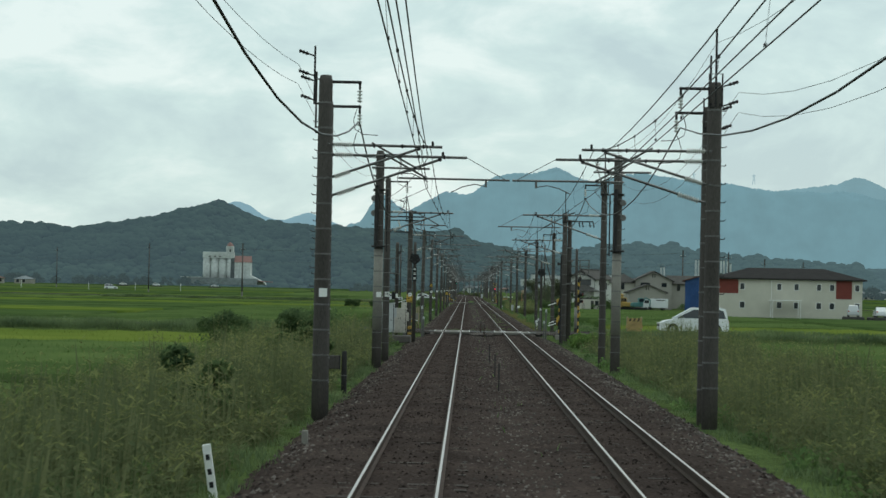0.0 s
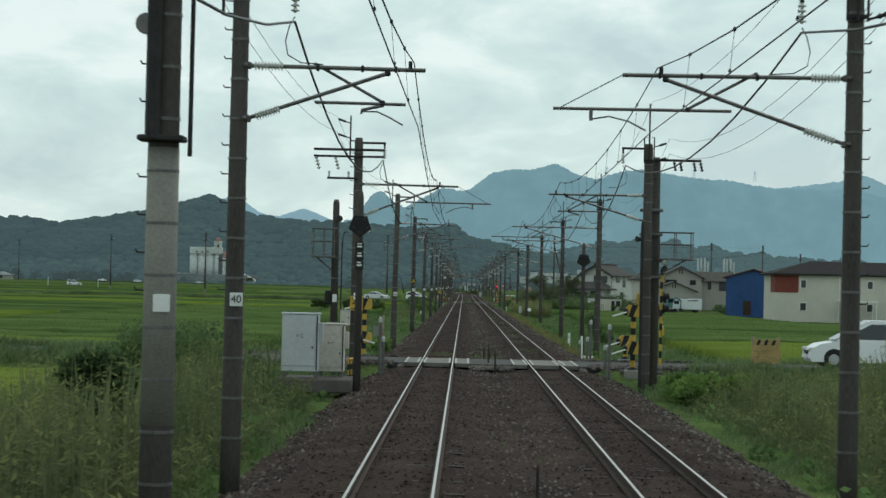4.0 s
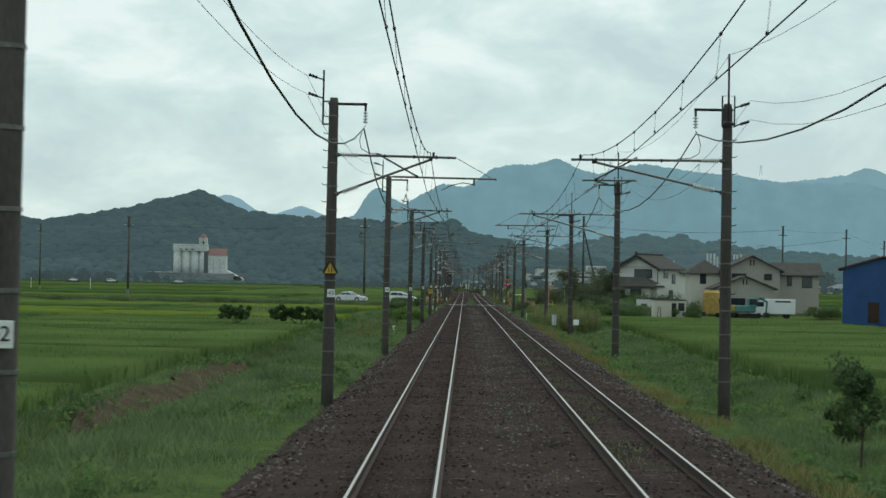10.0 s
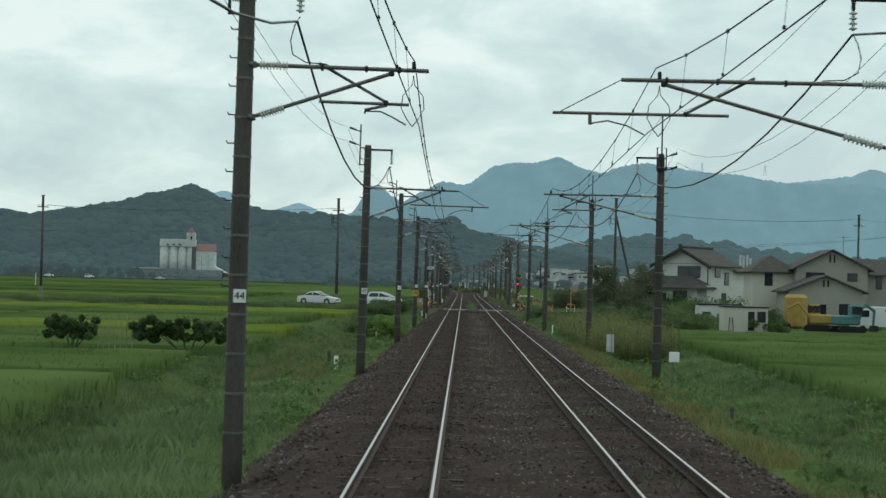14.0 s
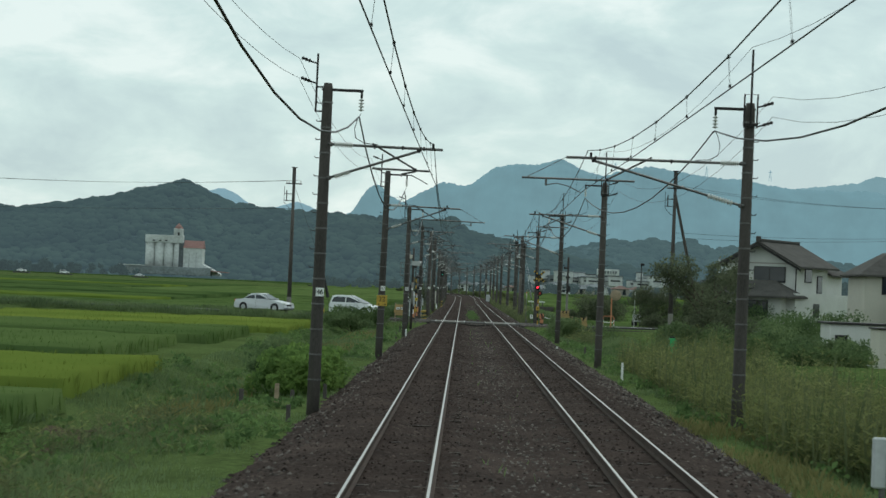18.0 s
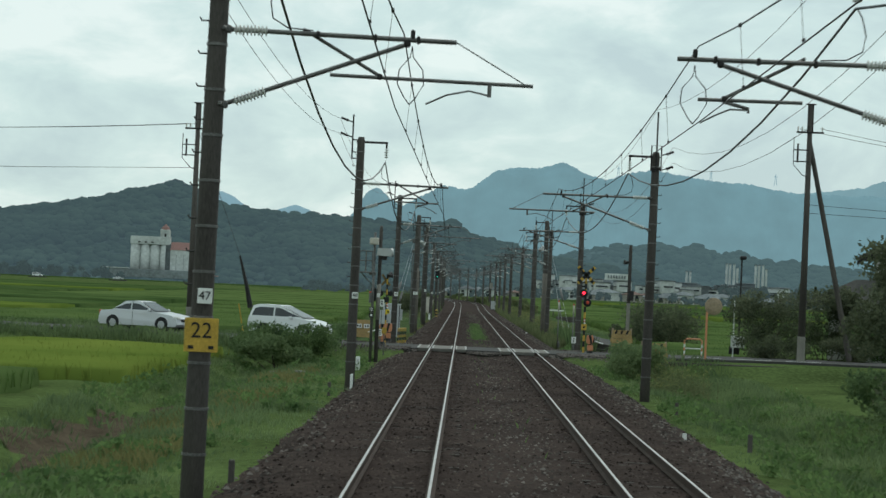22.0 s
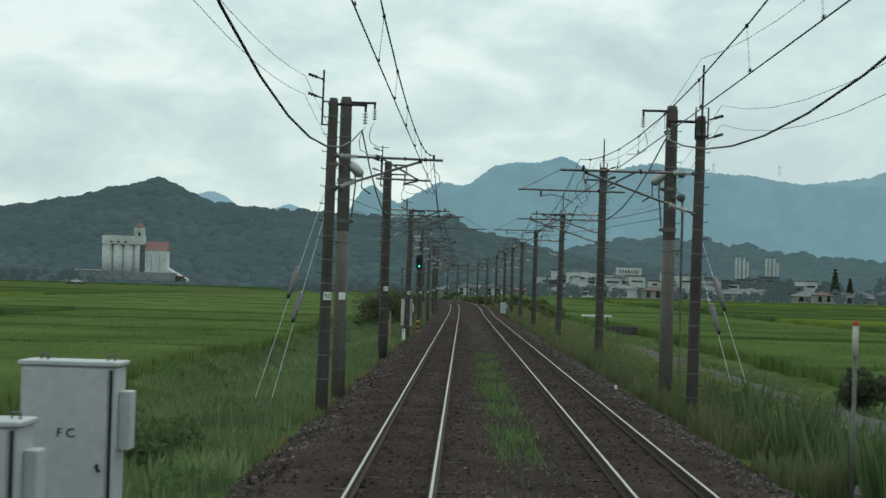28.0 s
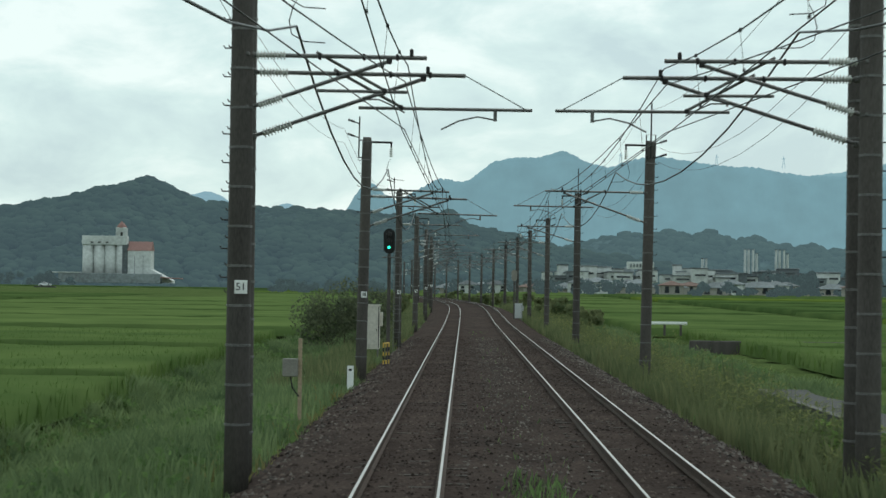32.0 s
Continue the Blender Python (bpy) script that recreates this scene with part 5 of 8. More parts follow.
def crossing(yc, half):
    rd = Geo()
    for x0, x1 in ((-190, -2.07), (0.245, 1.835), (4.15, 120)):
        n = 2 if x1 - x0 < 5 else 60
        xx = np.linspace(x0, x1, n)
        w = half + 0.25
        for a, b in zip(xx[:-1], xx[1:]):
            za, zb = float(road_z(a)) + 0.02, float(road_z(b)) + 0.02
            ya, yb = (yc + float(lane(a)), yc + float(lane(b))) if yc > 300 else (yc, yc)
            rd.put([(a, ya - w, za), (b, yb - w, zb), (b, yb + w, zb), (a, ya + w, za), (a, ya - w, za - 0.5), (b, yb - w, zb - 0.5), (b, yb + w, zb - 0.5), (a, ya + w, za - 0.5)], [(0, 1, 2, 3), (0, 4, 5, 1), (3, 2, 6, 7)])
    solo("road", rd, M_ASPHALT, "narrow grey asphalt lane over the railway", "road", kind="structure")
    for c in (LEFT_TRACK, RIGHT_TRACK):
        th = thing("crossing_deck", "pale concrete crossing panels with white steel edges between the rails", "crossing deck", (c, yc, 0), group="crossing decks")
        for x0, x1 in ((-1.15, -0.66), (-0.47, 0.47), (0.66, 1.15)):
            m = 5
            for i in range(m):
                d = 2 * half / m
                part("panel", Geo().box(((x0 + x1) / 2, -half + d * (i + 0.5), -0.075), (x1 - x0, d - 0.012, 0.15), bev=0.012), M_DECK, th)
            for x in (x0 + 0.02, x1 - 0.02):
                part("edge_strip", Geo().box((x, 0, 0.002), (0.075, 2 * half, 0.02), bev=0.004), M_STRIP, th, "worn pale steel edge")


crossing(136.9, 2.5)
crossing(438.8, 2.85)


def striped(th, x, y, z0, z1, r, n, a=None, b=None, square=False):
    """A post in two alternating colours, each band a part."""
    for i in range(n):
        p, q = z0 + (z1 - z0) * i / n, z0 + (z1 - z0) * (i + 1) / n
        g = Geo().box((x, y, (p + q) / 2), (2 * r, 2 * r, q - p), bev=0.01) if square else Geo().lathe((x, y, p), (x, y, q), [(0, r), (1, r)], 12)
        part("band", g, (a or M_YELLOW) if i % 2 == 0 else (b or M_BLACK), th)


def barrier(at, rz, paint, second=True, height=2.15, label="yellow and black striped", k=1.0):
    """Crossing barrier: striped stand with two drive boxes and folded arms."""
    th = thing("crossing_barrier", f"{label} crossing barrier stand with its arm raised aside", "barrier", at, rz, "crossing barriers")
    part("footing", Geo().box((0, 0, -0.15), (0.55 * k, 0.55 * k, 0.5), bev=0.04), M_CONC_LIGHT if k == 1 else M_CONC_POLE, th)
    part("foot", Geo().lathe((0, 0, 0.08), (0, 0, 0.2), [(0, 0.18), (0.6, 0.15), (1, 0.1)], 12), M_BLACK, th)
    striped(th, 0, 0, 0.2, height - 0.15, 0.09, 8, paint)
    for z in (height, 0.85) if second else (height * 0.75,):
        hd = part("drive_box", Geo().prism([(-0.2 * k, z - 0.2), (0.24 * k, z - 0.2), (0.3 * k, z - 0.08), (0.26 * k, z + 0.2), (-0.16 * k, z + 0.22), (-0.26 * k, z + 0.1)], -0.17, 0.17), paint, th, "boxy barrier drive")
        part("stripe", Geo().prism([(-0.2 * k, z - 0.2), (-0.02 * k, z - 0.2), (0.14 * k, z + 0.21), (-0.06 * k, z + 0.22)], -0.176, 0.176), M_BLACK, hd)
        part("counterweight", Geo().lathe((-0.36 * k, -0.08, z - 0.02), (-0.2 * k, -0.08, z - 0.02), [(0, 0.1), (0.2, 0.14), (0.8, 0.14), (1, 0.1)], 12), M_BLACK, hd)
        part("arm_stub", Geo().tube([(-0.25 * k, -0.2, z - 0.04), (-0.25 * k - 0.5, -0.32, z - 0.2)], 0.028, 8), M_WHITE, hd, "short white arm stub")
    if k < 1:
        part("lower_box", Geo().box((-0.01, 0, height * 0.75 - 0.4), (0.27, 0.26, 0.27), bev=0.02), paint, th)
    return th


barrier((-3.83, 140.6, -0.17), 0, M_YELLOW)
barrier((5.93, 132.5, -0.12), 0, M_YELLOW)
barrier((6.27, 140.2, 0.0), 0, M_YELLOW, height=1.05, second=False)
barrier((-3.87, 133.2, 0.0), 180, M_YELLOW, height=1.15, second=False)
barrier((-3.78, 436.3, 0.0), 0, M_ORANGE, second=False, height=1.1, label="faded orange", k=0.62)
barrier((-3.72, 443.0, 0.0), 0, M_ORANGE, second=False, height=1.0, label="faded orange", k=0.62)
barrier((6.3, 440.0, -0.1), 180, M_ORANGE, second=False, height=1.0, label="faded orange", k=0.62)


def warning_post(at, rz, top, lit=False, faces=True, pair=False):
    """Crossing warning signal: crossbuck, red lamps, bell, on a striped post."""
    th = thing("crossing_signal", "yellow-black crossing warning post with a crossbuck" + (" and a red lamp lit" if lit else ""), "crossing signal", at, rz, "crossing signals")
    striped(th, 0, 0, 0, top, 0.042 if pair else 0.055, 14)
    for s in (-1, 1):
        cb = part("crossbuck_arm", Geo().box((0, -0.09, top - (0.28 if pair else 0.15)), (0.72 if pair else 1.15, 0.02, 0.12 if pair else 0.16), ry=45 * s, bev=0.004), M_OCHRE if pair else M_YELLOW, th)
        for k in () if pair else (-0.42, -0.14, 0.14, 0.42):
            part("black_bar", Geo().box((k * math.cos(radians(45)), -0.094 - 0.006 * (s > 0), top - 0.15 - s * k * math.sin(radians(45))), (0.14, 0.018, 0.162), ry=45 * s), M_BLACK, cb)
    bell = part("horn", Geo().lathe((-0.28, -0.1, top - 0.02), (-0.1, 0, top - 0.02), [(0, 0.13), (0.15, 0.12), (0.6, 0.06), (1, 0.05)], 12), M_DARK_STEEL, th)
    for i, z in enumerate((top - 0.92, top - 0.92) if pair else (top - 1.05, top - 1.5)):
        lx = (0.3 if i else -0.3) if pair else -0.1 + 0.2 * (i % 2)
        lm = part("lamp_board", Geo().lathe((lx, -0.12, z), (lx, -0.06, z), [(0, 0.13 if pair else 0.2), (1, 0.13 if pair else 0.2)], 20), M_BLACK, th)
        part("hood", Geo().lathe((lx, -0.3, z + 0.02), (lx, -0.1, z), [(0, 0.1), (0.02, 0.11), (1, 0.115)], 14), M_DARK_STEEL, lm)
        part("lens", Geo().lathe((lx, -0.31, z), (lx, -0.27, z), [(0, 0.06), (0.4, 0.095), (1, 0.1)], 16), M_LAMP_RED if lit and i == 0 else M_RED, lm, "lit red lens" if lit and i == 0 else "unlit red lens", True)
    if pair:
        part("lamp_bar", Geo().tube([(-0.3, -0.04, top - 0.85), (0.3, -0.04, top - 0.85)], 0.025, 6), M_DARK_STEEL, th)
    q = 1 if pair else -1
    zb = 1.62 if pair else 1.25
    tg = part("button_box", Geo().box((-0.02, 0.09 * q, zb), (0.2 if pair else 0.26, 0.08, 0.22 if pair else 0.3), bev=0.02), M_BRIGHT_YELLOW if pair else M_YELLOW, th, "small yellow box with a black mark")
    part("black_mark", Geo().lathe((-0.02, 0.14 * q, zb), (-0.02, 0.128 * q, zb), [(0, 0.05), (1, 0.055)], 14), M_BLACK, tg)
    for i in range(4):
        part("strip_band", Geo().box((0, 0.07 * q, zb + 0.2 + 0.065 * i), (0.07, 0.02, 0.064), bev=0.003), M_RED if i % 2 else M_WHITE, th)
    if pair:
        part("flasher_board", Geo().prism([(-0.04, 2.06), (0.1, 2.06), (0.22, 2.3), (-0.04, 2.32)], 0.0, 0.12), M_BLACK, th, "black flasher hood")
        part("loudspeaker", Geo().lathe((-0.2, 0.16, top - 0.08), (0.02, 0.02, top - 0.04), [(0, 0.085), (0.25, 0.075), (0.7, 0.05), (1, 0.04)], 12), M_DARK_STEEL, th)
        part("gooseneck", Geo().tube([(-0.15, -0.2, -0.3), (-0.15, -0.2, 2.85), (-0.11, -0.19, 3.0), (0.0, -0.15, 3.05)], 0.03, 8), M_STEEL, th, "slim grey bent pipe")
    return th


warning_post((5.98, 440.0, 0.0), 0, 3.95, True)
warning_post((-3.66, 436.9, 0.0), 222, 3.4, pair=True)
warning_post((7.35, 137.4, 0.0), 84, 3.6)


def cabinet(at, w, d, h, material, text, leg=0.2, label="grey enamel signal cabinet with a raised door and legs"):
    th = thing("signal_cabinet", label, "signal cabinet", at, group="signal cabinets")
    part("body", Geo().box((0, 0, leg + (h - leg) / 2), (w, d, h - leg), bev=0.02), material, th)
    part("roof", Geo().box((0, 0, h + 0.02), (w + 0.06, d + 0.06, 0.05), bev=0.015), material, th)
    dr = part("door", Geo().box((-0.02, -d / 2 - 0.015, leg + (h - leg) * 0.54), (w - 0.1, 0.03, (h - leg) * 0.88), bev=0.008), material, th)
    part("gasket", Geo().box((w / 2 - 0.035, -d / 2 - 0.006, leg + (h - leg) / 2), (0.03, 0.02, (h - leg) * 0.96)), M_BLACK, th, "dark door seal")
    part("handle", Geo().tube([(w * 0.34, -d / 2 - 0.03, h * 0.5), (w * 0.34, -d / 2 - 0.07, h * 0.5), (w * 0.37, -d / 2 - 0.07, h * 0.47)], 0.02, 6), M_DARK_STEEL, dr)
    part("side_pack", Geo().box((w / 2 + 0.06, 0.1, h * 0.72), (0.12, d * 0.5, h * 0.3), bev=0.01), material, th)
    for sx in (-1, 1):
        part("lifting_lug", Geo().tube([(sx * w * 0.36, 0, h + 0.03), (sx * w * 0.36, 0, h + 0.1), (sx * w * 0.36 + 0.07, 0, h + 0.1), (sx * w * 0.36 + 0.07, 0, h + 0.03)], 0.014, 5), M_STEEL, th)
        for sy in (-1, 1):
            part("leg", Geo().box((sx * (w / 2 - 0.07), sy * (d / 2 - 0.07), leg / 2 - 0.1), (0.07, 0.07, leg + 0.2), bev=0.01), M_STEEL, th)
    if text:
        lettering(text, 0.13, (0, -d / 2 - 0.034, h * 0.66), dr, M_BLACK, label="small black letters")
    return th


cabinet((-4.66, 119.8, 0.0), 1.04, 0.7, 1.84, M_BOX_GREY, "F C")
cabinet((-3.86, 121.3, -0.1), 0.76, 0.7, 1.63, M_BOX_BEIGE, "F C", 0.25, "stained beige signal cabinet with rust streaks")
cabinet((-4.02, 449.3, -0.1), 0.84, 0.7, 1.6, M_BOX_GREY, "3D", 0.2)
cabinet((-3.95, 453.3, -0.15), 0.95, 0.7, 2.0, M_BOX_GREY, "F C", 0.2)
cabinet((-4.1, 586.2, -0.2), 0.8, 0.7, 2.1, M_BOX_BEIGE, "", 0.2, "pale beige relay cabinet beside a signal")
solo("plinth", Geo().box((-4.3, 120.6, -0.2), (2.2, 2.4, 0.4), bev=0.04), M_CONC_POLE, "pale concrete plinth under two cabinets", "plinth")
solo("plinth", Geo().box((-4.0, 451.4, -0.4), (0.95, 5.0, 0.4), bev=0.04), M_CONC_POLE, "dark stained concrete plinth under two cabinets", "plinth")


def hoop_fence(at, rz, n, step=0.32):
    th = thing("guard_fence", "low yellow and black striped pipe guard fence", "fence", at, rz)
    for i in range(n):
        for k in range(5):
            part("band", Geo().lathe((i * step, 0, 0.16 * k - 0.1), (i * step, 0, 0.16 * (k + 1) - 0.1), [(0, 0.028), (1, 0.028)], 8), M_YELLOW if k % 2 == 0 else M_BLACK, th)
    part("top_rail", Geo().tube([(0, 0, 0.7), ((n - 1) * step, 0, 0.7)], 0.03, 8), M_YELLOW, th)
    part("mid_rail", Geo().tube([(0, 0, 0.35), ((n - 1) * step, 0, 0.35)], 0.018, 8), M_BLACK, th)
    return th


hoop_fence((-3.4, 122.0, -0.2), 78, 4)
hoop_fence((-3.42, 449.0, -0.1), 82, 6, 0.5)


def pent_light(at, top, z, sign=True):
    """Pentagonal flasher board on its own dark pole."""
    th = thing("flasher_pole", "dark pole carrying a black pentagonal flasher board", "signal", at, group="flasher poles")
    part("pole", Geo().lathe((0, 0, -0.8), (0, 0, top), [(0, 0.115), (0.97, 0.085), (1, 0.06)], 12), M_CONC_POLE, th, "", True)
    pg = [(0.34 * math.sin(k * math.tau / 5 + math.pi), z - 0.34 * math.cos(k * math.tau / 5 + math.pi) * -1) for k in range(5)]
    bd = part("pentagon_board", Geo().prism(pg, -0.2, -0.12), M_BLACK, th)
    for k in range(5):
        a = k * math.tau / 5 + math.pi
        part("flasher_lamp", Geo().lathe((0.2 * math.sin(a), -0.24, z + 0.2 * math.cos(a)), (0.2 * math.sin(a), -0.19, z + 0.2 * math.cos(a)), [(0, 0.04), (1, 0.055)], 10), M_DARK_STEEL, bd)
    if sign:
        for k in range(3):
            part("sign_tile", Geo().box((0, -0.14, z - 0.6 - 0.27 * k), (0.24, 0.02, 0.24), bev=0.006), M_BLACK, th, "black tile with pale marks")
            part("mark_bar", Geo().box((0, -0.155, z - 0.6 - 0.27 * k), (0.14, 0.01, 0.05)), M_WHITE, th)
            part("mark_bar", Geo().box((0, -0.155, z - 0.52 - 0.27 * k), (0.12, 0.01, 0.03)), M_WHITE, th)
    return th


pent_light((-3.02, 119.7, 0), 5.4, 4.42)
pent_light((5.67, 159.2, -0.2), 5.15, 4.33, False)


def cage(at, w, h, out, rz=0.0):
    """Small steel working platform with a railing."""
    th = thing("work_platform", "grey steel work platform with a pipe railing fixed to a pole", "platform", at, rz)
    part("deck", Geo().box((0, 0, 0), (w, 0.7, 0.06), bev=0.01), M_STEEL, th)
    for x in np.linspace(-w / 2 + 0.03, w / 2 - 0.03, 3):
        for y in (-0.32, 0.32):
            part("stanchion", Geo().tube([(x, y, 0), (x, y, h)], 0.018, 6), M_STEEL, th)
    for z in (h, h * 0.55):
        part("rail", Geo().tube([(-w / 2, -0.33, z), (w / 2, -0.33, z), (w / 2, 0.33, z), (-w / 2, 0.33, z)], 0.02, 6), M_STEEL, th)
    part("brace", Geo().tube([(w * 0.3 * out, 0, -0.02), (-w * 0.5 * out, 0, -0.55)], 0.025, 6), M_STEEL, th)
    part("clamp", Geo().box((-out * w * 0.5, -0.3 * 0, -0.05), (0.3, 0.2, 0.12), bev=0.01), M_STEEL, th)
    return th


cage((-4.79, 130.6, 3.65), 0.8, 0.95, -1)
eq1 = thing("equipment_pole", "dark concrete pole with a black lamp box and steel straps", "pole", (-4.4, 130.6, 0))
part("shaft", Geo().lathe((0, 0, -0.8), (0, 0, 5.6), [(0, 0.14), (0.98, 0.11), (1, 0.08)], 12), M_CONC_POLE, eq1, "", True)
part("lamp_box", Geo().box((-0.21, -0.05, 2.27), (0.2, 0.25, 0.47), bev=0.03), M_BLACK, eq1)
part("horn", Geo().lathe((0.14, -0.28, 4.95), (0.06, 0.0, 4.9), [(0, 0.11), (0.2, 0.1), (1, 0.05)], 12), M_DARK_STEEL, eq1)
part("conduit", Geo().tube([(0.22, -0.1, -0.5), (0.24, -0.1, 4.2), (0.3, -0.1, 4.5), (0.42, -0.1, 4.5)], 0.025, 6), M_DARK_STEEL, eq1)
part("white_tag", Geo().box((0.02, -0.145, 2.25), (0.15, 0.02, 0.27), bev=0.005), M_WHITE, eq1)
for z in (0.6, 1.4, 2.9, 3.6, 4.6):
    part("strap", Geo().lathe((0, 0, z), (0, 0, z + 0.05), [(0, 0.145), (1, 0.145)], 12), M_STEEL, eq1)
mb = thing("meter_box", "pale grey meter box on a thin post", "box", (-3.82, 127.2, -0.17))
part("box", Geo().box((0, 0, 1.8), (0.32, 0.18, 0.48), bev=0.015), M_BOX_BEIGE, mb)
part("cover", Geo().box((0, -0.01, 2.05), (0.35, 0.22, 0.03), bev=0.008), M_BOX_GREY, mb)
part("latch", Geo().box((0.11, -0.1, 1.82), (0.03, 0.03, 0.06), bev=0.006), M_DARK_STEEL, mb)
part("post", Geo().tube([(0.02, 0.05, 1.7), (0.02, 0.05, -0.7)], 0.03, 8), M_STEEL, mb)
eq2 = thing("equipment_pole", "slim grey pole with a pale foot and a small box", "pole", (7.29, 139.2, 0))
part("shaft", Geo().lathe((0, 0, -0.8), (0, 0, 5.6), [(0, 0.1), (0.98, 0.085), (1, 0.06)], 12), M_CONC_POLE, eq2, "", True)
part("pale_section", Geo().lathe((0, 0, 0.3), (0, 0, 1.7), [(0, 0.105), (1, 0.102)], 12), M_CONC_LIGHT, eq2, "pale stretch of the pole", True)
part("box", Geo().box((0.14, -0.12, 1.95), (0.18, 0.2, 0.5), bev=0.02), M_ROOF_BROWN, eq2)
cage((6.94, 128.6, 3.8), 1.15, 0.88, 1)
cage((-4.42, 430.55, 3.4), 0.65, 0.95, -1)


def tag_plate(at, w, h, material, text, tcol, pole_r=0.0, label="", bars=0, size=0.3, name="sign_plate"):
    """A thin sign plate with its writing."""
    th = thing(name, label, "sign", at)
    part("plate", Geo().box((0, 0, 0), (w, 0.02, h), bev=0.006), material, th)
    if text:
        lettering(text, size, (0, -0.014, h * 0.12), th, tcol)
    for i in range(bars):
        part("bar", Geo().box((-w * 0.3 + w * 0.6 * i / max(1, bars - 1), -0.013, -h * 0.36), (w * 0.16, 0.008, h * 0.1)), tcol, th)
    return th


tag_plate((-3.47, 127.33, 2.12), 0.42, 0.46, M_YELLOW, "21", M_BLACK, label="yellow plate with black number twenty-one on a pole", bars=4)
tag_plate((-3.52, 365.745, 1.98), 0.46, 0.46, M_YELLOW, "22", M_BLACK, label="yellow plate with black number twenty-two on a pole", bars=2)
os_ = tag_plate((-4.14, 137.7, 1.25), 0.13, 0.6, M_ORANGE, "", M_BLACK, label="narrow orange strip sign on a thin stake")
part("stake", Geo().tube([(0, 0.03, 0.25), (0, 0.03, -1.5)], 0.025, 6), M_STEEL, os_)
for x, y, rz_, L_ in ((-7.2, 420.0, -14, 0.72), (-6.1, 417.0, -20, 0.42)):
    solo("fallen_stake", Geo().box((x, y, float(ground_z(x, y)) + 0.16), (L_, 0.1, 0.1), rz=rz_, bev=0.012), M_CONC_LIGHT, "pale concrete stake lying in short grass", "stake")
lk = thing("leaning_stake", "white stake with black marks leaning in tall weeds", "stake", (-3.9, 32.0, -0.65))
part("board", Geo().box((0.02, 0, 0.45), (0.13, 0.06, 0.95), ry=-9, bev=0.01), M_WHITE, lk)
for k in (0.3, 0.5, 0.72):
    part("mark_bar", Geo().box((0.02 - (k - 0.45) * 0.158, -0.034, k), (0.06, 0.008, 0.09), ry=-9), M_BLACK, lk)
for x, y, h, mt, lab in ((-3.13, 41.0, 0.3, M_CONC_LIGHT, "small pale stake at the ballast edge"), (-5.0, 291.0, 0.5, M_CONC_POLE, "short dark weathered stake in the grass"), (-4.9, 331.0, 0.35, M_WOOD, "short brown wooden stake in the grass"), (-5.8, 330.5, 0.3, M_CONC_POLE, "short dark weathered stake in the grass"), (-5.0, 339.5, 0.4, M_CONC_POLE, "short dark weathered stake in the grass")):
    solo("stake", Geo().box((x, y, float(ground_z(x, y)) + h / 2), (0.12, 0.12, h + 0.4), bev=0.015), mt, lab, "stake")
# triangular caution plate on one pole
tri = thing("caution_plate", "orange triangular caution plate on a pole", "sign", (LX + 0.03, 205.56, 3.08))
part("triangle", Geo().prism([(-0.155, -0.11), (0.155, -0.11), (0, 0.17)], -0.03, -0.01), M_YELLOW, tri)
part("backing", Geo().prism([(-0.21, -0.08), (-0.13, -0.16), (0.13, -0.16), (0.21, -0.08), (0.06, 0.2), (-0.06, 0.2)], -0.012, 0.0), M_RUST, tri, "rusty backing plate")
for k in (-0.035, 0.035):
    part("mark_bar", Geo().box((k, -0.034, -0.02), (0.02, 0.008, 0.13)), M_BLACK, tri)


def plain_post(at, h, r, material, label, cap=None, name="marker_post"):
    th = thing(name, label, "post", at)
    part("shaft", Geo().lathe((0, 0, -0.5), (0, 0, h), [(0, r), (0.97, r), (1, r * 0.7)], 10), material, th)
    if cap:
        part("cap", Geo().lathe((0, 0, h - 0.12), (0, 0, h + 0.06), [(0, r * 1.3), (0.6, r * 1.35), (1, r * 0.7)], 10), cap, th)
    return th


def slab_post(at, w, h, material, label, bars=0, d=0.08, name="trackside_marker"):
    th = thing(name, label, "marker", at)
    part("board", Geo().box((0, 0, h / 2 - 0.15), (w, d, h + 0.3), bev=0.012), material, th)
    for i in range(bars):
        part("mark_bar", Geo().box((0, -d / 2 - 0.004, h * 0.72 - i * 0.12), (w * 0.45, 0.008, 0.07)), M_BLACK, th)
    return th


for x, y, h in ((-2.76, 129.5, 1.6), (-2.66, 129.7, 0.95), (4.99, 130.7, 1.52), (4.88, 131.2, 0.8), (5.01, 141.5, 1.5), (4.9, 141.8, 0.83), (4.87, 146.3, 0.6)):
    plain_post((x, y, -0.2), h + 0.2, 0.05, M_STEEL, "grey pipe post with a domed cap by the crossing", M_SILVER, "sensor_post")
for x, y, h in ((0.95, 135.6, 0.85), (1.13, 131.5, 0.75), (1.0, 62.0, 0.55), (1.02, 72.0, 0.5), (0.98, 86.0, 0.5), (0.9, 147, 0.4), (1.1, 144, 0.45)):
    plain_post((x, y, -0.35), h + 0.35 - 0.2 * (y > 130), 0.03 if y > 130 else 0.022, M_RUST if y > 130 else M_DARK_STEEL, "thin rusty marker rod between the tracks", M_CONC_POLE if y > 130 else None, "marker_rod")
solo("gate_footing", Geo().box((6.3, 133.6, -0.5), (1.5, 1.4, 0.85), bev=0.05), M_CONC_POLE, "dark concrete footing block beside the crossing", "concrete block")
slab_post((5.6, 158.0, -0.4), 0.1, 0.95, M_WHITE, "white painted concrete stake beside the track")
slab_post((5.85, 157.2, -0.45), 0.5, 0.1, M_WHITE, "white painted concrete kerb stone")
slab_post((-3.55, 148.9, -0.3), 0.07, 1.7, M_WOOD, "weathered wooden stake beside a box", d=0.07)
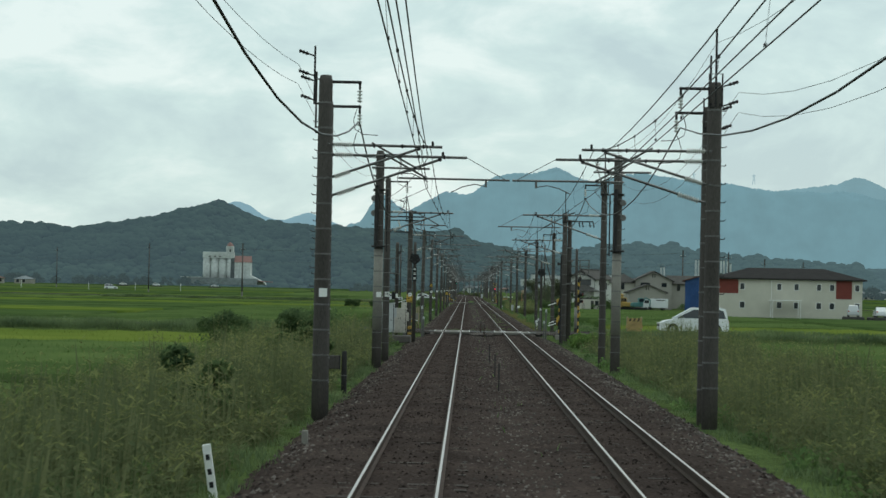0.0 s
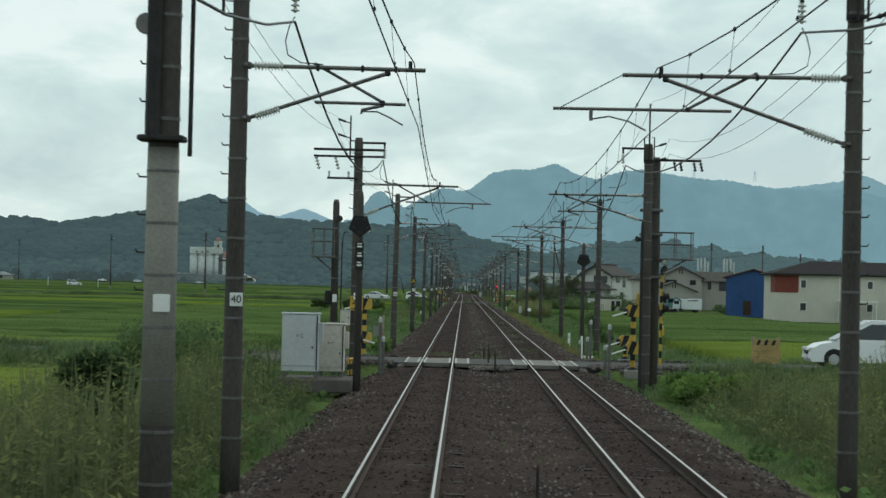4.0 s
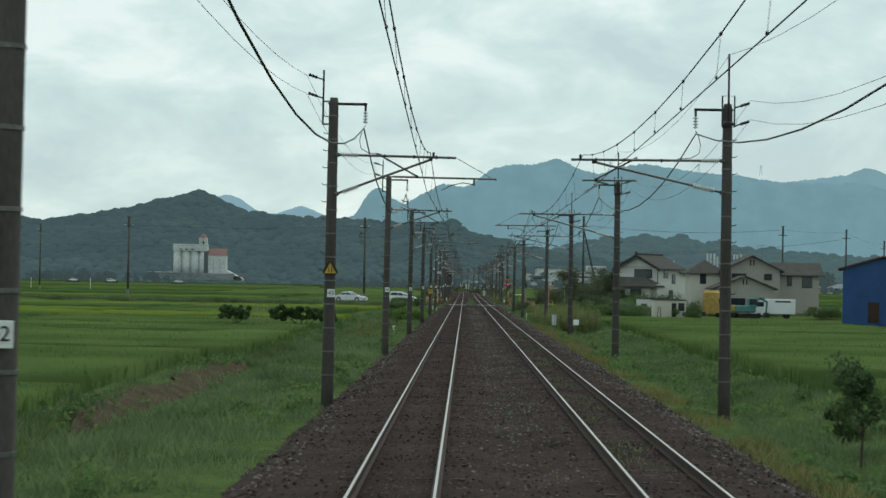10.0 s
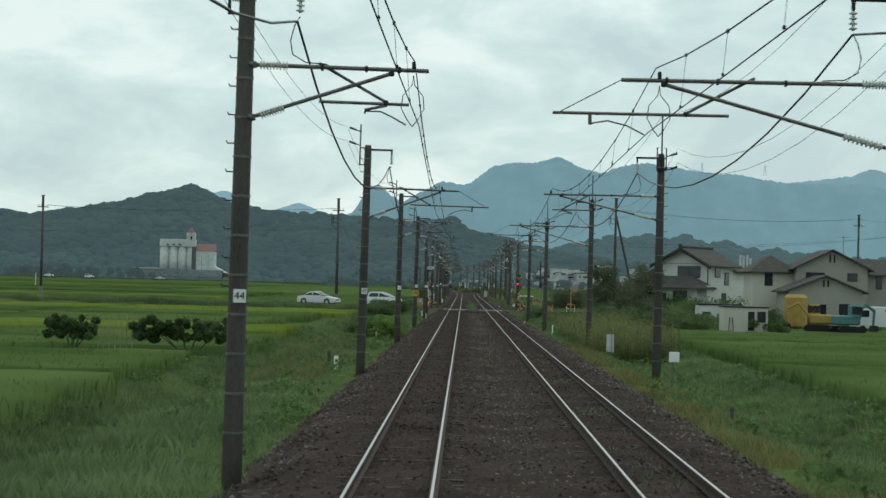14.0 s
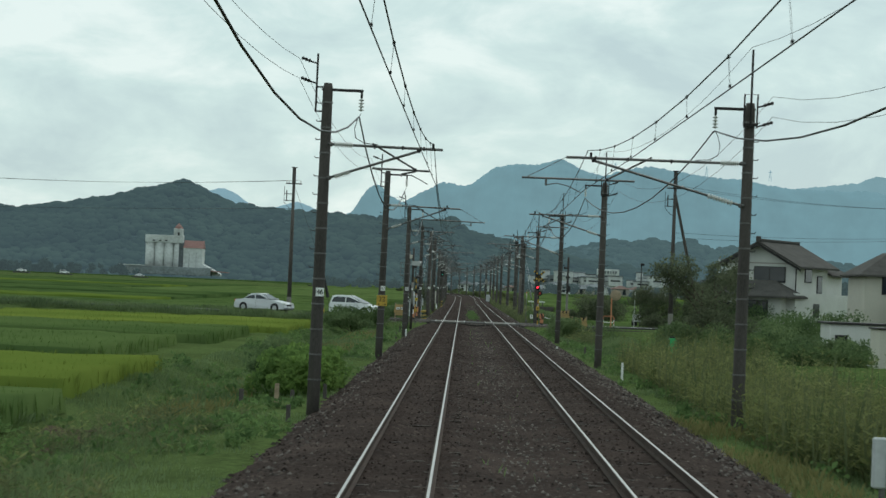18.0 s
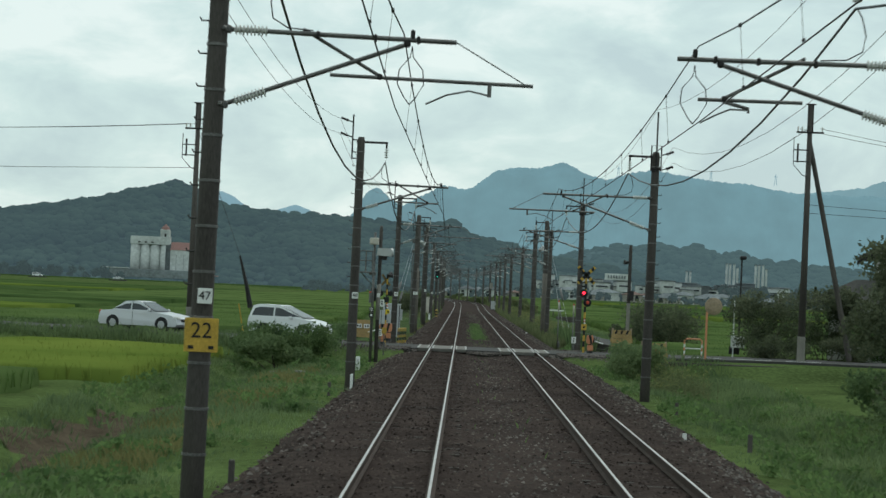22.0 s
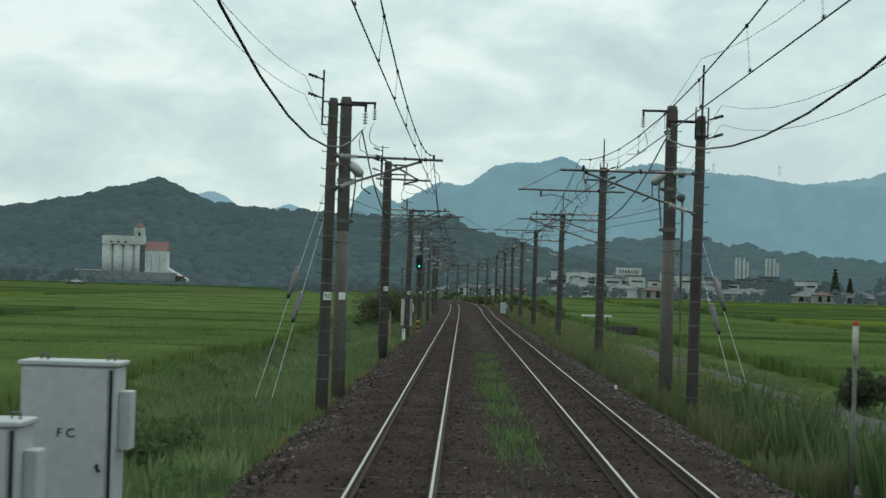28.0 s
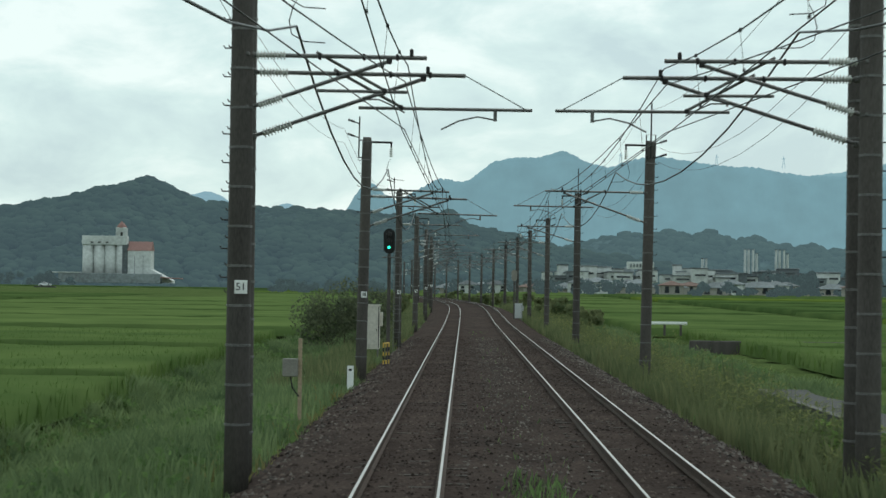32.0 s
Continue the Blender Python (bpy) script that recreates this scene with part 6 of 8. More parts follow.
bx = thing("junction_box", "small pale metal junction box on two stakes", "box", (-3.63, 148.8, 0.0))
part("box", Geo().box((0, 0, 0.77), (0.36, 0.22, 0.42), bev=0.02), M_CONC_LIGHT, bx)
part("stake", Geo().box((0.22, 0.05, 0.5), (0.09, 0.09, 1.9), bev=0.01), M_WOOD, bx)
part("conduit", Geo().tube([(0, 0, 0.58), (0.05, 0, 0.3), (0.2, 0, 0.1)], 0.02, 6), M_BLACK, bx)
copy_thing(bx, pose(-4.05, 543.4, 0.05))
bx3 = thing("junction_box", "rusty dark grey junction box strapped to a short post", "box", (-3.75, 64.5, -0.1))
part("box", Geo().box((-0.3, 0, 0.5), (0.36, 0.22, 0.42), bev=0.02), M_CONC_POLE, bx3)
part("box_edge", Geo().box((-0.14, -0.12, 0.5), (0.04, 0.02, 0.44), bev=0.005), M_DARK_STEEL, bx3)
part("post", Geo().lathe((0, 0, -0.6), (0, 0, 0.85), [(0, 0.09), (0.95, 0.085), (1, 0.07)], 10), M_DARK_STEEL, bx3)
part("strap", Geo().lathe((0, 0, 0.08), (0, 0, 0.11), [(0, 0.098), (1, 0.098)], 10), M_STEEL, bx3)
slab_post((-3.55, 560.0, -0.2), 0.2, 0.45, M_WHITE, "white stake with a black number mark", 1)
for x, y, w, h, mt, lab, b in ((6.1, 179.6, 0.14, 0.65, M_WHITE, "white concrete stake with a black mark", 1), (-4.72, 290.7, 0.17, 0.38, M_WHITE, "white stake numbered four", 0), (-4.1, 420.8, 0.17, 0.38, M_WHITE, "white stake with a black mark", 2), (6.0, 352.0, 0.08, 0.6, M_WHITE, "thin white stake beside the weeds", 0), (5.04, 384.0, 0.09, 0.25, M_WHITE, "thin white stake on the grass", 0), (-3.4, 403.0, 0.09, 0.4, M_WHITE, "thin white stake beside a pole", 0), (4.95, 498.3, 0.1, 0.3, M_WHITE, "small white peg on the ballast edge", 0)):
    sp_ = slab_post((x, y, float(ground_z(x, y))), w, h + 0.15, mt, lab, 0 if y in (290.7, 420.8) else b)
    if y in (290.7, 420.8):
        lettering("4" if y < 350 else "6", 0.17, (0, -0.045, h - 0.02), sp_, M_BLACK)
for x, y in ((-4.98, 290.5), (-4.3, 420.6), (-4.4, 330), (-4.0, 324), (-3.8, 334), (-3.7, 372), (6.6, 232), (6.9, 246), (7.2, 268), (6.3, 398), (6.5, 384), (-3.9, 400)):
    slab_post((x, y, float(ground_z(x, y))), 0.1, 0.4, M_CONC_POLE, "short dark concrete boundary stake in the grass", d=0.1)
wb = thing("notice_box", "white metal box on a thin post by the bank", "box", (6.95, 281.5, -0.6))
part("post", Geo().tube([(0, 0, -0.3), (0, 0, 1.0)], 0.03, 8), M_STEEL, wb)
part("box", Geo().box((0.05, -0.05, 1.1), (0.34, 0.12, 0.34), bev=0.015), M_WHITE, wb)
gp = thing("equipment_box", "narrow grey metal box on a pipe leg on the bank", "box", (6.76, 308.0, -0.65))
part("leg", Geo().lathe((0, 0, -0.4), (0, 0, 0.7), [(0, 0.05), (1, 0.05)], 10), M_STEEL, gp)
part("foot_slab", Geo().box((-0.05, 0, -0.05), (0.5, 0.3, 0.16), bev=0.02), M_CONC_LIGHT, gp)
part("case", Geo().box((0, 0, 0.85), (0.33, 0.2, 0.8), bev=0.025), M_BOX_GREY, gp)
part("edge_rail", Geo().box((0.05, -0.11, 0.85), (0.03, 0.02, 0.76), bev=0.005), M_STEEL, gp)

# second crossing: equipment poles, camera, boards
for x, y, top, pale in ((-3.8, 430.7, 5.5, True), (-4.05, 430.5, 5.2, False)):
    th = thing("equipment_pole", "dark concrete pole with crossing equipment", "pole", (x, y, 0))
    part("shaft", Geo().lathe((0, 0, -0.8), (0, 0, top), [(0, 0.09), (0.98, 0.075), (1, 0.06)] if pale else [(0, 0.065), (1, 0.055)], 12), M_CONC_POLE if pale else M_STEEL, th, "", True)
    if pale:
        part("lamp_box", Geo().box((-0.22, -0.05, 2.42), (0.24, 0.28, 0.6), bev=0.03), M_BLACK, th)
        part("pale_section", Geo().lathe((0, 0, 1.3), (0, 0, 2.9), [(0, 0.094), (1, 0.09)], 12), M_CONC_LIGHT, th, "pale stretch of the pole", True)
        part("white_tag", Geo().box((0, -0.12, 2.4), (0.14, 0.02, 0.18), bev=0.005), M_WHITE, th)
    else:
        part("control_box", Geo().box((-0.02, -0.12, 4.8), (0.4, 0.3, 0.3), bev=0.03), M_BOX_BEIGE, th)
        part("sign_tile", Geo().box((-0.02, -0.13, 1.75), (0.2, 0.02, 0.2), bev=0.005), M_BLACK, th)
        part("sign_tile", Geo().box((-0.02, -0.13, 1.5), (0.2, 0.02, 0.2), bev=0.005), M_BLACK, th)
        lettering("\u6c34", 0.2, (-0.02, -0.145, 1.75), th, M_WHITE)
        part("mark_ring", Geo().box((-0.02, -0.145, 1.5), (0.1, 0.01, 0.1)), M_WHITE, th)
        part("tube_lamp", Geo().lathe((-0.1, -0.1, 2.05), (-0.1, -0.1, 2.5), [(0, 0.06), (1, 0.06)], 12), M_STEEL, th)
        part("lamp_cap", Geo().lathe((-0.1, -0.1, 2.5), (-0.1, -0.1, 2.56), [(0, 0.065), (1, 0.04)], 12), M_RED, th, "small red lamp cap")
yp = tag_plate((-3.5, 431.3, 0.82), 0.22, 0.27, M_YELLOW, "", M_BLACK, label="small yellow notice plate on a short post", bars=2)
part("post", Geo().tube([(0, 0.03, 0), (0, 0.03, -1.1)], 0.025, 6), M_STEEL, yp)
dt = thing("obstacle_sensor", "grey rounded obstacle sensor head on a crossing pole", "sensor", (-3.6, 430.4, 4.3))
part("housing", Geo().prism([(-0.34, -0.12), (0.3, -0.16), (0.36, 0.02), (0.3, 0.2), (-0.3, 0.2)], -0.18, 0.18), M_SILVER, dt)
part("under_bracket", Geo().box((0, 0, -0.22), (0.25, 0.2, 0.2), bev=0.03), M_DARK_STEEL, dt)
part("back_cap", Geo().lathe((0.3, 0, 0.03), (0.4, 0, 0.03), [(0, 0.19), (1, 0.15)], 14), M_SILVER, dt)
for x, y, z, lab in ((-3.82, 435.5, 2.02, 1), (-3.83, 435.0, 0.65, 1), (5.49, 440.0, 0.59, 1)):
    th = tag_plate((x, y, z), 0.22, 0.32, M_WHITE, "", M_BLACK, label="small white sign with black marks by the crossing")
    for k in (-0.08, 0, 0.08):
        part("bar", Geo().box((0, -0.014, k), (0.08, 0.008, 0.045)), M_BLACK, th)
    part("post", Geo().tube([(0, 0.02, 0), (0, 0.02, -z - 0.2)], 0.02, 6), M_STEEL, th)
for x, y, rz, w in ((-4.95, 441.6, 0, 0.8), (8.2, 444.8, 0, 0.95), (9.0, 435.2, 0, 1.1), (10.8, 134.2, 0, 0.9)):
    z0 = -0.4 if y == 435.2 else 0.0
    th = thing("crossing_board", "weathered yellow board fence panel with dark stripes on posts", "fence", (x, y, z0), rz)
    for s in (-1, 1):
        part("post", Geo().box((s * w / 2, 0, 0.4), (0.1, 0.1, 1.6), bev=0.01), M_WOOD, th)
    for k, z in enumerate((1.0, 0.78, 0.56, 0.34)):
        part("board", Geo().box((0, -0.06, z), (w + 0.1 + 0.09 * ((k * 7) % 3 - 1), 0.035, 0.21), ry=(k % 2) * 1.5 - 0.7, bev=0.006), M_BOARD, th)
    if y == 441.6:
        for k in (-1, 1):
            pl_ = part("name_plate", Geo().box((k * w * 0.24, -0.09, 0.8), (w * 0.36, 0.015, 0.2), bev=0.004), M_WHITE, th, "white plate with dark marks")
            part("mark_bar", Geo().box((k * w * 0.24 - 0.06, -0.1, 0.8), (0.07, 0.006, 0.11)), M_BLACK, pl_)
            part("mark_bar", Geo().box((k * w * 0.24 + 0.06, -0.1, 0.8), (0.07, 0.006, 0.11)), M_BLACK, pl_)
    for k in range(0 if y == 441.6 else 3):
        part("stripe", Geo().box((-w * 0.3 + k * w * 0.3, -0.082, 1.0), (0.1, 0.01, 0.2), ry=25), M_BLACK, th)
p2 = plain_post((8.5, 445.0, 0), 5.5, 0.09, M_CONC_POLE, "dark equipment pole with a pale base and loudspeaker", name="equipment_pole")
part("horn", Geo().lathe((-0.3, -0.1, 4.6), (-0.05, 0, 4.6), [(0, 0.13), (0.2, 0.1), (1, 0.05)], 12), M_DARK_STEEL, p2)
part("box", Geo().box((0.1, -0.12, 2.9), (0.26, 0.2, 0.5), bev=0.02), M_DARK_STEEL, p2)
part("pale_section", Geo().lathe((0, 0, 0.4), (0, 0, 2.5), [(0, 0.094), (1, 0.092)], 12), M_CONC_LIGHT, p2)
p3 = plain_post((5.72, 127.0, 0), 4.95, 0.06, M_DARK_STEEL, "slim dark post with a small horn by the crossing", name="equipment_post")
part("horn", Geo().lathe((-0.2, -0.1, 4.4), (0, 0, 4.4), [(0, 0.1), (0.2, 0.09), (1, 0.04)], 12), M_DARK_STEEL, p3)
for x, y, top in ((5.72, 462.3, 2.42), (6.2, 454.5, 2.28)):
    th = thing("pipe_post", "thin grey pipe post with a cream top and a red cap", "post", (x, y, 0), group="pipe posts")
    part("shaft", Geo().lathe((0, 0, -0.9), (0, 0, top - 0.45), [(0, 0.034), (1, 0.03)], 10), M_STEEL, th, "", True)
    part("top_tube", Geo().lathe((0, 0, top - 0.5), (0, 0, top - 0.05), [(0, 0.046), (1, 0.044)], 12), M_WALL_CREAM, th, "cream plastic tube", True)
    part("cap", Geo().lathe((0, 0, top - 0.05), (0, 0, top + 0.03), [(0, 0.05), (0.6, 0.045), (1, 0.02)], 12), M_RED, th, "red cap")
    part("foot_box", Geo().box((0.07, -0.05, -0.2), (0.12, 0.14, 0.3), bev=0.015), M_STEEL, th)
    part("foot_cap", Geo().lathe((0.07, -0.05, -0.05), (0.07, -0.05, 0.05), [(0, 0.05), (1, 0.03)], 10), M_STEEL, th)
# back of the signal for the other track
bs = thing("railway_signal", "back of a pale oval railway signal head on a mast", "railway signal", (4.5, 683.0, float(rise(683))))
part("mast", Geo().lathe((0, 0, -0.7), (0, 0, 3.3), [(0, 0.08), (1, 0.07)], 10), M_CONC_POLE, bs)
part("head", Geo().prism([(0.26 * math.cos(a), 3.75 + 0.26 * math.sin(a) + (0.25 if math.sin(a) > 0 else -0.25)) for a in np.linspace(0, math.tau, 24, endpoint=False)], -0.1, 0.1), M_CONC_LIGHT, bs)
cabinet((4.95, 685.5, -0.35 + float(rise(685))), 0.75, 0.6, 1.5, M_BOX_GREY, "", 0.2)

# main line signal
sg_ = thing("railway_signal", "black oval railway signal head showing green on a mast", "railway signal", (-3.15, 581.2, 0))
part("mast", Geo().lathe((0, 0, -0.6), (0, 0, 4.1), [(0, 0.08), (1, 0.07)], 12), M_CONC_POLE, sg_)
hd = part("head", Geo().prism([(0.24 * math.cos(a), 4.62 + 0.24 * math.sin(a) + (0.28 if math.sin(a) > 0 else -0.28)) for a in np.linspace(0, math.tau, 24, endpoint=False)], -0.16, 0.0), M_BLACK, sg_)
for k, z in enumerate((4.9, 4.62, 4.36)):
    part("hood", Geo().lathe((0, -0.34, z), (0, -0.15, z), [(0, 0.09), (0.05, 0.1), (1, 0.11)], 12), M_BLACK, hd)
    part("lens", Geo().lathe((0, -0.345, z), (0, -0.3, z), [(0, 0.05), (1, 0.085)], 14), M_LAMP_GREEN if k == 2 else M_DARK_STEEL, hd, "lit green lens" if k == 2 else "unlit lens")
part("ladder", Geo().tube([(0.2, 0.1, 0), (0.2, 0.1, 4.2)], 0.015, 5).tube([(0.45, 0.1, 0), (0.45, 0.1, 4.2)], 0.015, 5), M_STEEL, sg_)
for k in range(12):
    part("rung", Geo().tube([(0.2, 0.1, 0.3 + 0.33 * k), (0.45, 0.1, 0.3 + 0.33 * k)], 0.01, 4), M_STEEL, sg_)
part("platform", Geo().box((0.1, 0.1, 3.95), (0.8, 0.5, 0.05), bev=0.01), M_STEEL, sg_)
hoop_fence((-3.1, 575.0, -0.15), 80, 3, 0.5)
# ---- shrubs and trees ----
def shrub(at, w, d, h, n, material, label, seed, size=0.08, name="shrub", lump=1.0):
    """A rounded uneven bush of leaves."""
    rs = np.random.RandomState(seed)
    m = max(6, int(w * d * 3 / lump ** 2))
    c = np.stack([rs.uniform(-w / 2, w / 2, m), rs.uniform(-d / 2, d / 2, m), rs.uniform(0.15, 0.8, m) * h], -1)
    r = rs.uniform(0.25, 0.5, m) * min(w, d, h * 1.3) * 0.8 * lump
    c[:, 2] = np.minimum(c[:, 2], h - r * 0.6)
    v, f = leaves(n, c, r, size, seed)
    v[:, 2] = np.maximum(v[:, 2], 0)
    th = thing(name, label, name.replace("_", " "), at)
    ob = raw("foliage", v, f, material, "", "", "")
    ob.parent = th
    g = Geo()
    for k in range(5):
        e = c[k]
        g.tube([(e[0] * 0.3, e[1] * 0.3, -0.2), (e[0] * 0.7, e[1] * 0.7, e[2] * 0.5), tuple(e)], 0.03, 5, 0.01)
    tagged(part("stem", g, M_BARK, th), kind="stuff")
    return th


def tree(at, h, w, n, material, label, seed, size=0.1, trunk=0.12, name="tree"):
    rs = np.random.RandomState(seed)
    th = thing(name, label, "tree", at)
    top = h * 0.72
    g = Geo().tube([(0, 0, -0.3), (rs.uniform(-0.1, 0.1), 0, top * 0.45), (rs.uniform(-0.2, 0.2), rs.uniform(-0.2, 0.2), top)], trunk, 8, trunk * 0.4)
    c = []
    for k in range(9):
        a, z = rs.uniform(0, math.tau), rs.uniform(0.35, 1.0) * top
        e = (math.cos(a) * w * rs.uniform(0.25, 0.45), math.sin(a) * w * rs.uniform(0.25, 0.45), z + h * rs.uniform(0.08, 0.28))
        g.tube([(0, 0, z * 0.8), (e[0] * 0.5, e[1] * 0.5, (z * 0.8 + e[2]) / 2 + 0.1), e], trunk * 0.4, 6, trunk * 0.12)
        c.append(e)
        for q in range(3):
            c.append((e[0] * rs.uniform(0.5, 1.25), e[1] * rs.uniform(0.5, 1.25), min(h * 0.93, e[2] + rs.uniform(-0.15, 0.2) * h)))
    part("trunk", g, M_BARK, th)
    c = np.array(c)
    v, f = leaves(n, c, rs.uniform(0.1, 0.21, len(c)) * w, size, seed)
    ob = raw("crown", v, f, material, "", "", "")
    ob.parent = th
    return th


shrub((-7.8, 431.5, -0.7), 4.0, 3.0, 1.6, 9000, M_LEAF, "dense dark green shrub beside the lane", 1)
shrub((-8.0, 428.0, -0.8), 3.0, 2.0, 1.3, 4000, M_GRASS, "low bright green bush on the bank", 2)
for bx_, bw_, sd_ in ((-16.4, 2.0, 3), (-11.5, 4.8, 103)):
    shrub((bx_, 300, -0.1), bw_, 1.3, 1.3, int(5200 * bw_), M_LEAF, "dense row of dark climbing bean plants beside a rice field", sd_, 0.075, "bean_row", 0.5)
stakes_ = thing("bean_stakes", "row of thin pale bean stakes in a vegetable plot", "stakes", (-14.6, 300.2, -0.2))
for k in range(7):
    part("stake", Geo().tube([(-0.75 + 0.24 * k, 0, -0.3), (-0.78 + 0.25 * k, 0, 1.25)], 0.02, 5), M_WOOD, stakes_)
shrub((-4.9, 338.5, -0.8), 2.0, 7.0, 1.45, 10000, M_VINE, "bright broad-leaved vine heaped over the bank", 4, 0.1, lump=0.8)
shrub((-5.6, 346.5, -0.8), 2.0, 5.0, 1.2, 5000, M_VINE, "low leafy vine trailing along the bank", 104, 0.1, lump=0.8)
shrub((-6.4, 352, -0.9), 2.6, 4.0, 1.1, 4000, M_LEAF, "dark low shrub on the bank", 5, 0.085)
shrub((-7.0, 172, -0.9), 2.6, 4.0, 1.1, 4000, M_LEAF, "dark low shrub in a ditch", 6, 0.085)
shrub((-4.7, 161, -0.6), 2.0, 6.0, 0.75, 6000, M_VINE, "creeping broad-leaved vine on the bank", 7, 0.085)
for x_, y_, w_, d_, sd_ in ((7.7, 497, 1.8, 7.0, 120), (7.9, 508, 1.9, 9.0, 121), (7.8, 521, 1.7, 8.0, 122), (7.7, 480, 1.5, 8.0, 123), (7.8, 536, 1.6, 9.0, 124)):
    shrub((x_, y_, -1.15), w_, d_, 1.25, 7000, M_VINE, "leafy green vine heaped over the foot of the bank", sd_, 0.09, lump=0.7)
shrub((-6.4, 470, -0.8), 2.4, 3.5, 1.2, 4000, M_LEAF, "round dark shrub on the bank", 8, 0.085)
shrub((-6.3, 604, -0.4), 3.8, 3.0, 3.7, 9000, M_CONIFER, "tall round dark evergreen shrub by the line", 9, 0.085)
tree((8.6, 196, -0.9), 2.2, 1.7, 1500, M_LEAF, "small thin leafy sapling in the field margin", 10, 0.075, 0.035, "sapling")
shrub((9.9, 204, -1.0), 1.0, 1.0, 0.9, 1000, M_LEAF, "small low shrub in the field margin", 11, 0.1)
for x_, y_, w_, h_, sd_ in ((-6.3, 80.0, 1.5, 2.7, 12), (-7.3, 82.5, 1.2, 2.9, 112), (-5.6, 77.5, 0.9, 2.2, 113), (-6.1, 46.0, 1.3, 2.5, 13), (-7.2, 102.0, 1.3, 2.9, 114)):
    shrub((x_, y_, -0.7), w_, w_, h_, int(2600 * w_), M_LEAF, "dark leafy sapling standing above tall weeds", sd_, 0.1)
shrub((-12.5, 108, -0.6), 2.0, 2.0, 2.2, 4000, M_LEAF, "dark leafy shrub at a field edge", 14, 0.085)
shrub((-8.9, 126, -0.6), 3.0, 6.0, 2.0, 8000, M_LEAF, "overgrown dark shrub behind the cabinets", 15, 0.085)
shrub((7.5, 122.5, -0.7), 2.2, 4.0, 1.0, 6000, M_VINE, "bright broad-leaved vine beside a pole", 16, 0.085)
shrub((7.5, 427.5, -0.9), 1.9, 4.0, 1.75, 7000, M_GRASS, "feathery pale green weed clump", 17, 0.085)
# garden of the farm house
for i, (x, y, w, h) in enumerate(((18, 402, 5, 2.0), (22, 408, 5, 2.2), (15, 388, 4, 1.5), (20, 384, 5, 1.4), (25, 392, 4, 1.8), (17, 372, 4, 1.3), (13, 392, 3, 1.7), (24, 378, 3, 1.0), (30, 398, 4, 1.2), (36, 402, 4, 1.0), (43, 400, 4, 1.3))):
    shrub((x, y, -0.5), w, 3.0, h, 5500, M_LEAF if i % 3 else M_GRASS, "mixed green shrubs in a farm garden", 30 + i, 0.085)
tree((18.2, 425.5, -0.4), 5.6, 4.4, 6500, M_CONIFER, "thin garden tree beside a farm house", 23, 0.1)
shrub((11.9, 492, -0.7), 1.4, 2.0, 1.5, 3000, M_CONIFER, "small dark round bush beside a side lane", 126, 0.08)
shrub((13.3, 478, -0.5), 3.8, 4.0, 3.1, 11000, M_CONIFER, "dense olive-brown bush beside the lane", 26, 0.09)
shrub((24.5, 420, -0.4), 6.0, 4.0, 2.4, 9000, M_LEAF, "rounded garden shrubs in front of a farm house", 24, 0.09)
tree((13.7, 393.5, -0.6), 5.3, 5.6, 6000, M_CONIFER, "broad dark fruit tree with an open top at the field edge", 21, 0.085)
shrub((14.4, 395.5, -0.6), 4.2, 3.0, 2.4, 7000, M_CONIFER, "dark undergrowth round a fruit tree", 52, 0.085)
shrub((13.6, 401.5, -0.6), 3.4, 3.0, 1.5, 5000, M_LEAF, "leafy green garden shrub at the field edge", 53, 0.085)
shrub((17.4, 441.3, -0.1), 6.4, 1.5, 1.35, 10000, M_CONIFER, "low clipped dark evergreen hedge beside the lane", 27, 0.06, "hedge")
shrub((15.6, 446.0, -0.1), 3.0, 2.6, 3.9, 11000, M_CONIFER, "tall clipped dark evergreen bush behind a hedge", 28, 0.07)
shrub((19.3, 447.5, -0.1), 2.6, 2.6, 4.4, 10000, M_CONIFER, "round clipped garden evergreen behind a hedge", 29, 0.07)
shrub((22.6, 445, -0.1), 4.0, 3.0, 2.6, 9000, M_LEAF, "mixed garden shrubs beside a farm house", 54, 0.08)
tree((46.0, 372, -0.4), 4.6, 5.0, 8000, M_CONIFER, "dense dark garden tree beside a parked truck", 25)


# ---- buildings ----
def opening(th, c, w, h, side="s", glass=None):
    """A window with frame and pane on the wall that faces the line's start (s) or the line (w)."""
    x, y, z = c
    sz = (w + 0.16, 0.1, h + 0.16) if side == "s" else (0.1, w + 0.16, h + 0.16)
    pz = (w, 0.12, h) if side == "s" else (0.12, w, h)
    fr = part("window", Geo().box(c, sz, bev=0.015), M_WHITE if glass is None else M_DARK_STEEL, th)
    part("pane", Geo().box(c, pz), M_GLASS, fr)
    part("mullion", Geo().box((x, y - 0.065 if side == "s" else y, z), (0.05, 0.02, h) if side == "s" else (0.02, 0.05, h)), M_DARK_STEEL, fr)


def gable(x0, x1, y0, y1, ze, zr, axis="y", over=0.5, t=0.16):
    """A pitched roof with eaves and thickness; its ridge runs along axis."""
    g = Geo()
    if axis == "y":
        m, s = (x0 + x1) / 2, (zr - ze) / ((x1 - x0) / 2)
        for sg in (-1, 1):
            xe = (x0 - over) if sg < 0 else (x1 + over)
            z_e = ze - s * over
            g.prism([(xe, z_e), (m, zr), (m, zr + t), (xe, z_e + t)], y0 - over, y1 + over)
    else:
        m, s = (y0 + y1) / 2, (zr - ze) / ((y1 - y0) / 2)
        for sg in (-1, 1):
            ye = (y0 - over) if sg < 0 else (y1 + over)
            z_e = ze - s * over
            g.prism([(ye, z_e), (m, zr), (m, zr + t), (ye, z_e + t)], x0 - over, x1 + over, "x")
    return g


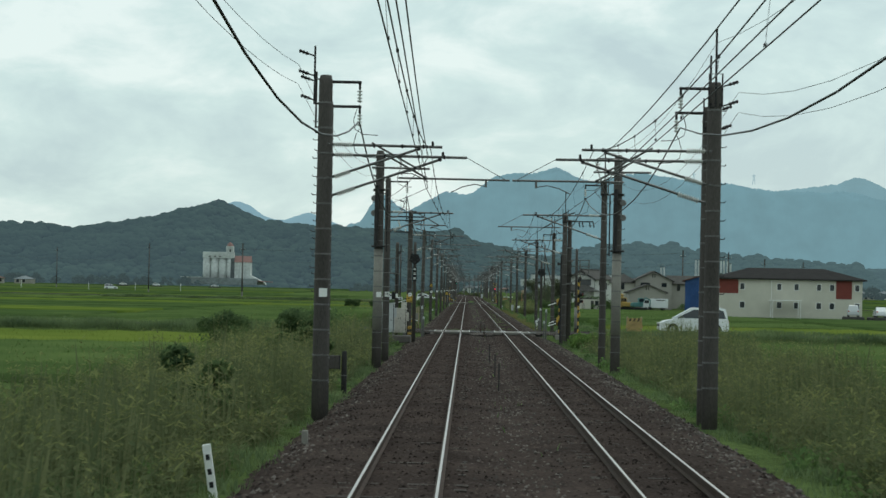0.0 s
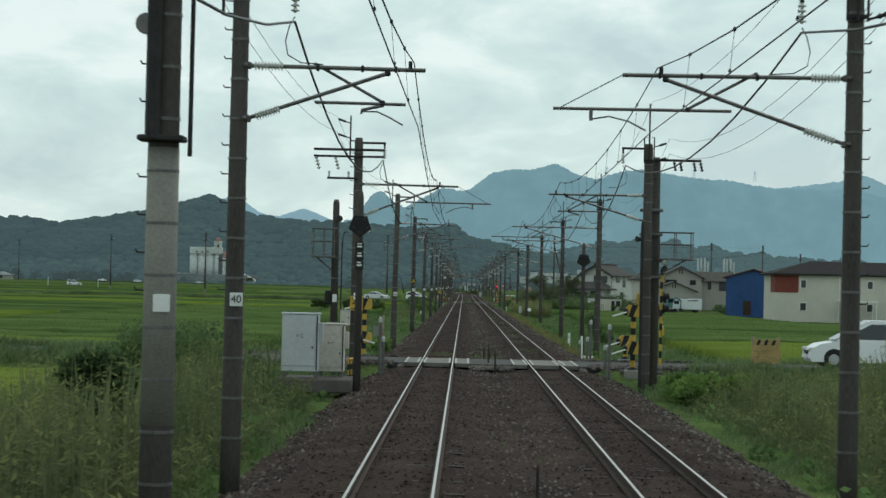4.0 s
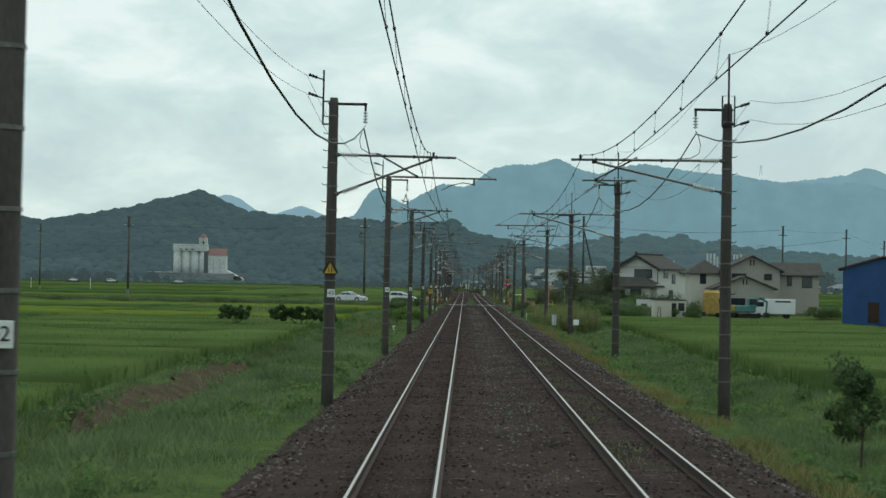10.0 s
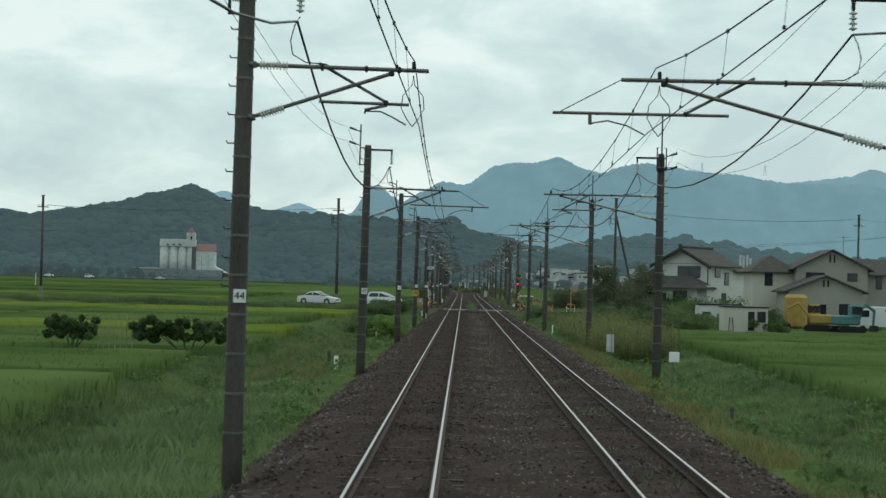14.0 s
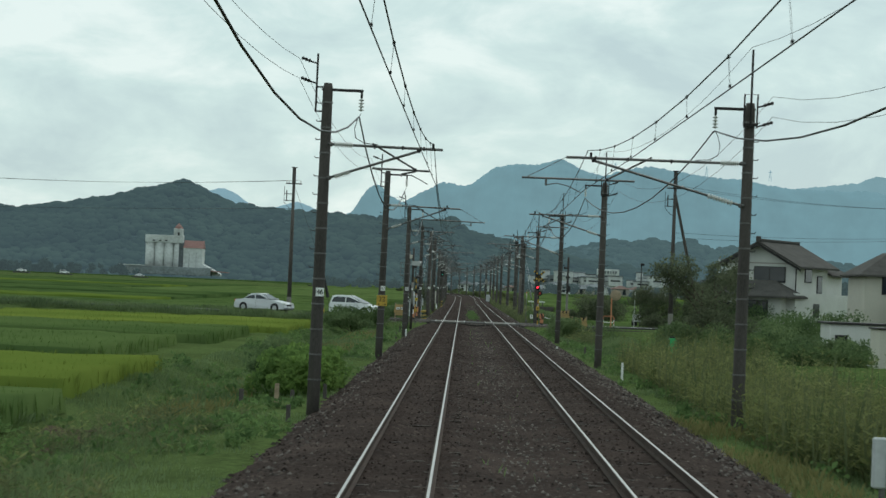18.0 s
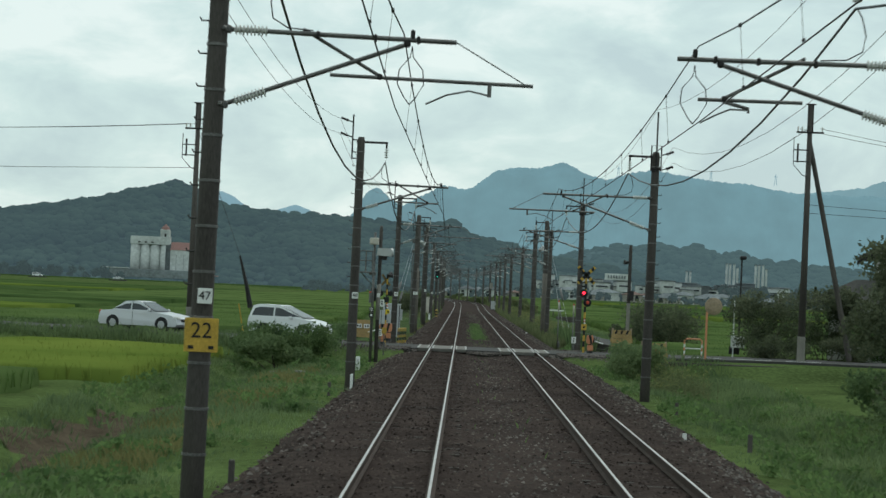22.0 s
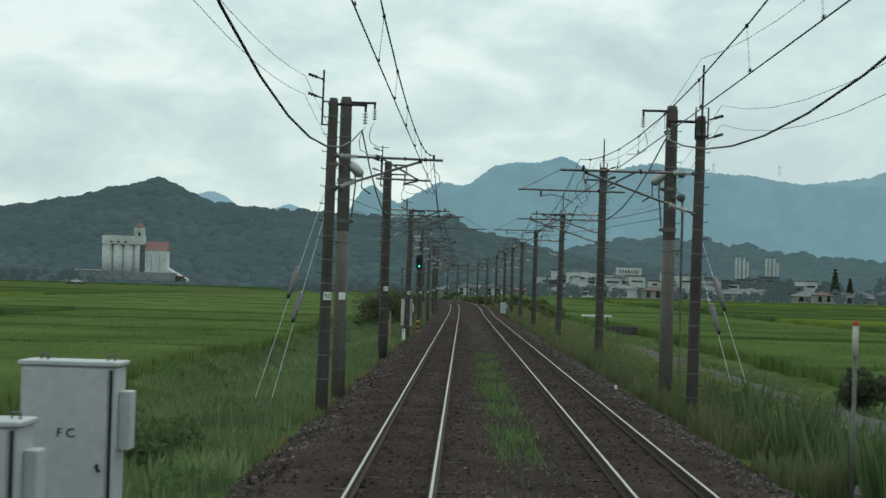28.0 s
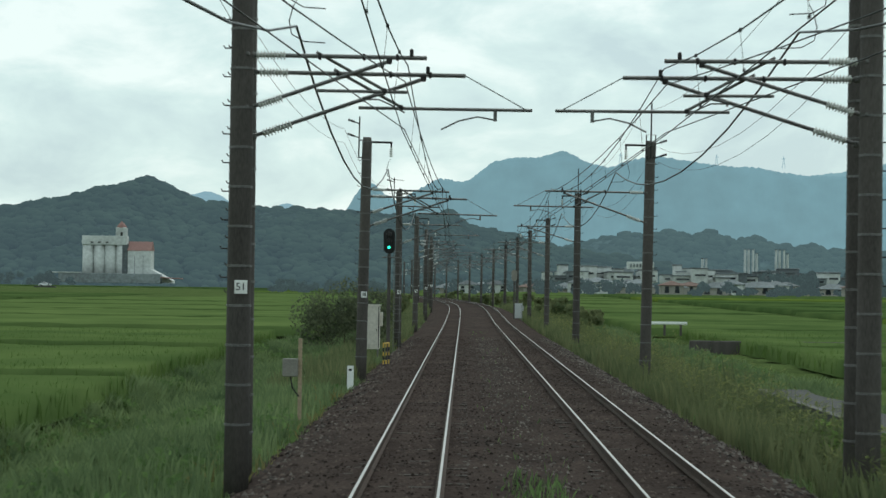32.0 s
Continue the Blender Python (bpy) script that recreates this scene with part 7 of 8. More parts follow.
def hip(x0, x1, y0, y1, ze, zr, over=0.5, t=0.14):
    x0, x1, y0, y1 = x0 - over, x1 + over, y0 - over, y1 + over
    r = min(x1 - x0, y1 - y0) / 2
    if x1 - x0 > y1 - y0:
        a, b = (x0 + r, (y0 + y1) / 2), (x1 - r, (y0 + y1) / 2)
    else:
        a, b = ((x0 + x1) / 2, y0 + r), ((x0 + x1) / 2, y1 - r)
    v = [(x0, y0, ze), (x1, y0, ze), (x1, y1, ze), (x0, y1, ze), (*a, zr), (*b, zr), (x0, y0, ze - t), (x1, y0, ze - t), (x1, y1, ze - t), (x0, y1, ze - t)]
    f = [(0, 1, 5, 4), (2, 3, 4, 5), (1, 2, 5), (3, 0, 4)] if x1 - x0 > y1 - y0 else [(0, 1, 4), (1, 2, 5, 4), (2, 3, 5), (3, 0, 4, 5)]
    return Geo().put(v, f + [(6, 7, 1, 0), (7, 8, 2, 1), (8, 9, 3, 2), (9, 6, 0, 3), (9, 8, 7, 6)])


def walls(x0, x1, y0, y1, z0, z1, peak=None, axis="y"):
    """A solid storey block, with gable ends where peak is given."""
    if peak is None:
        return Geo().box(((x0 + x1) / 2, (y0 + y1) / 2, (z0 + z1) / 2), (x1 - x0, y1 - y0, z1 - z0))
    if axis == "y":
        return Geo().prism([(x0, z0), (x1, z0), (x1, z1), ((x0 + x1) / 2, peak), (x0, z1)], y0, y1)
    return Geo().prism([(y0, z0), (y1, z0), (y1, z1), ((y0 + y1) / 2, peak), (y0, z1)], x0, x1, "x")


farm = thing("farm_house", "two-storey white rendered farm house with grey tiled roofs", "house", (27.3, 446.7, 0), -33)
part("lower_wall", walls(-6.6, 0.6, -1.2, 10.4, -0.6, 3.3), M_WALL_WHITE, farm)
part("upper_wall", walls(-6.2, 0, 0, 6.6, 3.2, 5.75, 7.35), M_WALL_WHITE, farm)
part("side_wall", walls(-5.6, -0.2, 6.6, 10.2, 3.2, 5.1), M_WALL_WHITE, farm)
part("upper_roof", gable(-6.2, 0, 0, 6.6, 5.75, 7.4, "y", 0.75), M_ROOF_TILE, farm)
part("side_roof", gable(-5.6, -0.2, 7.2, 10.2, 5.1, 6.4, "y", 0.6), M_ROOF_TILE, farm)
part("lower_roof", hip(-8.2, 0.2, -2.6, 0.2, 3.0, 4.3, 0.6), M_ROOF_TILE, farm)
part("porch_wall", walls(-7.8, -0.2, -2.3, 0.0, -0.6, 3.0), M_WALL_WHITE, farm)
part("ridge_cap", Geo().box((-3.1, 3.3, 7.6), (0.35, 8.0, 0.26), bev=0.06), M_ROOF_TILE, farm)
part("ridge_end", Geo().box((-3.1, -0.75, 7.7), (0.4, 0.2, 0.45), bev=0.06), M_ROOF_TILE, farm)
part("barge_board", Geo().prism([(-6.95, 5.3), (-3.1, 7.36), (0.75, 5.3), (0.75, 5.1), (-3.1, 7.12), (-6.95, 5.1)], -0.78, -0.7), M_DARK_STEEL, farm)
part("belt_course", Geo().box((-3.1, -0.03, 5.72), (6.2, 0.06, 0.1)), M_WALL_GREY, farm)
part("down_pipe", Geo().tube([(0.08, -0.08, 5.6), (0.08, -0.08, 3.4)], 0.05, 6), M_DARK_STEEL, farm)
opening(farm, (-2.3, -0.02, 4.8), 2.7, 1.15, "s", 1)
opening(farm, (0.02, 2.5, 4.8), 1.2, 1.0, "w", 1)
opening(farm, (0.02, 4.9, 4.1), 0.9, 1.3, "w", 1)
opening(farm, (0.62, 3.0, 1.9), 1.0, 1.0, "w", 1)
opening(farm, (-2.2, -2.32, 1.6), 1.6, 1.9, "s", 1)
opening(farm, (-5.2, -2.32, 1.6), 2.4, 1.4, "s", 1)

beige = thing("beige_house", "two-storey grey-beige house with gabled dark roofs", "house", (0, 0, 0))
part("main_wall", walls(34.9, 42.4, 432.0, 441.0, -0.6, 5.4, 7.2), M_WALL_GREY, beige)
part("main_roof", gable(34.9, 42.4, 432.0, 441.0, 5.4, 7.25, "y", 0.55), M_ROOF_TILE, beige)
part("porch_wall", walls(32.9, 40.4, 424.0, 432.0, -0.6, 2.95, 4.4), M_WALL_GREY, beige)
part("porch_roof", gable(32.9, 40.4, 424.0, 432.0, 2.95, 4.45, "y", 0.5), M_ROOF_TILE, beige)
part("wing_wall", walls(42.4, 48.0, 434.0, 441.0, -0.6, 4.9), M_WALL_GREY, beige)
part("wing_roof", gable(42.2, 48.2, 434.0, 441.0, 4.9, 6.4, "x", 0.5), M_ROOF_TILE, beige)
part("side_block", walls(30.6, 34.9, 434.0, 441.0, -0.6, 4.9), M_WALL_CREAM, beige)
part("side_roof", hip(30.6, 35.0, 434.0, 441.0, 4.9, 6.7, 0.6), M_ROOF_TILE, beige)
for c, w, h in (((36.9, 431.98, 4.5), 1.8, 0.7), ((40.8, 431.98, 4.5), 0.9, 0.7), ((35.8, 423.98, 0.9), 1.7, 1.3), ((38.6, 423.98, 0.9), 1.0, 1.5), ((44.0, 433.98, 4.0), 0.5, 1.2), ((46.4, 433.98, 3.9), 1.2, 1.4), ((32.3, 433.98, 4.1), 0.7, 1.2)):
    opening(beige, c, w, h, "s", 1)
for dx in (-0.22, 0.22):
    part("gable_vent", Geo().box((38.65 + dx, 431.96, 6.4), (0.16, 0.1, 0.8)), M_BLACK, beige)
    part("gable_vent", Geo().box((36.65 + dx, 423.96, 3.75), (0.16, 0.1, 0.7)), M_BLACK, beige)
an = thing("roof_aerial", "thin television aerial on a house roof", "aerial", (40.5, 436, 7.0))
part("mast", Geo().tube([(0, 0, -0.6), (0, 0, 2.0)], 0.03, 6), M_STEEL, an)
part("cross_bar", Geo().tube([(-0.7, 0, 1.8), (0.7, 0, 1.8)], 0.02, 5), M_STEEL, an)

shed = thing("site_hut", "cream prefabricated hut with a door and window", "hut", (0, 0, 0))
part("wall", walls(20.5, 24.0, 377.0, 379.6, -0.6, 1.45), M_WALL_CREAM, shed)
part("roof", Geo().box((22.25, 378.3, 1.5), (3.7, 2.8, 0.1), bev=0.02), M_DARK_STEEL, shed)
part("door", Geo().box((22.7, 376.98, 0.4), (0.5, 0.06, 1.5), bev=0.01), M_DARK_STEEL, shed)
opening(shed, (23.5, 376.97, 0.75), 0.5, 0.7, "s", 1)
part("ladder", Geo().tube([(20.9, 376.8, -0.5), (21.0, 376.95, 0.7)], 0.03, 5).tube([(21.3, 376.8, -0.5), (21.2, 376.95, 0.7)], 0.03, 5), M_RUST, shed)
ann = thing("outbuilding", "low white flat-roofed outbuilding behind a hut", "outbuilding", (0, 0, 0))
part("wall", walls(19.6, 23.0, 386.0, 389.0, -0.6, 1.55), M_WALL_WHITE, ann)
part("roof", Geo().box((21.3, 387.5, 1.6), (3.7, 3.3, 0.12), bev=0.02), M_DARK_STEEL, ann)
opening(ann, (20.2, 385.98, 0.5), 0.5, 0.8, "s", 1)

barn = thing("blue_barn", "blue corrugated metal barn with a rusty gabled roof", "barn", (0, 0, 0))
part("wall", walls(37.2, 45.0, 357.0, 370.0, -0.6, 5.0, 6.1), M_BLUE, barn)
for k in range(26):
    part("rib", Geo().box((37.35 + k * 0.3, 356.97, 2.2), (0.07, 0.06, 5.4), bev=0.01), M_BLUE, barn)
part("roof", gable(37.2, 45.0, 357.0, 370.0, 5.0, 6.15, "y", 0.5), M_ROOF_BROWN, barn)
part("door", Geo().box((40.2, 356.93, 0.7), (1.1, 0.08, 2.0), bev=0.01), M_RUST, barn)
barn.matrix_basis = pose(37.3, 357.0, 0, 0, 0, -11) @ pose(-37.2, -357.0, 0)
fn = thing("white_fence", "low white slatted fence beside a barn", "fence", (47.0, 352.0, -0.4))
for k in range(14):
    part("slat", Geo().box((-1.9 + k * 0.29, 0, 0.5), (0.1, 0.04, 1.0), bev=0.01), M_WHITE, fn)
part("rail", Geo().box((0, 0.03, 0.8), (4.0, 0.04, 0.08), bev=0.01), M_WHITE, fn)

apt = thing("apartment_house", "long two-storey cream apartment house with red-brown panels and dark roof", "apartment house", (0, 0, 0))
part("wall", walls(38.4, 60.0, 317.0, 327.0, -0.6, 5.3), M_WALL_CREAM, apt)
part("roof", hip(38.4, 60.0, 317.0, 327.0, 5.35, 7.0, 0.6, 0.2), M_ROOF, apt)
for x0, x1, z0 in ((38.36, 41.2, 3.0), (56.0, 58.4, 2.4)):
    part("red_panel", Geo().box(((x0 + x1) / 2, 316.98, (z0 + 5.2) / 2), (x1 - x0, 0.06, 5.2 - z0), bev=0.01), M_WALL_BRICK, apt)
part("red_panel", Geo().box((38.37, 319.0, 4.1), (0.06, 4.0, 2.2), bev=0.01), M_WALL_BRICK, apt)
for x in (41.8, 47.4, 50.0, 53.4, 55.4, 59.2):
    opening(apt, (x, 316.97, 4.1), 0.6, 0.9)
    opening(apt, (x, 316.97, 1.3), 0.7, 0.9)
part("down_pipe", Geo().tube([(46.2, 316.9, 5.2), (46.2, 316.9, -0.4)], 0.05, 6), M_WHITE, apt)
part("eave_board", Geo().box((49.2, 316.5, 5.25), (22.6, 0.08, 0.22), bev=0.01), M_WHITE, apt)
cp = thing("car_port", "light flat-roofed car port beside an apartment house", "car port", (48.0, 314.5, -0.4))
part("roof", Geo().box((0, 0, 2.45), (4.6, 2.8, 0.12), bev=0.02), M_WHITE, cp)
for sx in (-2.1, 2.1):
    for sy in (-1.2, 1.2):
        part("post", Geo().tube([(sx, sy, -0.2), (sx, sy, 2.4)], 0.05, 6), M_WHITE, cp)


# ---- vehicles ----
def car(at, rz, L, W, H, paint, kind, label):
    """A parked car: body from its side view, tucked-in cabin, wheels, lamps and glass. It faces +x."""
    th = thing("car", label, "car", at, rz, "parked cars")
    h, s = H, L / 2
    if kind == "sedan":
        low = [(-s, 0.35), (-s + 0.03, 0.62), (-s + 0.12, 0.9), (-s + 0.9, 0.97), (s - 1.45, 0.95), (s - 0.35, 0.78), (s - 0.05, 0.62), (s, 0.35), (s - 0.1, 0.22), (-s + 0.1, 0.22)]
        cab = [(-s + 0.75, 0.95), (-s + 1.45, h - 0.04), (-s + 2.0, h), (s - 2.25, h - 0.03), (s - 1.35, 0.94)]
    else:
        low = [(-s, 0.35), (-s, 0.75), (-s + 0.05, 1.0), (s - 1.2, 1.0), (s - 0.4, 0.86), (s - 0.06, 0.66), (s, 0.35), (s - 0.1, 0.22), (-s + 0.1, 0.22)]
        cab = [(-s + 0.04, 0.98), (-s + 0.2, h - 0.08), (-s + 0.5, h), (s - 2.2, h - 0.02), (s - 0.95, 0.98)]
    def shell(outline, w0, w1, z0, z1):
        n = len(outline)
        f = lambda z: (w0 + (w1 - w0) * min(1, max(0, (z - z0) / max(0.01, z1 - z0)))) / 2
        v = [(x, -f(z), z) for x, z in outline] + [(x, f(z), z) for x, z in outline]
        return Geo().put(v, [tuple(range(n)), tuple(range(2 * n - 1, n - 1, -1))] + [(i, n + i, n + (i + 1) % n, (i + 1) % n) for i in range(n)])
    part("body", shell(low, W, W * 0.96, 0.6, 1.0), paint, th)
    part("cabin", shell(cab, W * 0.93, W * 0.74, 0.95, h), paint, th)
    m = (cab[0][0] + cab[-1][0]) / 2
    inner = [(x + (m - x) * 0.09, z - 0.13 if z > 1.1 else z + 0.06) for x, z in cab]
    part("side_glass", shell(inner, W * 0.93 + 0.014, W * 0.74 + 0.014, 0.95, h), M_GLASS, th)
    a, b = cab[-2], cab[-1]
    part("windscreen", Geo().put([(b[0] + 0.012, -W * 0.42, b[1] + 0.05), (b[0] + 0.012, W * 0.42, b[1] + 0.05), (a[0] + 0.05, W * 0.34, a[1] - 0.02), (a[0] + 0.05, -W * 0.34, a[1] - 0.02)], [(0, 1, 2, 3)]).put([(b[0] - 0.02, -W * 0.42, b[1] + 0.05), (b[0] - 0.02, W * 0.42, b[1] + 0.05), (a[0], W * 0.34, a[1] - 0.04), (a[0], -W * 0.34, a[1] - 0.04)], [(3, 2, 1, 0)]), M_GLASS, th)
    part("pillar", Geo().box((m - 0.1, -W * 0.41, (h + 0.95) / 2), (0.07, 0.12, h - 0.98), rx=-12), paint, th)
    part("pillar", Geo().box((m - 0.1, W * 0.41, (h + 0.95) / 2), (0.07, 0.12, h - 0.98), rx=12), paint, th)
    for sx in (-s + 0.85, s - 0.88):
        for sy in (-1, 1):
            y0 = sy * (W / 2 - 0.18)
            part("wheel_arch", Geo().lathe((sx, sy * (W / 2 - 0.3), 0.33), (sx, sy * (W / 2 + 0.004), 0.33), [(0, 0.37), (1, 0.37)], 18), M_BLACK, th)
            wl_ = part("wheel", Geo().lathe((sx, y0 - 0.1 * sy, 0.31), (sx, y0 + 0.19 * sy, 0.31), [(0, 0.25), (0.15, 0.31), (0.85, 0.31), (1, 0.26)], 20), M_TYRE, th)
            part("rim", Geo().lathe((sx, y0 + 0.18 * sy, 0.31), (sx, y0 + 0.2 * sy, 0.31), [(0, 0.21), (1, 0.19)], 10), M_SILVER, wl_)
    for sy in (-1, 1):
        part("headlight", Geo().box((s - 0.16, sy * W * 0.36, 0.66), (0.3, 0.36, 0.15), bev=0.04, rz=-18 * sy), M_CERAMIC, th, "clear headlight")
        part("tail_light", Geo().box((-s + 0.05, sy * W * 0.4, 0.82), (0.12, 0.22, 0.2), bev=0.03), M_RED, th)
        part("mirror", Geo().box((s - 1.55, sy * (W / 2 + 0.06), 1.0), (0.14, 0.2, 0.13), bev=0.04), paint, th)
        part("door_line", Geo().box((m, sy * (W / 2 - 0.002), 0.62), (0.012, 0.012, 0.6)), M_BLACK, th)
    part("grille", Geo().box((s - 0.02, 0, 0.55), (0.06, W * 0.42, 0.14), bev=0.02), M_BLACK, th)
    part("number_plate", Geo().box((s + 0.012, 0, 0.4), (0.02, 0.36, 0.17)), M_WHITE, th)
    return th


car((-16.0, 443.0, 0.1), -22, 4.55, 1.78, 1.45, M_CAR_SILVER, "sedan", "silver four-door sedan waiting on the lane")
car((-8.5, 440.6, 0.08), -18, 3.85, 1.7, 1.6, M_CAR_WHITE, "van", "white compact people carrier waiting on the lane")
car((14.7, 135.6, 0.12), 180, 4.5, 1.72, 1.75, M_CAR_WHITE, "van", "white minivan on the lane behind tall weeds")
for i, (x, y, rz, k, p) in enumerate(((57.0, 308, 80, "van", M_CAR_SILVER), (61.0, 308, 85, "sedan", M_CAR_WHITE), (64.0, 309, 90, "van", M_CAR_WHITE), (-118, 690, 10, "van", M_CAR_WHITE), (-236, 1000, 0, "sedan", M_CAR_WHITE), (-185, 1240, 0, "van", M_CAR_WHITE), (-205, 1240, 0, "sedan", M_CAR_WHITE), (-150, 1240, 0, "sedan", M_CAR_SILVER))):
    z = float(ground_z(x, y)) + 0.45
    car((x, y, z), rz, 4.4, 1.72, 1.5 if k == "sedan" else 1.7, p, k, ("white" if p is M_CAR_WHITE else "silver") + " parked car in the distance")
    solo("verge", Geo().box((x, y, z - 0.5), (7.5, 3.2, 1.0), rz=rz, bev=0.1), M_ASPHALT, "short asphalt strip under a parked car", "road", kind="structure")

truck = thing("box_truck", "small white box truck parked in a farm yard", "truck", (34.6, 386.5, -0.4), 0)
part("cargo_box", Geo().box((1.0, 0, 1.3), (3.2, 1.8, 1.7), bev=0.04), M_CAR_WHITE, truck)
part("cab", Geo().prism([(-2.3, 0.35), (-0.7, 0.35), (-0.7, 2.0), (-1.9, 2.0), (-2.25, 1.2)], -0.85, 0.85), M_CAR_WHITE, truck)
part("windscreen", Geo().box((-1.35, -0.86, 1.55), (0.8, 0.03, 0.55), bev=0.01), M_GLASS, truck)
part("writing_bar", Geo().box((1.2, -0.91, 1.85), (1.7, 0.01, 0.16)), M_DARK_STEEL, truck, "dark line of lettering too small to read")
for sx in (-1.5, 1.7):
    part("wheel", Geo().lathe((sx, -0.85, 0.3), (sx, -0.6, 0.3), [(0, 0.28), (0.2, 0.33), (1, 0.33)], 16), M_TYRE, truck)
    part("wheel", Geo().lathe((sx, 0.85, 0.3), (sx, 0.6, 0.3), [(0, 0.28), (0.2, 0.33), (1, 0.33)], 16), M_TYRE, truck)


def digger(at, rz, paint, label):
    th = thing("excavator", label, "excavator", at, rz, "excavators")
    for sy in (-0.7, 0.7):
        part("track", Geo().prism([(-1.1, 0.1), (1.1, 0.1), (1.3, 0.35), (1.1, 0.6), (-1.1, 0.6), (-1.3, 0.35)], sy - 0.2, sy + 0.2), M_TYRE, th)
    part("body", Geo().box((-0.2, 0, 1.1), (2.0, 1.5, 0.8), bev=0.12), paint, th)
    part("cab", Geo().box((0.4, -0.35, 1.75), (0.9, 0.8, 1.2), bev=0.08), paint, th)
    part("cab_glass", Geo().box((0.42, -0.36, 1.9), (0.92, 0.82, 0.7), bev=0.06), M_GLASS, th)
    part("boom", Geo().tube([(0.7, 0.2, 1.2), (1.7, 0.2, 2.4), (2.6, 0.2, 1.9)], 0.14, 6), paint, th)
    part("stick", Geo().tube([(2.6, 0.2, 1.9), (2.5, 0.2, 0.6)], 0.1, 6), paint, th)
    part("bucket", Geo().prism([(2.2, 0.2), (2.8, 0.2), (2.75, 0.7), (2.35, 0.7)], -0.1, 0.5), M_DARK_STEEL, th)
    return th


digger((29.4, 385.0, -0.5), 170, M_YARD_YELLOW, "yellow-orange excavator in a farm yard")
digger((31.4, 383.0, -0.5), 20, M_TEAL, "teal compact excavator in a farm yard")
hop = thing("yellow_tank", "yellow round farm tank beside an excavator", "tank", (28.4, 391, -0.4))
part("drum", Geo().lathe((0, 0, 0.2), (0, 0, 3.0), [(0, 0.9), (0.05, 1.0), (0.9, 1.0), (1, 0.7)], 16), M_YARD_YELLOW, hop)
gb = thing("garden_bin", "bright green plastic garden bin with a dark lid", "bin", (11.3, 386.4, -0.75))
part("body", Geo().box((0, 0, 0.6), (0.38, 0.34, 1.2), bev=0.04), M_GREEN_PLASTIC, gb)
part("lid", Geo().box((0.02, 0, 1.23), (0.36, 0.32, 0.07), bev=0.02), M_DARK_STEEL, gb)


# ---- utility poles and their lines ----
def utility_pole(at, h, label, brace=None, gear=True, steel=False):
    th = thing("utility_pole", label, "utility pole", at)
    part("shaft", Geo().lathe((0, 0, -0.8), (0, 0, h), [(0, 0.19), (1, 0.11)], 12), M_CONC_POLE, th, "", True)
    part("pale_base", Geo().lathe((0, 0, -0.5), (0, 0, 1.3), [(0, 0.2), (1, 0.19)], 12), M_CONC_LIGHT, th, "pale base of the pole")
    part("cross_arm", Geo().box((0, -0.12, h - 1.35), (1.3, 0.08, 0.09), bev=0.01), M_DARK_STEEL, th)
    part("top_fork", Geo().tube([(-0.12, -0.1, h - 1.3), (-0.12, -0.1, h)], 0.03, 5).tube([(0.12, -0.1, h - 1.3), (0.12, -0.1, h)], 0.03, 5), M_DARK_STEEL, th)
    part("top_bar", Geo().box((0, -0.1, h), (0.5, 0.06, 0.06), bev=0.01), M_DARK_STEEL, th)
    for dx in (-0.58, -0.38, 0.58):
        part("pin_insulator", ribs(Geo(), (dx, -0.12, h - 1.3), (dx, -0.12, h - 1.08), 2, 0.05, 0.03), M_CERAMIC, th)
    if gear:
        part("side_rack", Geo().tube([(-0.75, -0.1, h - 1.6), (-0.75, -0.1, h - 2.9), (-0.3, -0.1, h - 3.4), (0, -0.1, h - 3.5)], 0.02, 5).tube([(-0.55, -0.1, h - 1.9), (-0.55, -0.1, h - 2.8)], 0.05, 6).tube([(-0.75, -0.1, h - 2.2), (0, -0.1, h - 2.2)], 0.03, 5).tube([(-0.75, -0.1, h - 2.75), (0, -0.1, h - 2.75)], 0.03, 5), M_DARK_STEEL, th)
    if brace:
        part("brace", Geo().tube([(0, 0, h * 0.86), brace], 0.11, 10, 0.14), M_CONC_POLE, th, "slanting concrete prop")
    return th


utility_pole((-14.3, 446.6, 0.0), 12.0, "tall dark utility pole with cross arms beside the lane")
utility_pole((16.2, 437.3, 0.0), 12.4, "tall utility pole with a slanting prop by the crossing", (2.6, 1.5, 0.2))
for x, y, h in ((-49.0, 453.6, 11.8), (-91.8, 600, 14.5), (-150, 760, 15), (48.5, 470, 13), (60, 480, 13), (74, 520, 12), (90, 560, 12), (-100, 430, 10)):
    utility_pole((x, y, float(ground_z(x, y))), h, "distant utility pole along a field road", None, False)


def span(a, b, sag, r=0.012):
    p, q = Vector(a), Vector(b)
    return solo("power_line", Geo().tube([p.lerp(q, t / 10) - Vector((0, 0, 4 * sag * t / 10 * (1 - t / 10))) for t in range(11)], r, 5), M_WIRE, "thin black power line between utility poles", "wire", "power lines")


for dz, dx in ((10.9, -0.5), (10.95, 0.5)):
    span((-14.3 + dx, 446.5, dz), (-49 + dx, 453.5, 10.7), 0.5)
    span((16.2 + dx, 437.2, dz + 0.3), (48.5 + dx, 470, 12), 0.7)
span((-14.3, 446.5, 8.6), (-100, 430, 8.0), 1.0)
for dz in (7.2, 7.6):
    span((16.2, 437.2, dz), (60, 480, 11), 0.8)
span((48.5, 470, 12), (60, 480, 12), 0.2)
span((60, 480, 12), (74, 520, 11), 0.4)
span((74, 520, 11), (90, 560, 11), 0.4)
solo("slanting_stake", Geo().tube([(-11.2, 444.6, 0.0), (-11.5, 444.4, 1.6)], 0.035, 6), M_YELLOW, "thin leaning yellow marker stake", "stake")
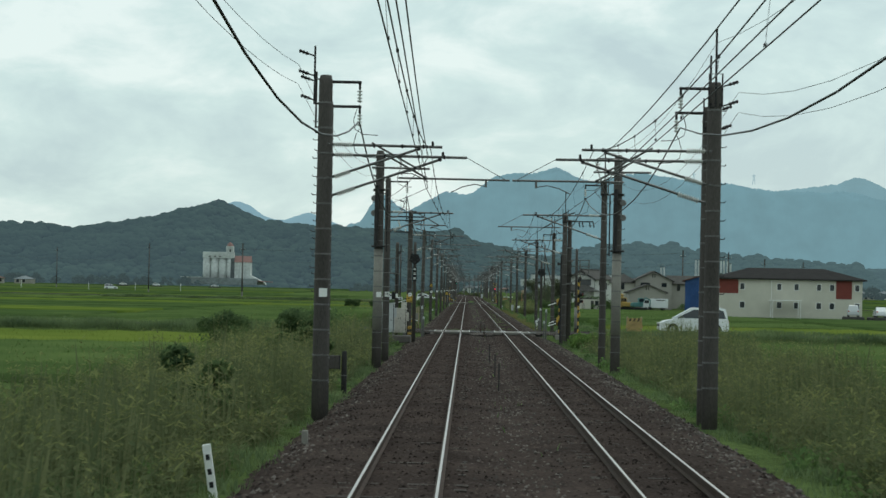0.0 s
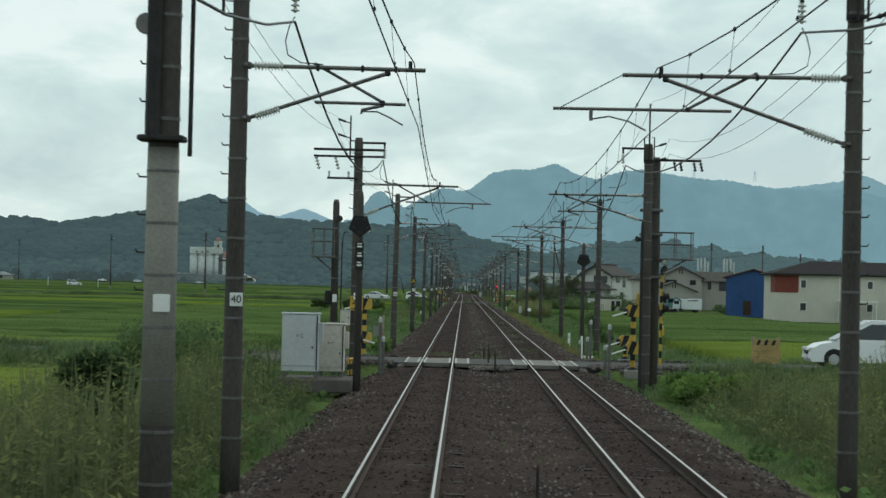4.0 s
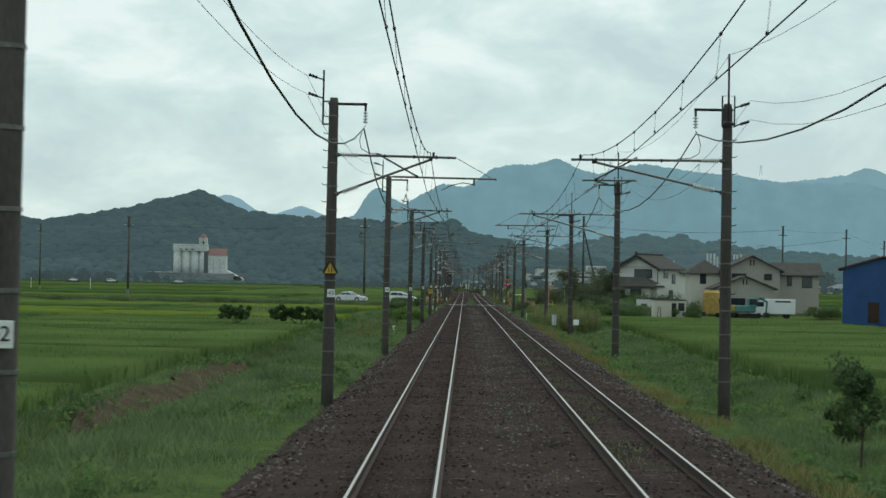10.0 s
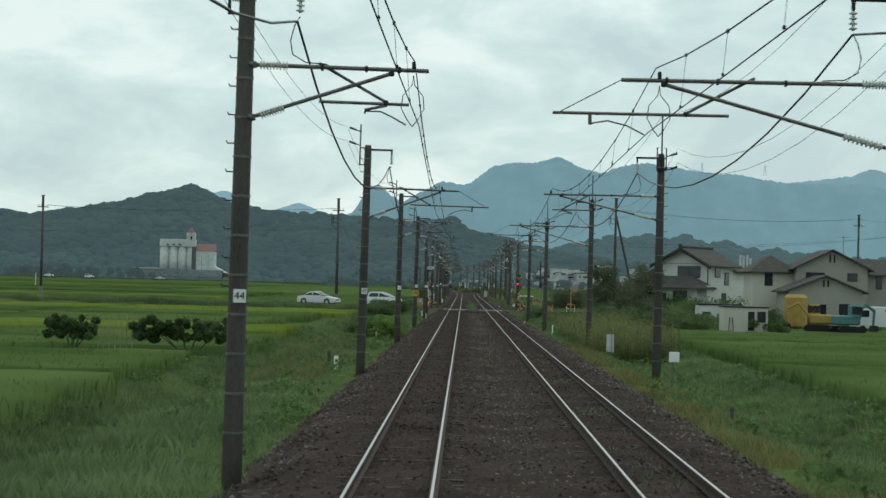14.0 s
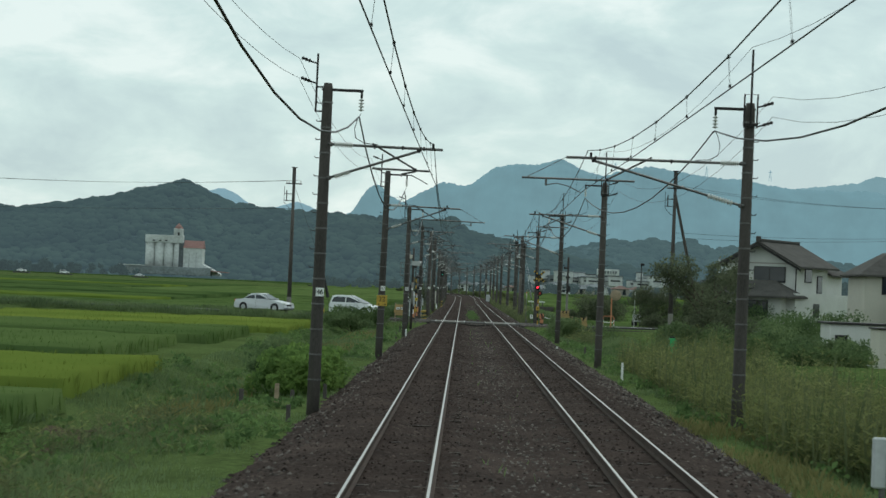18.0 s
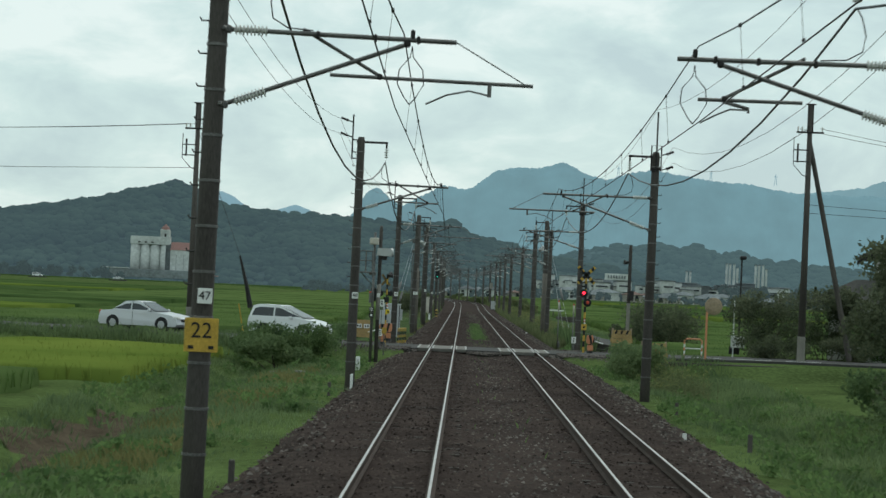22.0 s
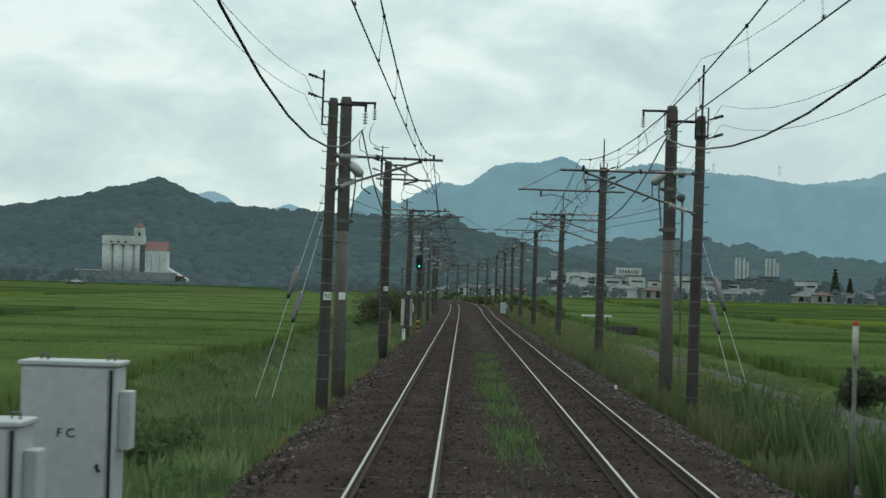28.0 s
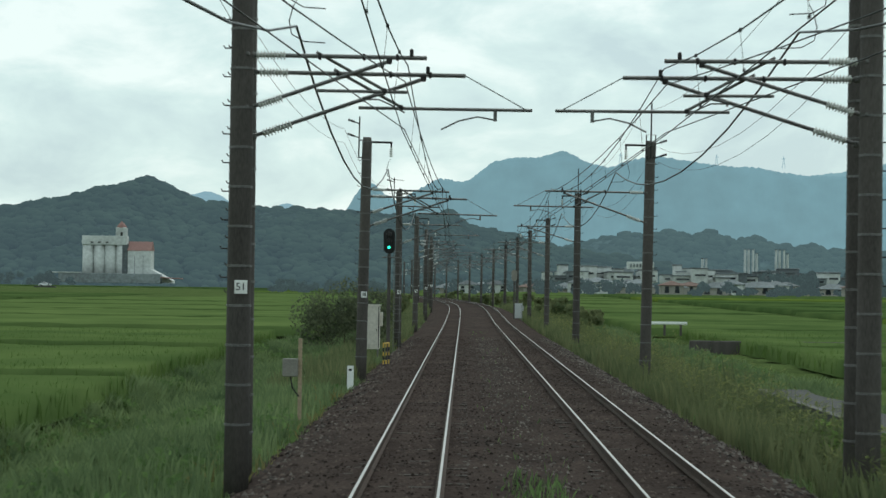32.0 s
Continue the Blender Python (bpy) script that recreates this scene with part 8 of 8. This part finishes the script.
solo("guy_guard", Geo().tube([(-11.1, 446.4, 1.4), (-11.35, 446.3, 2.6), (-11.75, 446.2, 4.1)], 0.15, 10, 0.05).tube([(-10.8, 446.5, -0.2), (-11.1, 446.4, 1.4)], 0.02, 5).tube([(-11.75, 446.2, 4.1), (-14.2, 446.5, 10.4)], 0.012, 5), M_DARK_STEEL, "dark slanting guy wire guard of a pole", "guy guard")

# roadside things right of the second crossing
mr = thing("traffic_mirror", "orange-backed round traffic mirror on an orange post", "traffic mirror", (11.5, 436.0, -0.4))
part("post", Geo().tube([(0, 0, -0.3), (0, 0, 3.1)], 0.05, 8), M_ORANGE, mr)
part("mirror_back", Geo().lathe((0.3, 0.0, 2.95), (0.3, -0.12, 2.95), [(0, 0.42), (0.5, 0.4), (1, 0.2)], 20), M_WOOD, mr)
part("arm", Geo().box((0.12, 0, 3.0), (0.4, 0.05, 0.05), bev=0.01), M_ORANGE, mr)
rs_ = thing("road_sign", "white square sign board on a white post", "road sign", (14.15, 446.5, 0.0))
part("post", Geo().tube([(0, 0, -0.3), (0, 0, 2.9)], 0.035, 8), M_WHITE, rs_)
part("board", Geo().box((0.22, -0.05, 0.75), (0.7, 0.03, 0.62), bev=0.01), M_WHITE, rs_)
part("back_board", Geo().box((0.05, 0.06, 0.3), (0.5, 0.03, 0.4), bev=0.01), M_DARK_STEEL, rs_)
ll = thing("street_lamp", "dark street lamp with a small head beside the lane", "street lamp", (14.9, 450.0, 0.0))
part("post", Geo().lathe((0, 0, -0.3), (0, 0, 5.1), [(0, 0.06), (1, 0.045)], 10), M_DARK_STEEL, ll)
part("head", Geo().box((0.06, -0.05, 5.2), (0.34, 0.4, 0.2), bev=0.06), M_BLACK, ll)
gr = thing("pipe_barrier", "red and white pipe barrier on the road edge", "barrier", (12.0, 445.8, -0.1))
part("hoop", Geo().tube([(-0.45, 0, -0.3), (-0.45, 0, 0.8), (-0.35, 0, 0.9), (0.35, 0, 0.9), (0.45, 0, 0.8), (0.45, 0, -0.3)], 0.04, 8), M_ORANGE, gr)
part("cross_rail", Geo().tube([(-0.45, 0, 0.4), (0.45, 0, 0.4)], 0.03, 8), M_WHITE, gr)
for k in range(4):
    part("white_band", Geo().lathe((-0.45 + 0.9 * (k % 2), 0, 0.1 + 0.35 * (k // 2)), (-0.45 + 0.9 * (k % 2), 0, 0.28 + 0.35 * (k // 2)), [(0, 0.044), (1, 0.044)], 8), M_WHITE, gr)
solo("retaining_wall", Geo().box((13.5, 434.9, -0.62), (12.0, 0.3, 1.0), rz=2, bev=0.03), M_CONC_POLE, "dark low concrete retaining wall below the lane", "wall", kind="structure")
for k in range(3):
    solo("road_line", Geo().box((11.5 + 2.4 * k, 436.6 + 0.2 * k, 0.092), (1.7, 0.12, 0.012)), M_WHITE, "worn white paint line on the lane", "road marking", kind="structure")
# side lane on a wall of slotted concrete blocks
wall_line = [(11.4, 441.0), (10.9, 456.0), (10.0, 466.0), (9.2, 478.0), (9.05, 490.0), (9.1, 562.0)]
WX = lambda y: float(np.interp(y, [p[1] for p in wall_line], [p[0] for p in wall_line]))
WZ = lambda y: float(np.interp(y, [441, 456], [-0.02, -0.3]))
lane_g, back = Geo(), Geo()
for a, b in zip(range(441, 560), range(442, 561)):
    xa, xb, za, zb = WX(a), WX(b), WZ(a), WZ(b)
    wa, wb = (2.3 - 0.85 * min(1, max(0, (q - 470) / 25)) + 0.12 * math.sin(q * 0.9) for q in (a, b))
    lane_g.put([(xa, a, za), (xa + wa, a, za), (xb + wb, b, zb), (xb, b, zb), (xa + wa + 0.5, a, -1.2), (xb + wb + 0.5, b, -1.2)], [(0, 1, 2, 3), (1, 4, 5, 2)])
    back.put([(xa - 0.02, a, za + 0.02), (xa + 0.2, a, za + 0.02), (xb + 0.2, b, zb + 0.02), (xb - 0.02, b, zb + 0.02), (xa - 0.2, a, -1.6), (xb - 0.2, b, -1.6)], [(0, 1, 2, 3), (0, 3, 5, 4)])
solo("lane", lane_g, M_ASPHALT, "narrow grey side lane beside the railway", "road", kind="structure")
rw = solo("retaining_wall", back, M_DARK_STEEL, "dark wall of slotted concrete blocks below a side lane", "wall", kind="structure")
rib_me = Geo().box((0, 0, 0), (0.2, 0.17, 0.3), bev=0.015).mesh("block", M_CONC_POLE)
ledge_me = Geo().box((0, 0, 0), (0.24, 1.02, 0.08), bev=0.012).mesh("ledge", M_CONC_POLE)
for r in range(3):
    for y in np.arange(453.0, 486.0, 0.4):
        ob = new("block", rib_me)
        ob.parent, ob.location = rw, (WX(y) - 0.04 - 0.045 * r, y, WZ(y) - 0.2 - 0.38 * r)
    for y in np.arange(453.0, 487.0, 1.0):
        ob = new("ledge", ledge_me)
        ob.parent, ob.location = rw, (WX(y) - 0.05 - 0.045 * r, y, WZ(y) - 0.01 - 0.38 * r)
        ob.rotation_euler = (0, 0, math.atan2(WX(y - 0.5) - WX(y + 0.5), 1.0))
rr = thing("bridge_rail", "white painted low pipe rail over a ditch", "rail", (12.4, 624.0, 0.0))
part("rail", Geo().box((0, 0, 0.72), (2.8, 0.12, 0.18), bev=0.03), M_WHITE, rr)
for sx in (-1.0, 0, 1.0):
    part("post", Geo().box((sx, 0, 0.3), (0.14, 0.12, 0.7), bev=0.02), M_CONC_POLE, rr)
solo("canal_wall", Geo().box((30, 606, -0.35), (36, 0.4, 0.9), bev=0.04), M_CONC_POLE, "pale concrete ditch wall across the fields", "ditch", kind="structure")
# ---- grain elevator across the plain ----
el = thing("grain_elevator", "white concrete grain elevator with silos and a red-roofed tower", "grain elevator", (-185.8, 1609.0, 3.2))
for k in range(4):
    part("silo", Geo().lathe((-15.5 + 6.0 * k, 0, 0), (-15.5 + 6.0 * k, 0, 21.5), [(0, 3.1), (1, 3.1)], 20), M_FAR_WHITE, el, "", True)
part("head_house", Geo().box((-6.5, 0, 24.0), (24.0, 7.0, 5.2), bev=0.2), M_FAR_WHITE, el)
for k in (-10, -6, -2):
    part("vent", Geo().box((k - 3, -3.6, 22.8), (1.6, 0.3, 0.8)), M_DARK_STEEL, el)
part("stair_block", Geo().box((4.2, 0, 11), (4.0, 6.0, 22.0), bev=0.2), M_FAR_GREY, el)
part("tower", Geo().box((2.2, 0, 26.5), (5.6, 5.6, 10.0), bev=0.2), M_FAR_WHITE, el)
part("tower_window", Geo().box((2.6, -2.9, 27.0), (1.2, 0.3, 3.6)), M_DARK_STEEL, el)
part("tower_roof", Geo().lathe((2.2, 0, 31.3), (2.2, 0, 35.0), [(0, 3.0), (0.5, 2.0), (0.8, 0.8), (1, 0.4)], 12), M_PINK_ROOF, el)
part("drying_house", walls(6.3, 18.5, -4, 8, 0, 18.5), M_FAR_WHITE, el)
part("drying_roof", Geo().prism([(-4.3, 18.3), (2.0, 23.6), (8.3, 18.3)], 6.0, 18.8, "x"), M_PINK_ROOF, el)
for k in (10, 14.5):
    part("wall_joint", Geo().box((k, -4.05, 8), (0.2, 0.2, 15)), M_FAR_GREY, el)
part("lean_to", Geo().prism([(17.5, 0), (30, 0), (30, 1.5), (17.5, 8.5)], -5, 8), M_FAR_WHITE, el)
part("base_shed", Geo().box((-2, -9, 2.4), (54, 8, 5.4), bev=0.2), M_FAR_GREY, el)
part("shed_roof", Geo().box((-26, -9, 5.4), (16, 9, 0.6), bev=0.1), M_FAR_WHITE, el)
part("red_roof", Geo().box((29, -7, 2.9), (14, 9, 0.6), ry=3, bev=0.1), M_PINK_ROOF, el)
el.scale = (1.0, 1.0, 0.935)


# ---- far town ----
def far_house(w, d, h, wallm, roofm, label):
    th = thing("distant_house", label, "house", (0, 0, -500))
    part("wall", walls(-w / 2, w / 2, -d / 2, d / 2, -2, h), wallm, th)
    part("roof", hip(-w / 2, w / 2, -d / 2, d / 2, h, h + w * 0.2, 0.6), roofm, th)
    for k in (-0.25, 0.2):
        part("window", Geo().box((k * w, -d / 2 - 0.05, h * 0.7), (w * 0.16, 0.1, 1.0)), M_GLASS, th)
        part("window", Geo().box((k * w, -d / 2 - 0.05, h * 0.3), (w * 0.2, 0.1, 1.2)), M_GLASS, th)
    return th


kinds = [far_house(8, 7, 3.4, M_FAR_WHITE, M_FAR_GREY, "distant white house with a grey roof"), far_house(9, 7, 2.2, M_WALL_GREY, M_FAR_GREY, "distant low cream house with a grey roof"), far_house(7.5, 7, 2.8, M_WALL_GREY, M_BROWN_ROOF, "distant grey house with a brown roof"), far_house(11, 9, 2.4, M_WALL_GREY, M_FAR_GREY, "distant grey shed with a grey roof")]
rs = np.random.RandomState(77)
used = set()
for i in range(190):
    if i < 120:
        y = rs.uniform(1150, 1750)
        x = rs.uniform(0.02, 0.3) * y
    elif i < 146:
        y = rs.uniform(1200, 1400)
        x = rs.uniform(0.05, 0.3) * y
    elif i < 168:
        y = rs.uniform(1500, 1800)
        x = rs.uniform(0.03, 0.3) * y
    else:
        y = rs.uniform(1300, 1500)
        x = rs.uniform(-420, -300)
    k = (0, 1, 3, 0, 1, 2, 3)[i % 7]
    m = pose(x, y, float(ground_z(x, y)) + 0.8, 0, 0, rs.uniform(-40, 40))
    if k not in used:
        kinds[k].matrix_basis = m
        used.add(k)
    else:
        copy_thing(kinds[k], m)
fac = thing("factory", "cluster of white factory blocks below a wooded hill", "factory", (0, 0, 0))
for k in range(120):
    c = rs.choice([58, 80, 118, 133, 158, 180], p=[0.2, 0.2, 0.25, 0.15, 0.1, 0.1])
    x, y = c + rs.normal(0, 8), rs.uniform(1500, 1600)
    w, h = rs.uniform(3, 11), rs.uniform(2.5, 6) + (3 if rs.uniform() < 0.2 else 0)
    mt = M_FAR_GREY if rs.uniform() < 0.28 else M_FAR_WHITE
    if k % 9 == 4:
        part("tank", Geo().lathe((x, y, 5), (x, y, 6.5 + h), [(0, w * 0.3), (0.8, w * 0.3), (1, w * 0.12)], 12), mt, fac, "", True)
        continue
    part("block", Geo().box((x, y, h / 2 + 6.5), (w, 14, h), bev=0.3), mt, fac)
    part("roof_slab", Geo().box((x, y, h + 6.7), (w + 0.8, 15, 0.5), bev=0.1), M_FAR_GREY, fac)
    if w > 7:
        part("window_band", Geo().box((x, y - 7.1, h * 0.55 + 6.5), (w * 0.7, 0.3, 0.9)), M_GLASS, fac)
part("sign_board", Geo().box((84, 1490, 14.6), (13, 0.6, 3.6), bev=0.1), M_FAR_WHITE, fac, "white roof sign board")
for q in range(7):
    part("sign_bar", Geo().box((79.5 + q * 1.5, 1489.5, 14.6), (0.8, 0.3, 1.6)), M_FAR_GREY, fac, "grey bars of distant lettering")
for gx, n in ((290, 4), (322, 4), (246, 2)):
    for k in range(n):
        st_ = thing("chimney", "tall pale steel factory chimney", "chimney", (gx + 4.1 * k, 2650 + 3 * (k % 2), 1.0), group="chimneys")
        hgt = 46 if gx > 280 else 36
        part("flue", Geo().lathe((0, 0, 0), (0, 0, hgt - 4 * (k == 3)), [(0, 1.5), (1, 1.25)], 10), M_FAR_WHITE, st_)
        part("rim", Geo().lathe((0, 0, hgt - 4 * (k == 3) - 1), (0, 0, hgt - 4 * (k == 3)), [(0, 1.6), (1, 1.6)], 10), M_FAR_GREY, st_)
for x, y, h in ((312, 4690, 24), (505, 4690, 26), (640, 4690, 24)):
    py = thing("pylon", "tiny lattice pylon on the mountain ridge", "pylon", (x, y, 252 if x > 400 else 255))
    # The pylons take the far mountain's emitted haze colour.
    part("lattice", Geo().tube([(-3, 0, 0), (0, 0, h)], 0.5, 4).tube([(3, 0, 0), (0, 0, h)], 0.5, 4).tube([(-4, 0, h * 0.8), (4, 0, h * 0.8)], 0.5, 4).tube([(-2, 0, h * 0.4), (2, 0, h * 0.4)], 0.4, 4), M_MOUNT_FAR, py)

for i, (x, y) in enumerate(((1.5, 1262), (6.5, 1270), (12.0, 1258), (18.0, 1274), (24.5, 1262), (31, 1280), (-6, 1290), (38, 1272))):
    copy_thing(kinds[(0, 3, 0, 1, 2, 0, 1, 3)[i]], pose(x, y, float(ground_z(x, y)) - 0.3, 0, 0, (0, 90, 0, 90)[i % 4] + 4 * i))

# ---- woods and hedgerows in the distance ----
def far_wood(name, pts, label, seed, size=0.55, per=260, material=None):
    """Many small tree crowns as one stand."""
    rs2 = np.random.RandomState(seed)
    cs, rr_ = [], []
    for x, y, h in pts:
        z = float(ground_z(x, y))
        for q in range(5):
            cs.append((x + rs2.normal(0, h * 0.25), y + rs2.normal(0, h * 0.25), z + h * rs2.uniform(0.25, 0.8)))
            rr_.append(h * rs2.uniform(0.18, 0.32))
    v, f = leaves(len(pts) * per, np.array(cs), np.array(rr_), size, seed)
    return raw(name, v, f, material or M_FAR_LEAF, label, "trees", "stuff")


rs = np.random.RandomState(5)
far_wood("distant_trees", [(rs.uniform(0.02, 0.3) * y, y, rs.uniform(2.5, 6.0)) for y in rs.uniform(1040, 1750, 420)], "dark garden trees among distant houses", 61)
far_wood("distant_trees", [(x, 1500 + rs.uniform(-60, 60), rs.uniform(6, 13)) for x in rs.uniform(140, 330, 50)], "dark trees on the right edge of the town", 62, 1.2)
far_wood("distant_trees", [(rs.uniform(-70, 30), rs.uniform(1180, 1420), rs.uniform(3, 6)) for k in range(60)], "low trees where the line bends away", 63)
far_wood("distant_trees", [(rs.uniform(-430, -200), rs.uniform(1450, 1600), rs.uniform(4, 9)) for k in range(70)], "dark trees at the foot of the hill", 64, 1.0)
far_wood("line_shrubs", [(float(bend(y)) + sgn * rs.uniform(7, 11) + (1 if sgn > 0 else 0), y, rs.uniform(1.2, 2.4)) for y in np.arange(660, 1020, 9) for sgn in (-1, 1)], "olive scrub along both sides of the line", 65, 0.3, 260, M_WEED)
for k, (x, y, h) in enumerate(((165, 1358, 16), (172, 1360, 12))):
    t_ = thing("conifer", "tall pointed dark conifer at the town edge", "tree", (x, y, float(ground_z(x, y))))
    part("trunk", Geo().tube([(0, 0, 0), (0, 0, h * 0.9)], 0.35, 8, 0.08), M_BARK, t_)
    cs = np.array([(0, 0, h * (0.15 + 0.8 * q / 9)) for q in range(10)])
    v, f = leaves(3000, cs, np.array([h * 0.2 * (1 - 0.85 * q / 9) for q in range(10)]), 0.5, 90 + k, 0.5)
    ob = raw("crown", v, f, M_CONIFER, "", "", "")
    ob.parent = t_
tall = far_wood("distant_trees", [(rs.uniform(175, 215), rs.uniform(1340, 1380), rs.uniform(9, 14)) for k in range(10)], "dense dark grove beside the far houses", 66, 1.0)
for x, y in ((-88, 640), (-102, 640), (-120, 660), (-150, 700)):
    plain_post((x, y, float(ground_z(x, y))), 2.9, 0.06, M_WHITE, "thin white pole at a distant field edge", name="field_pole")
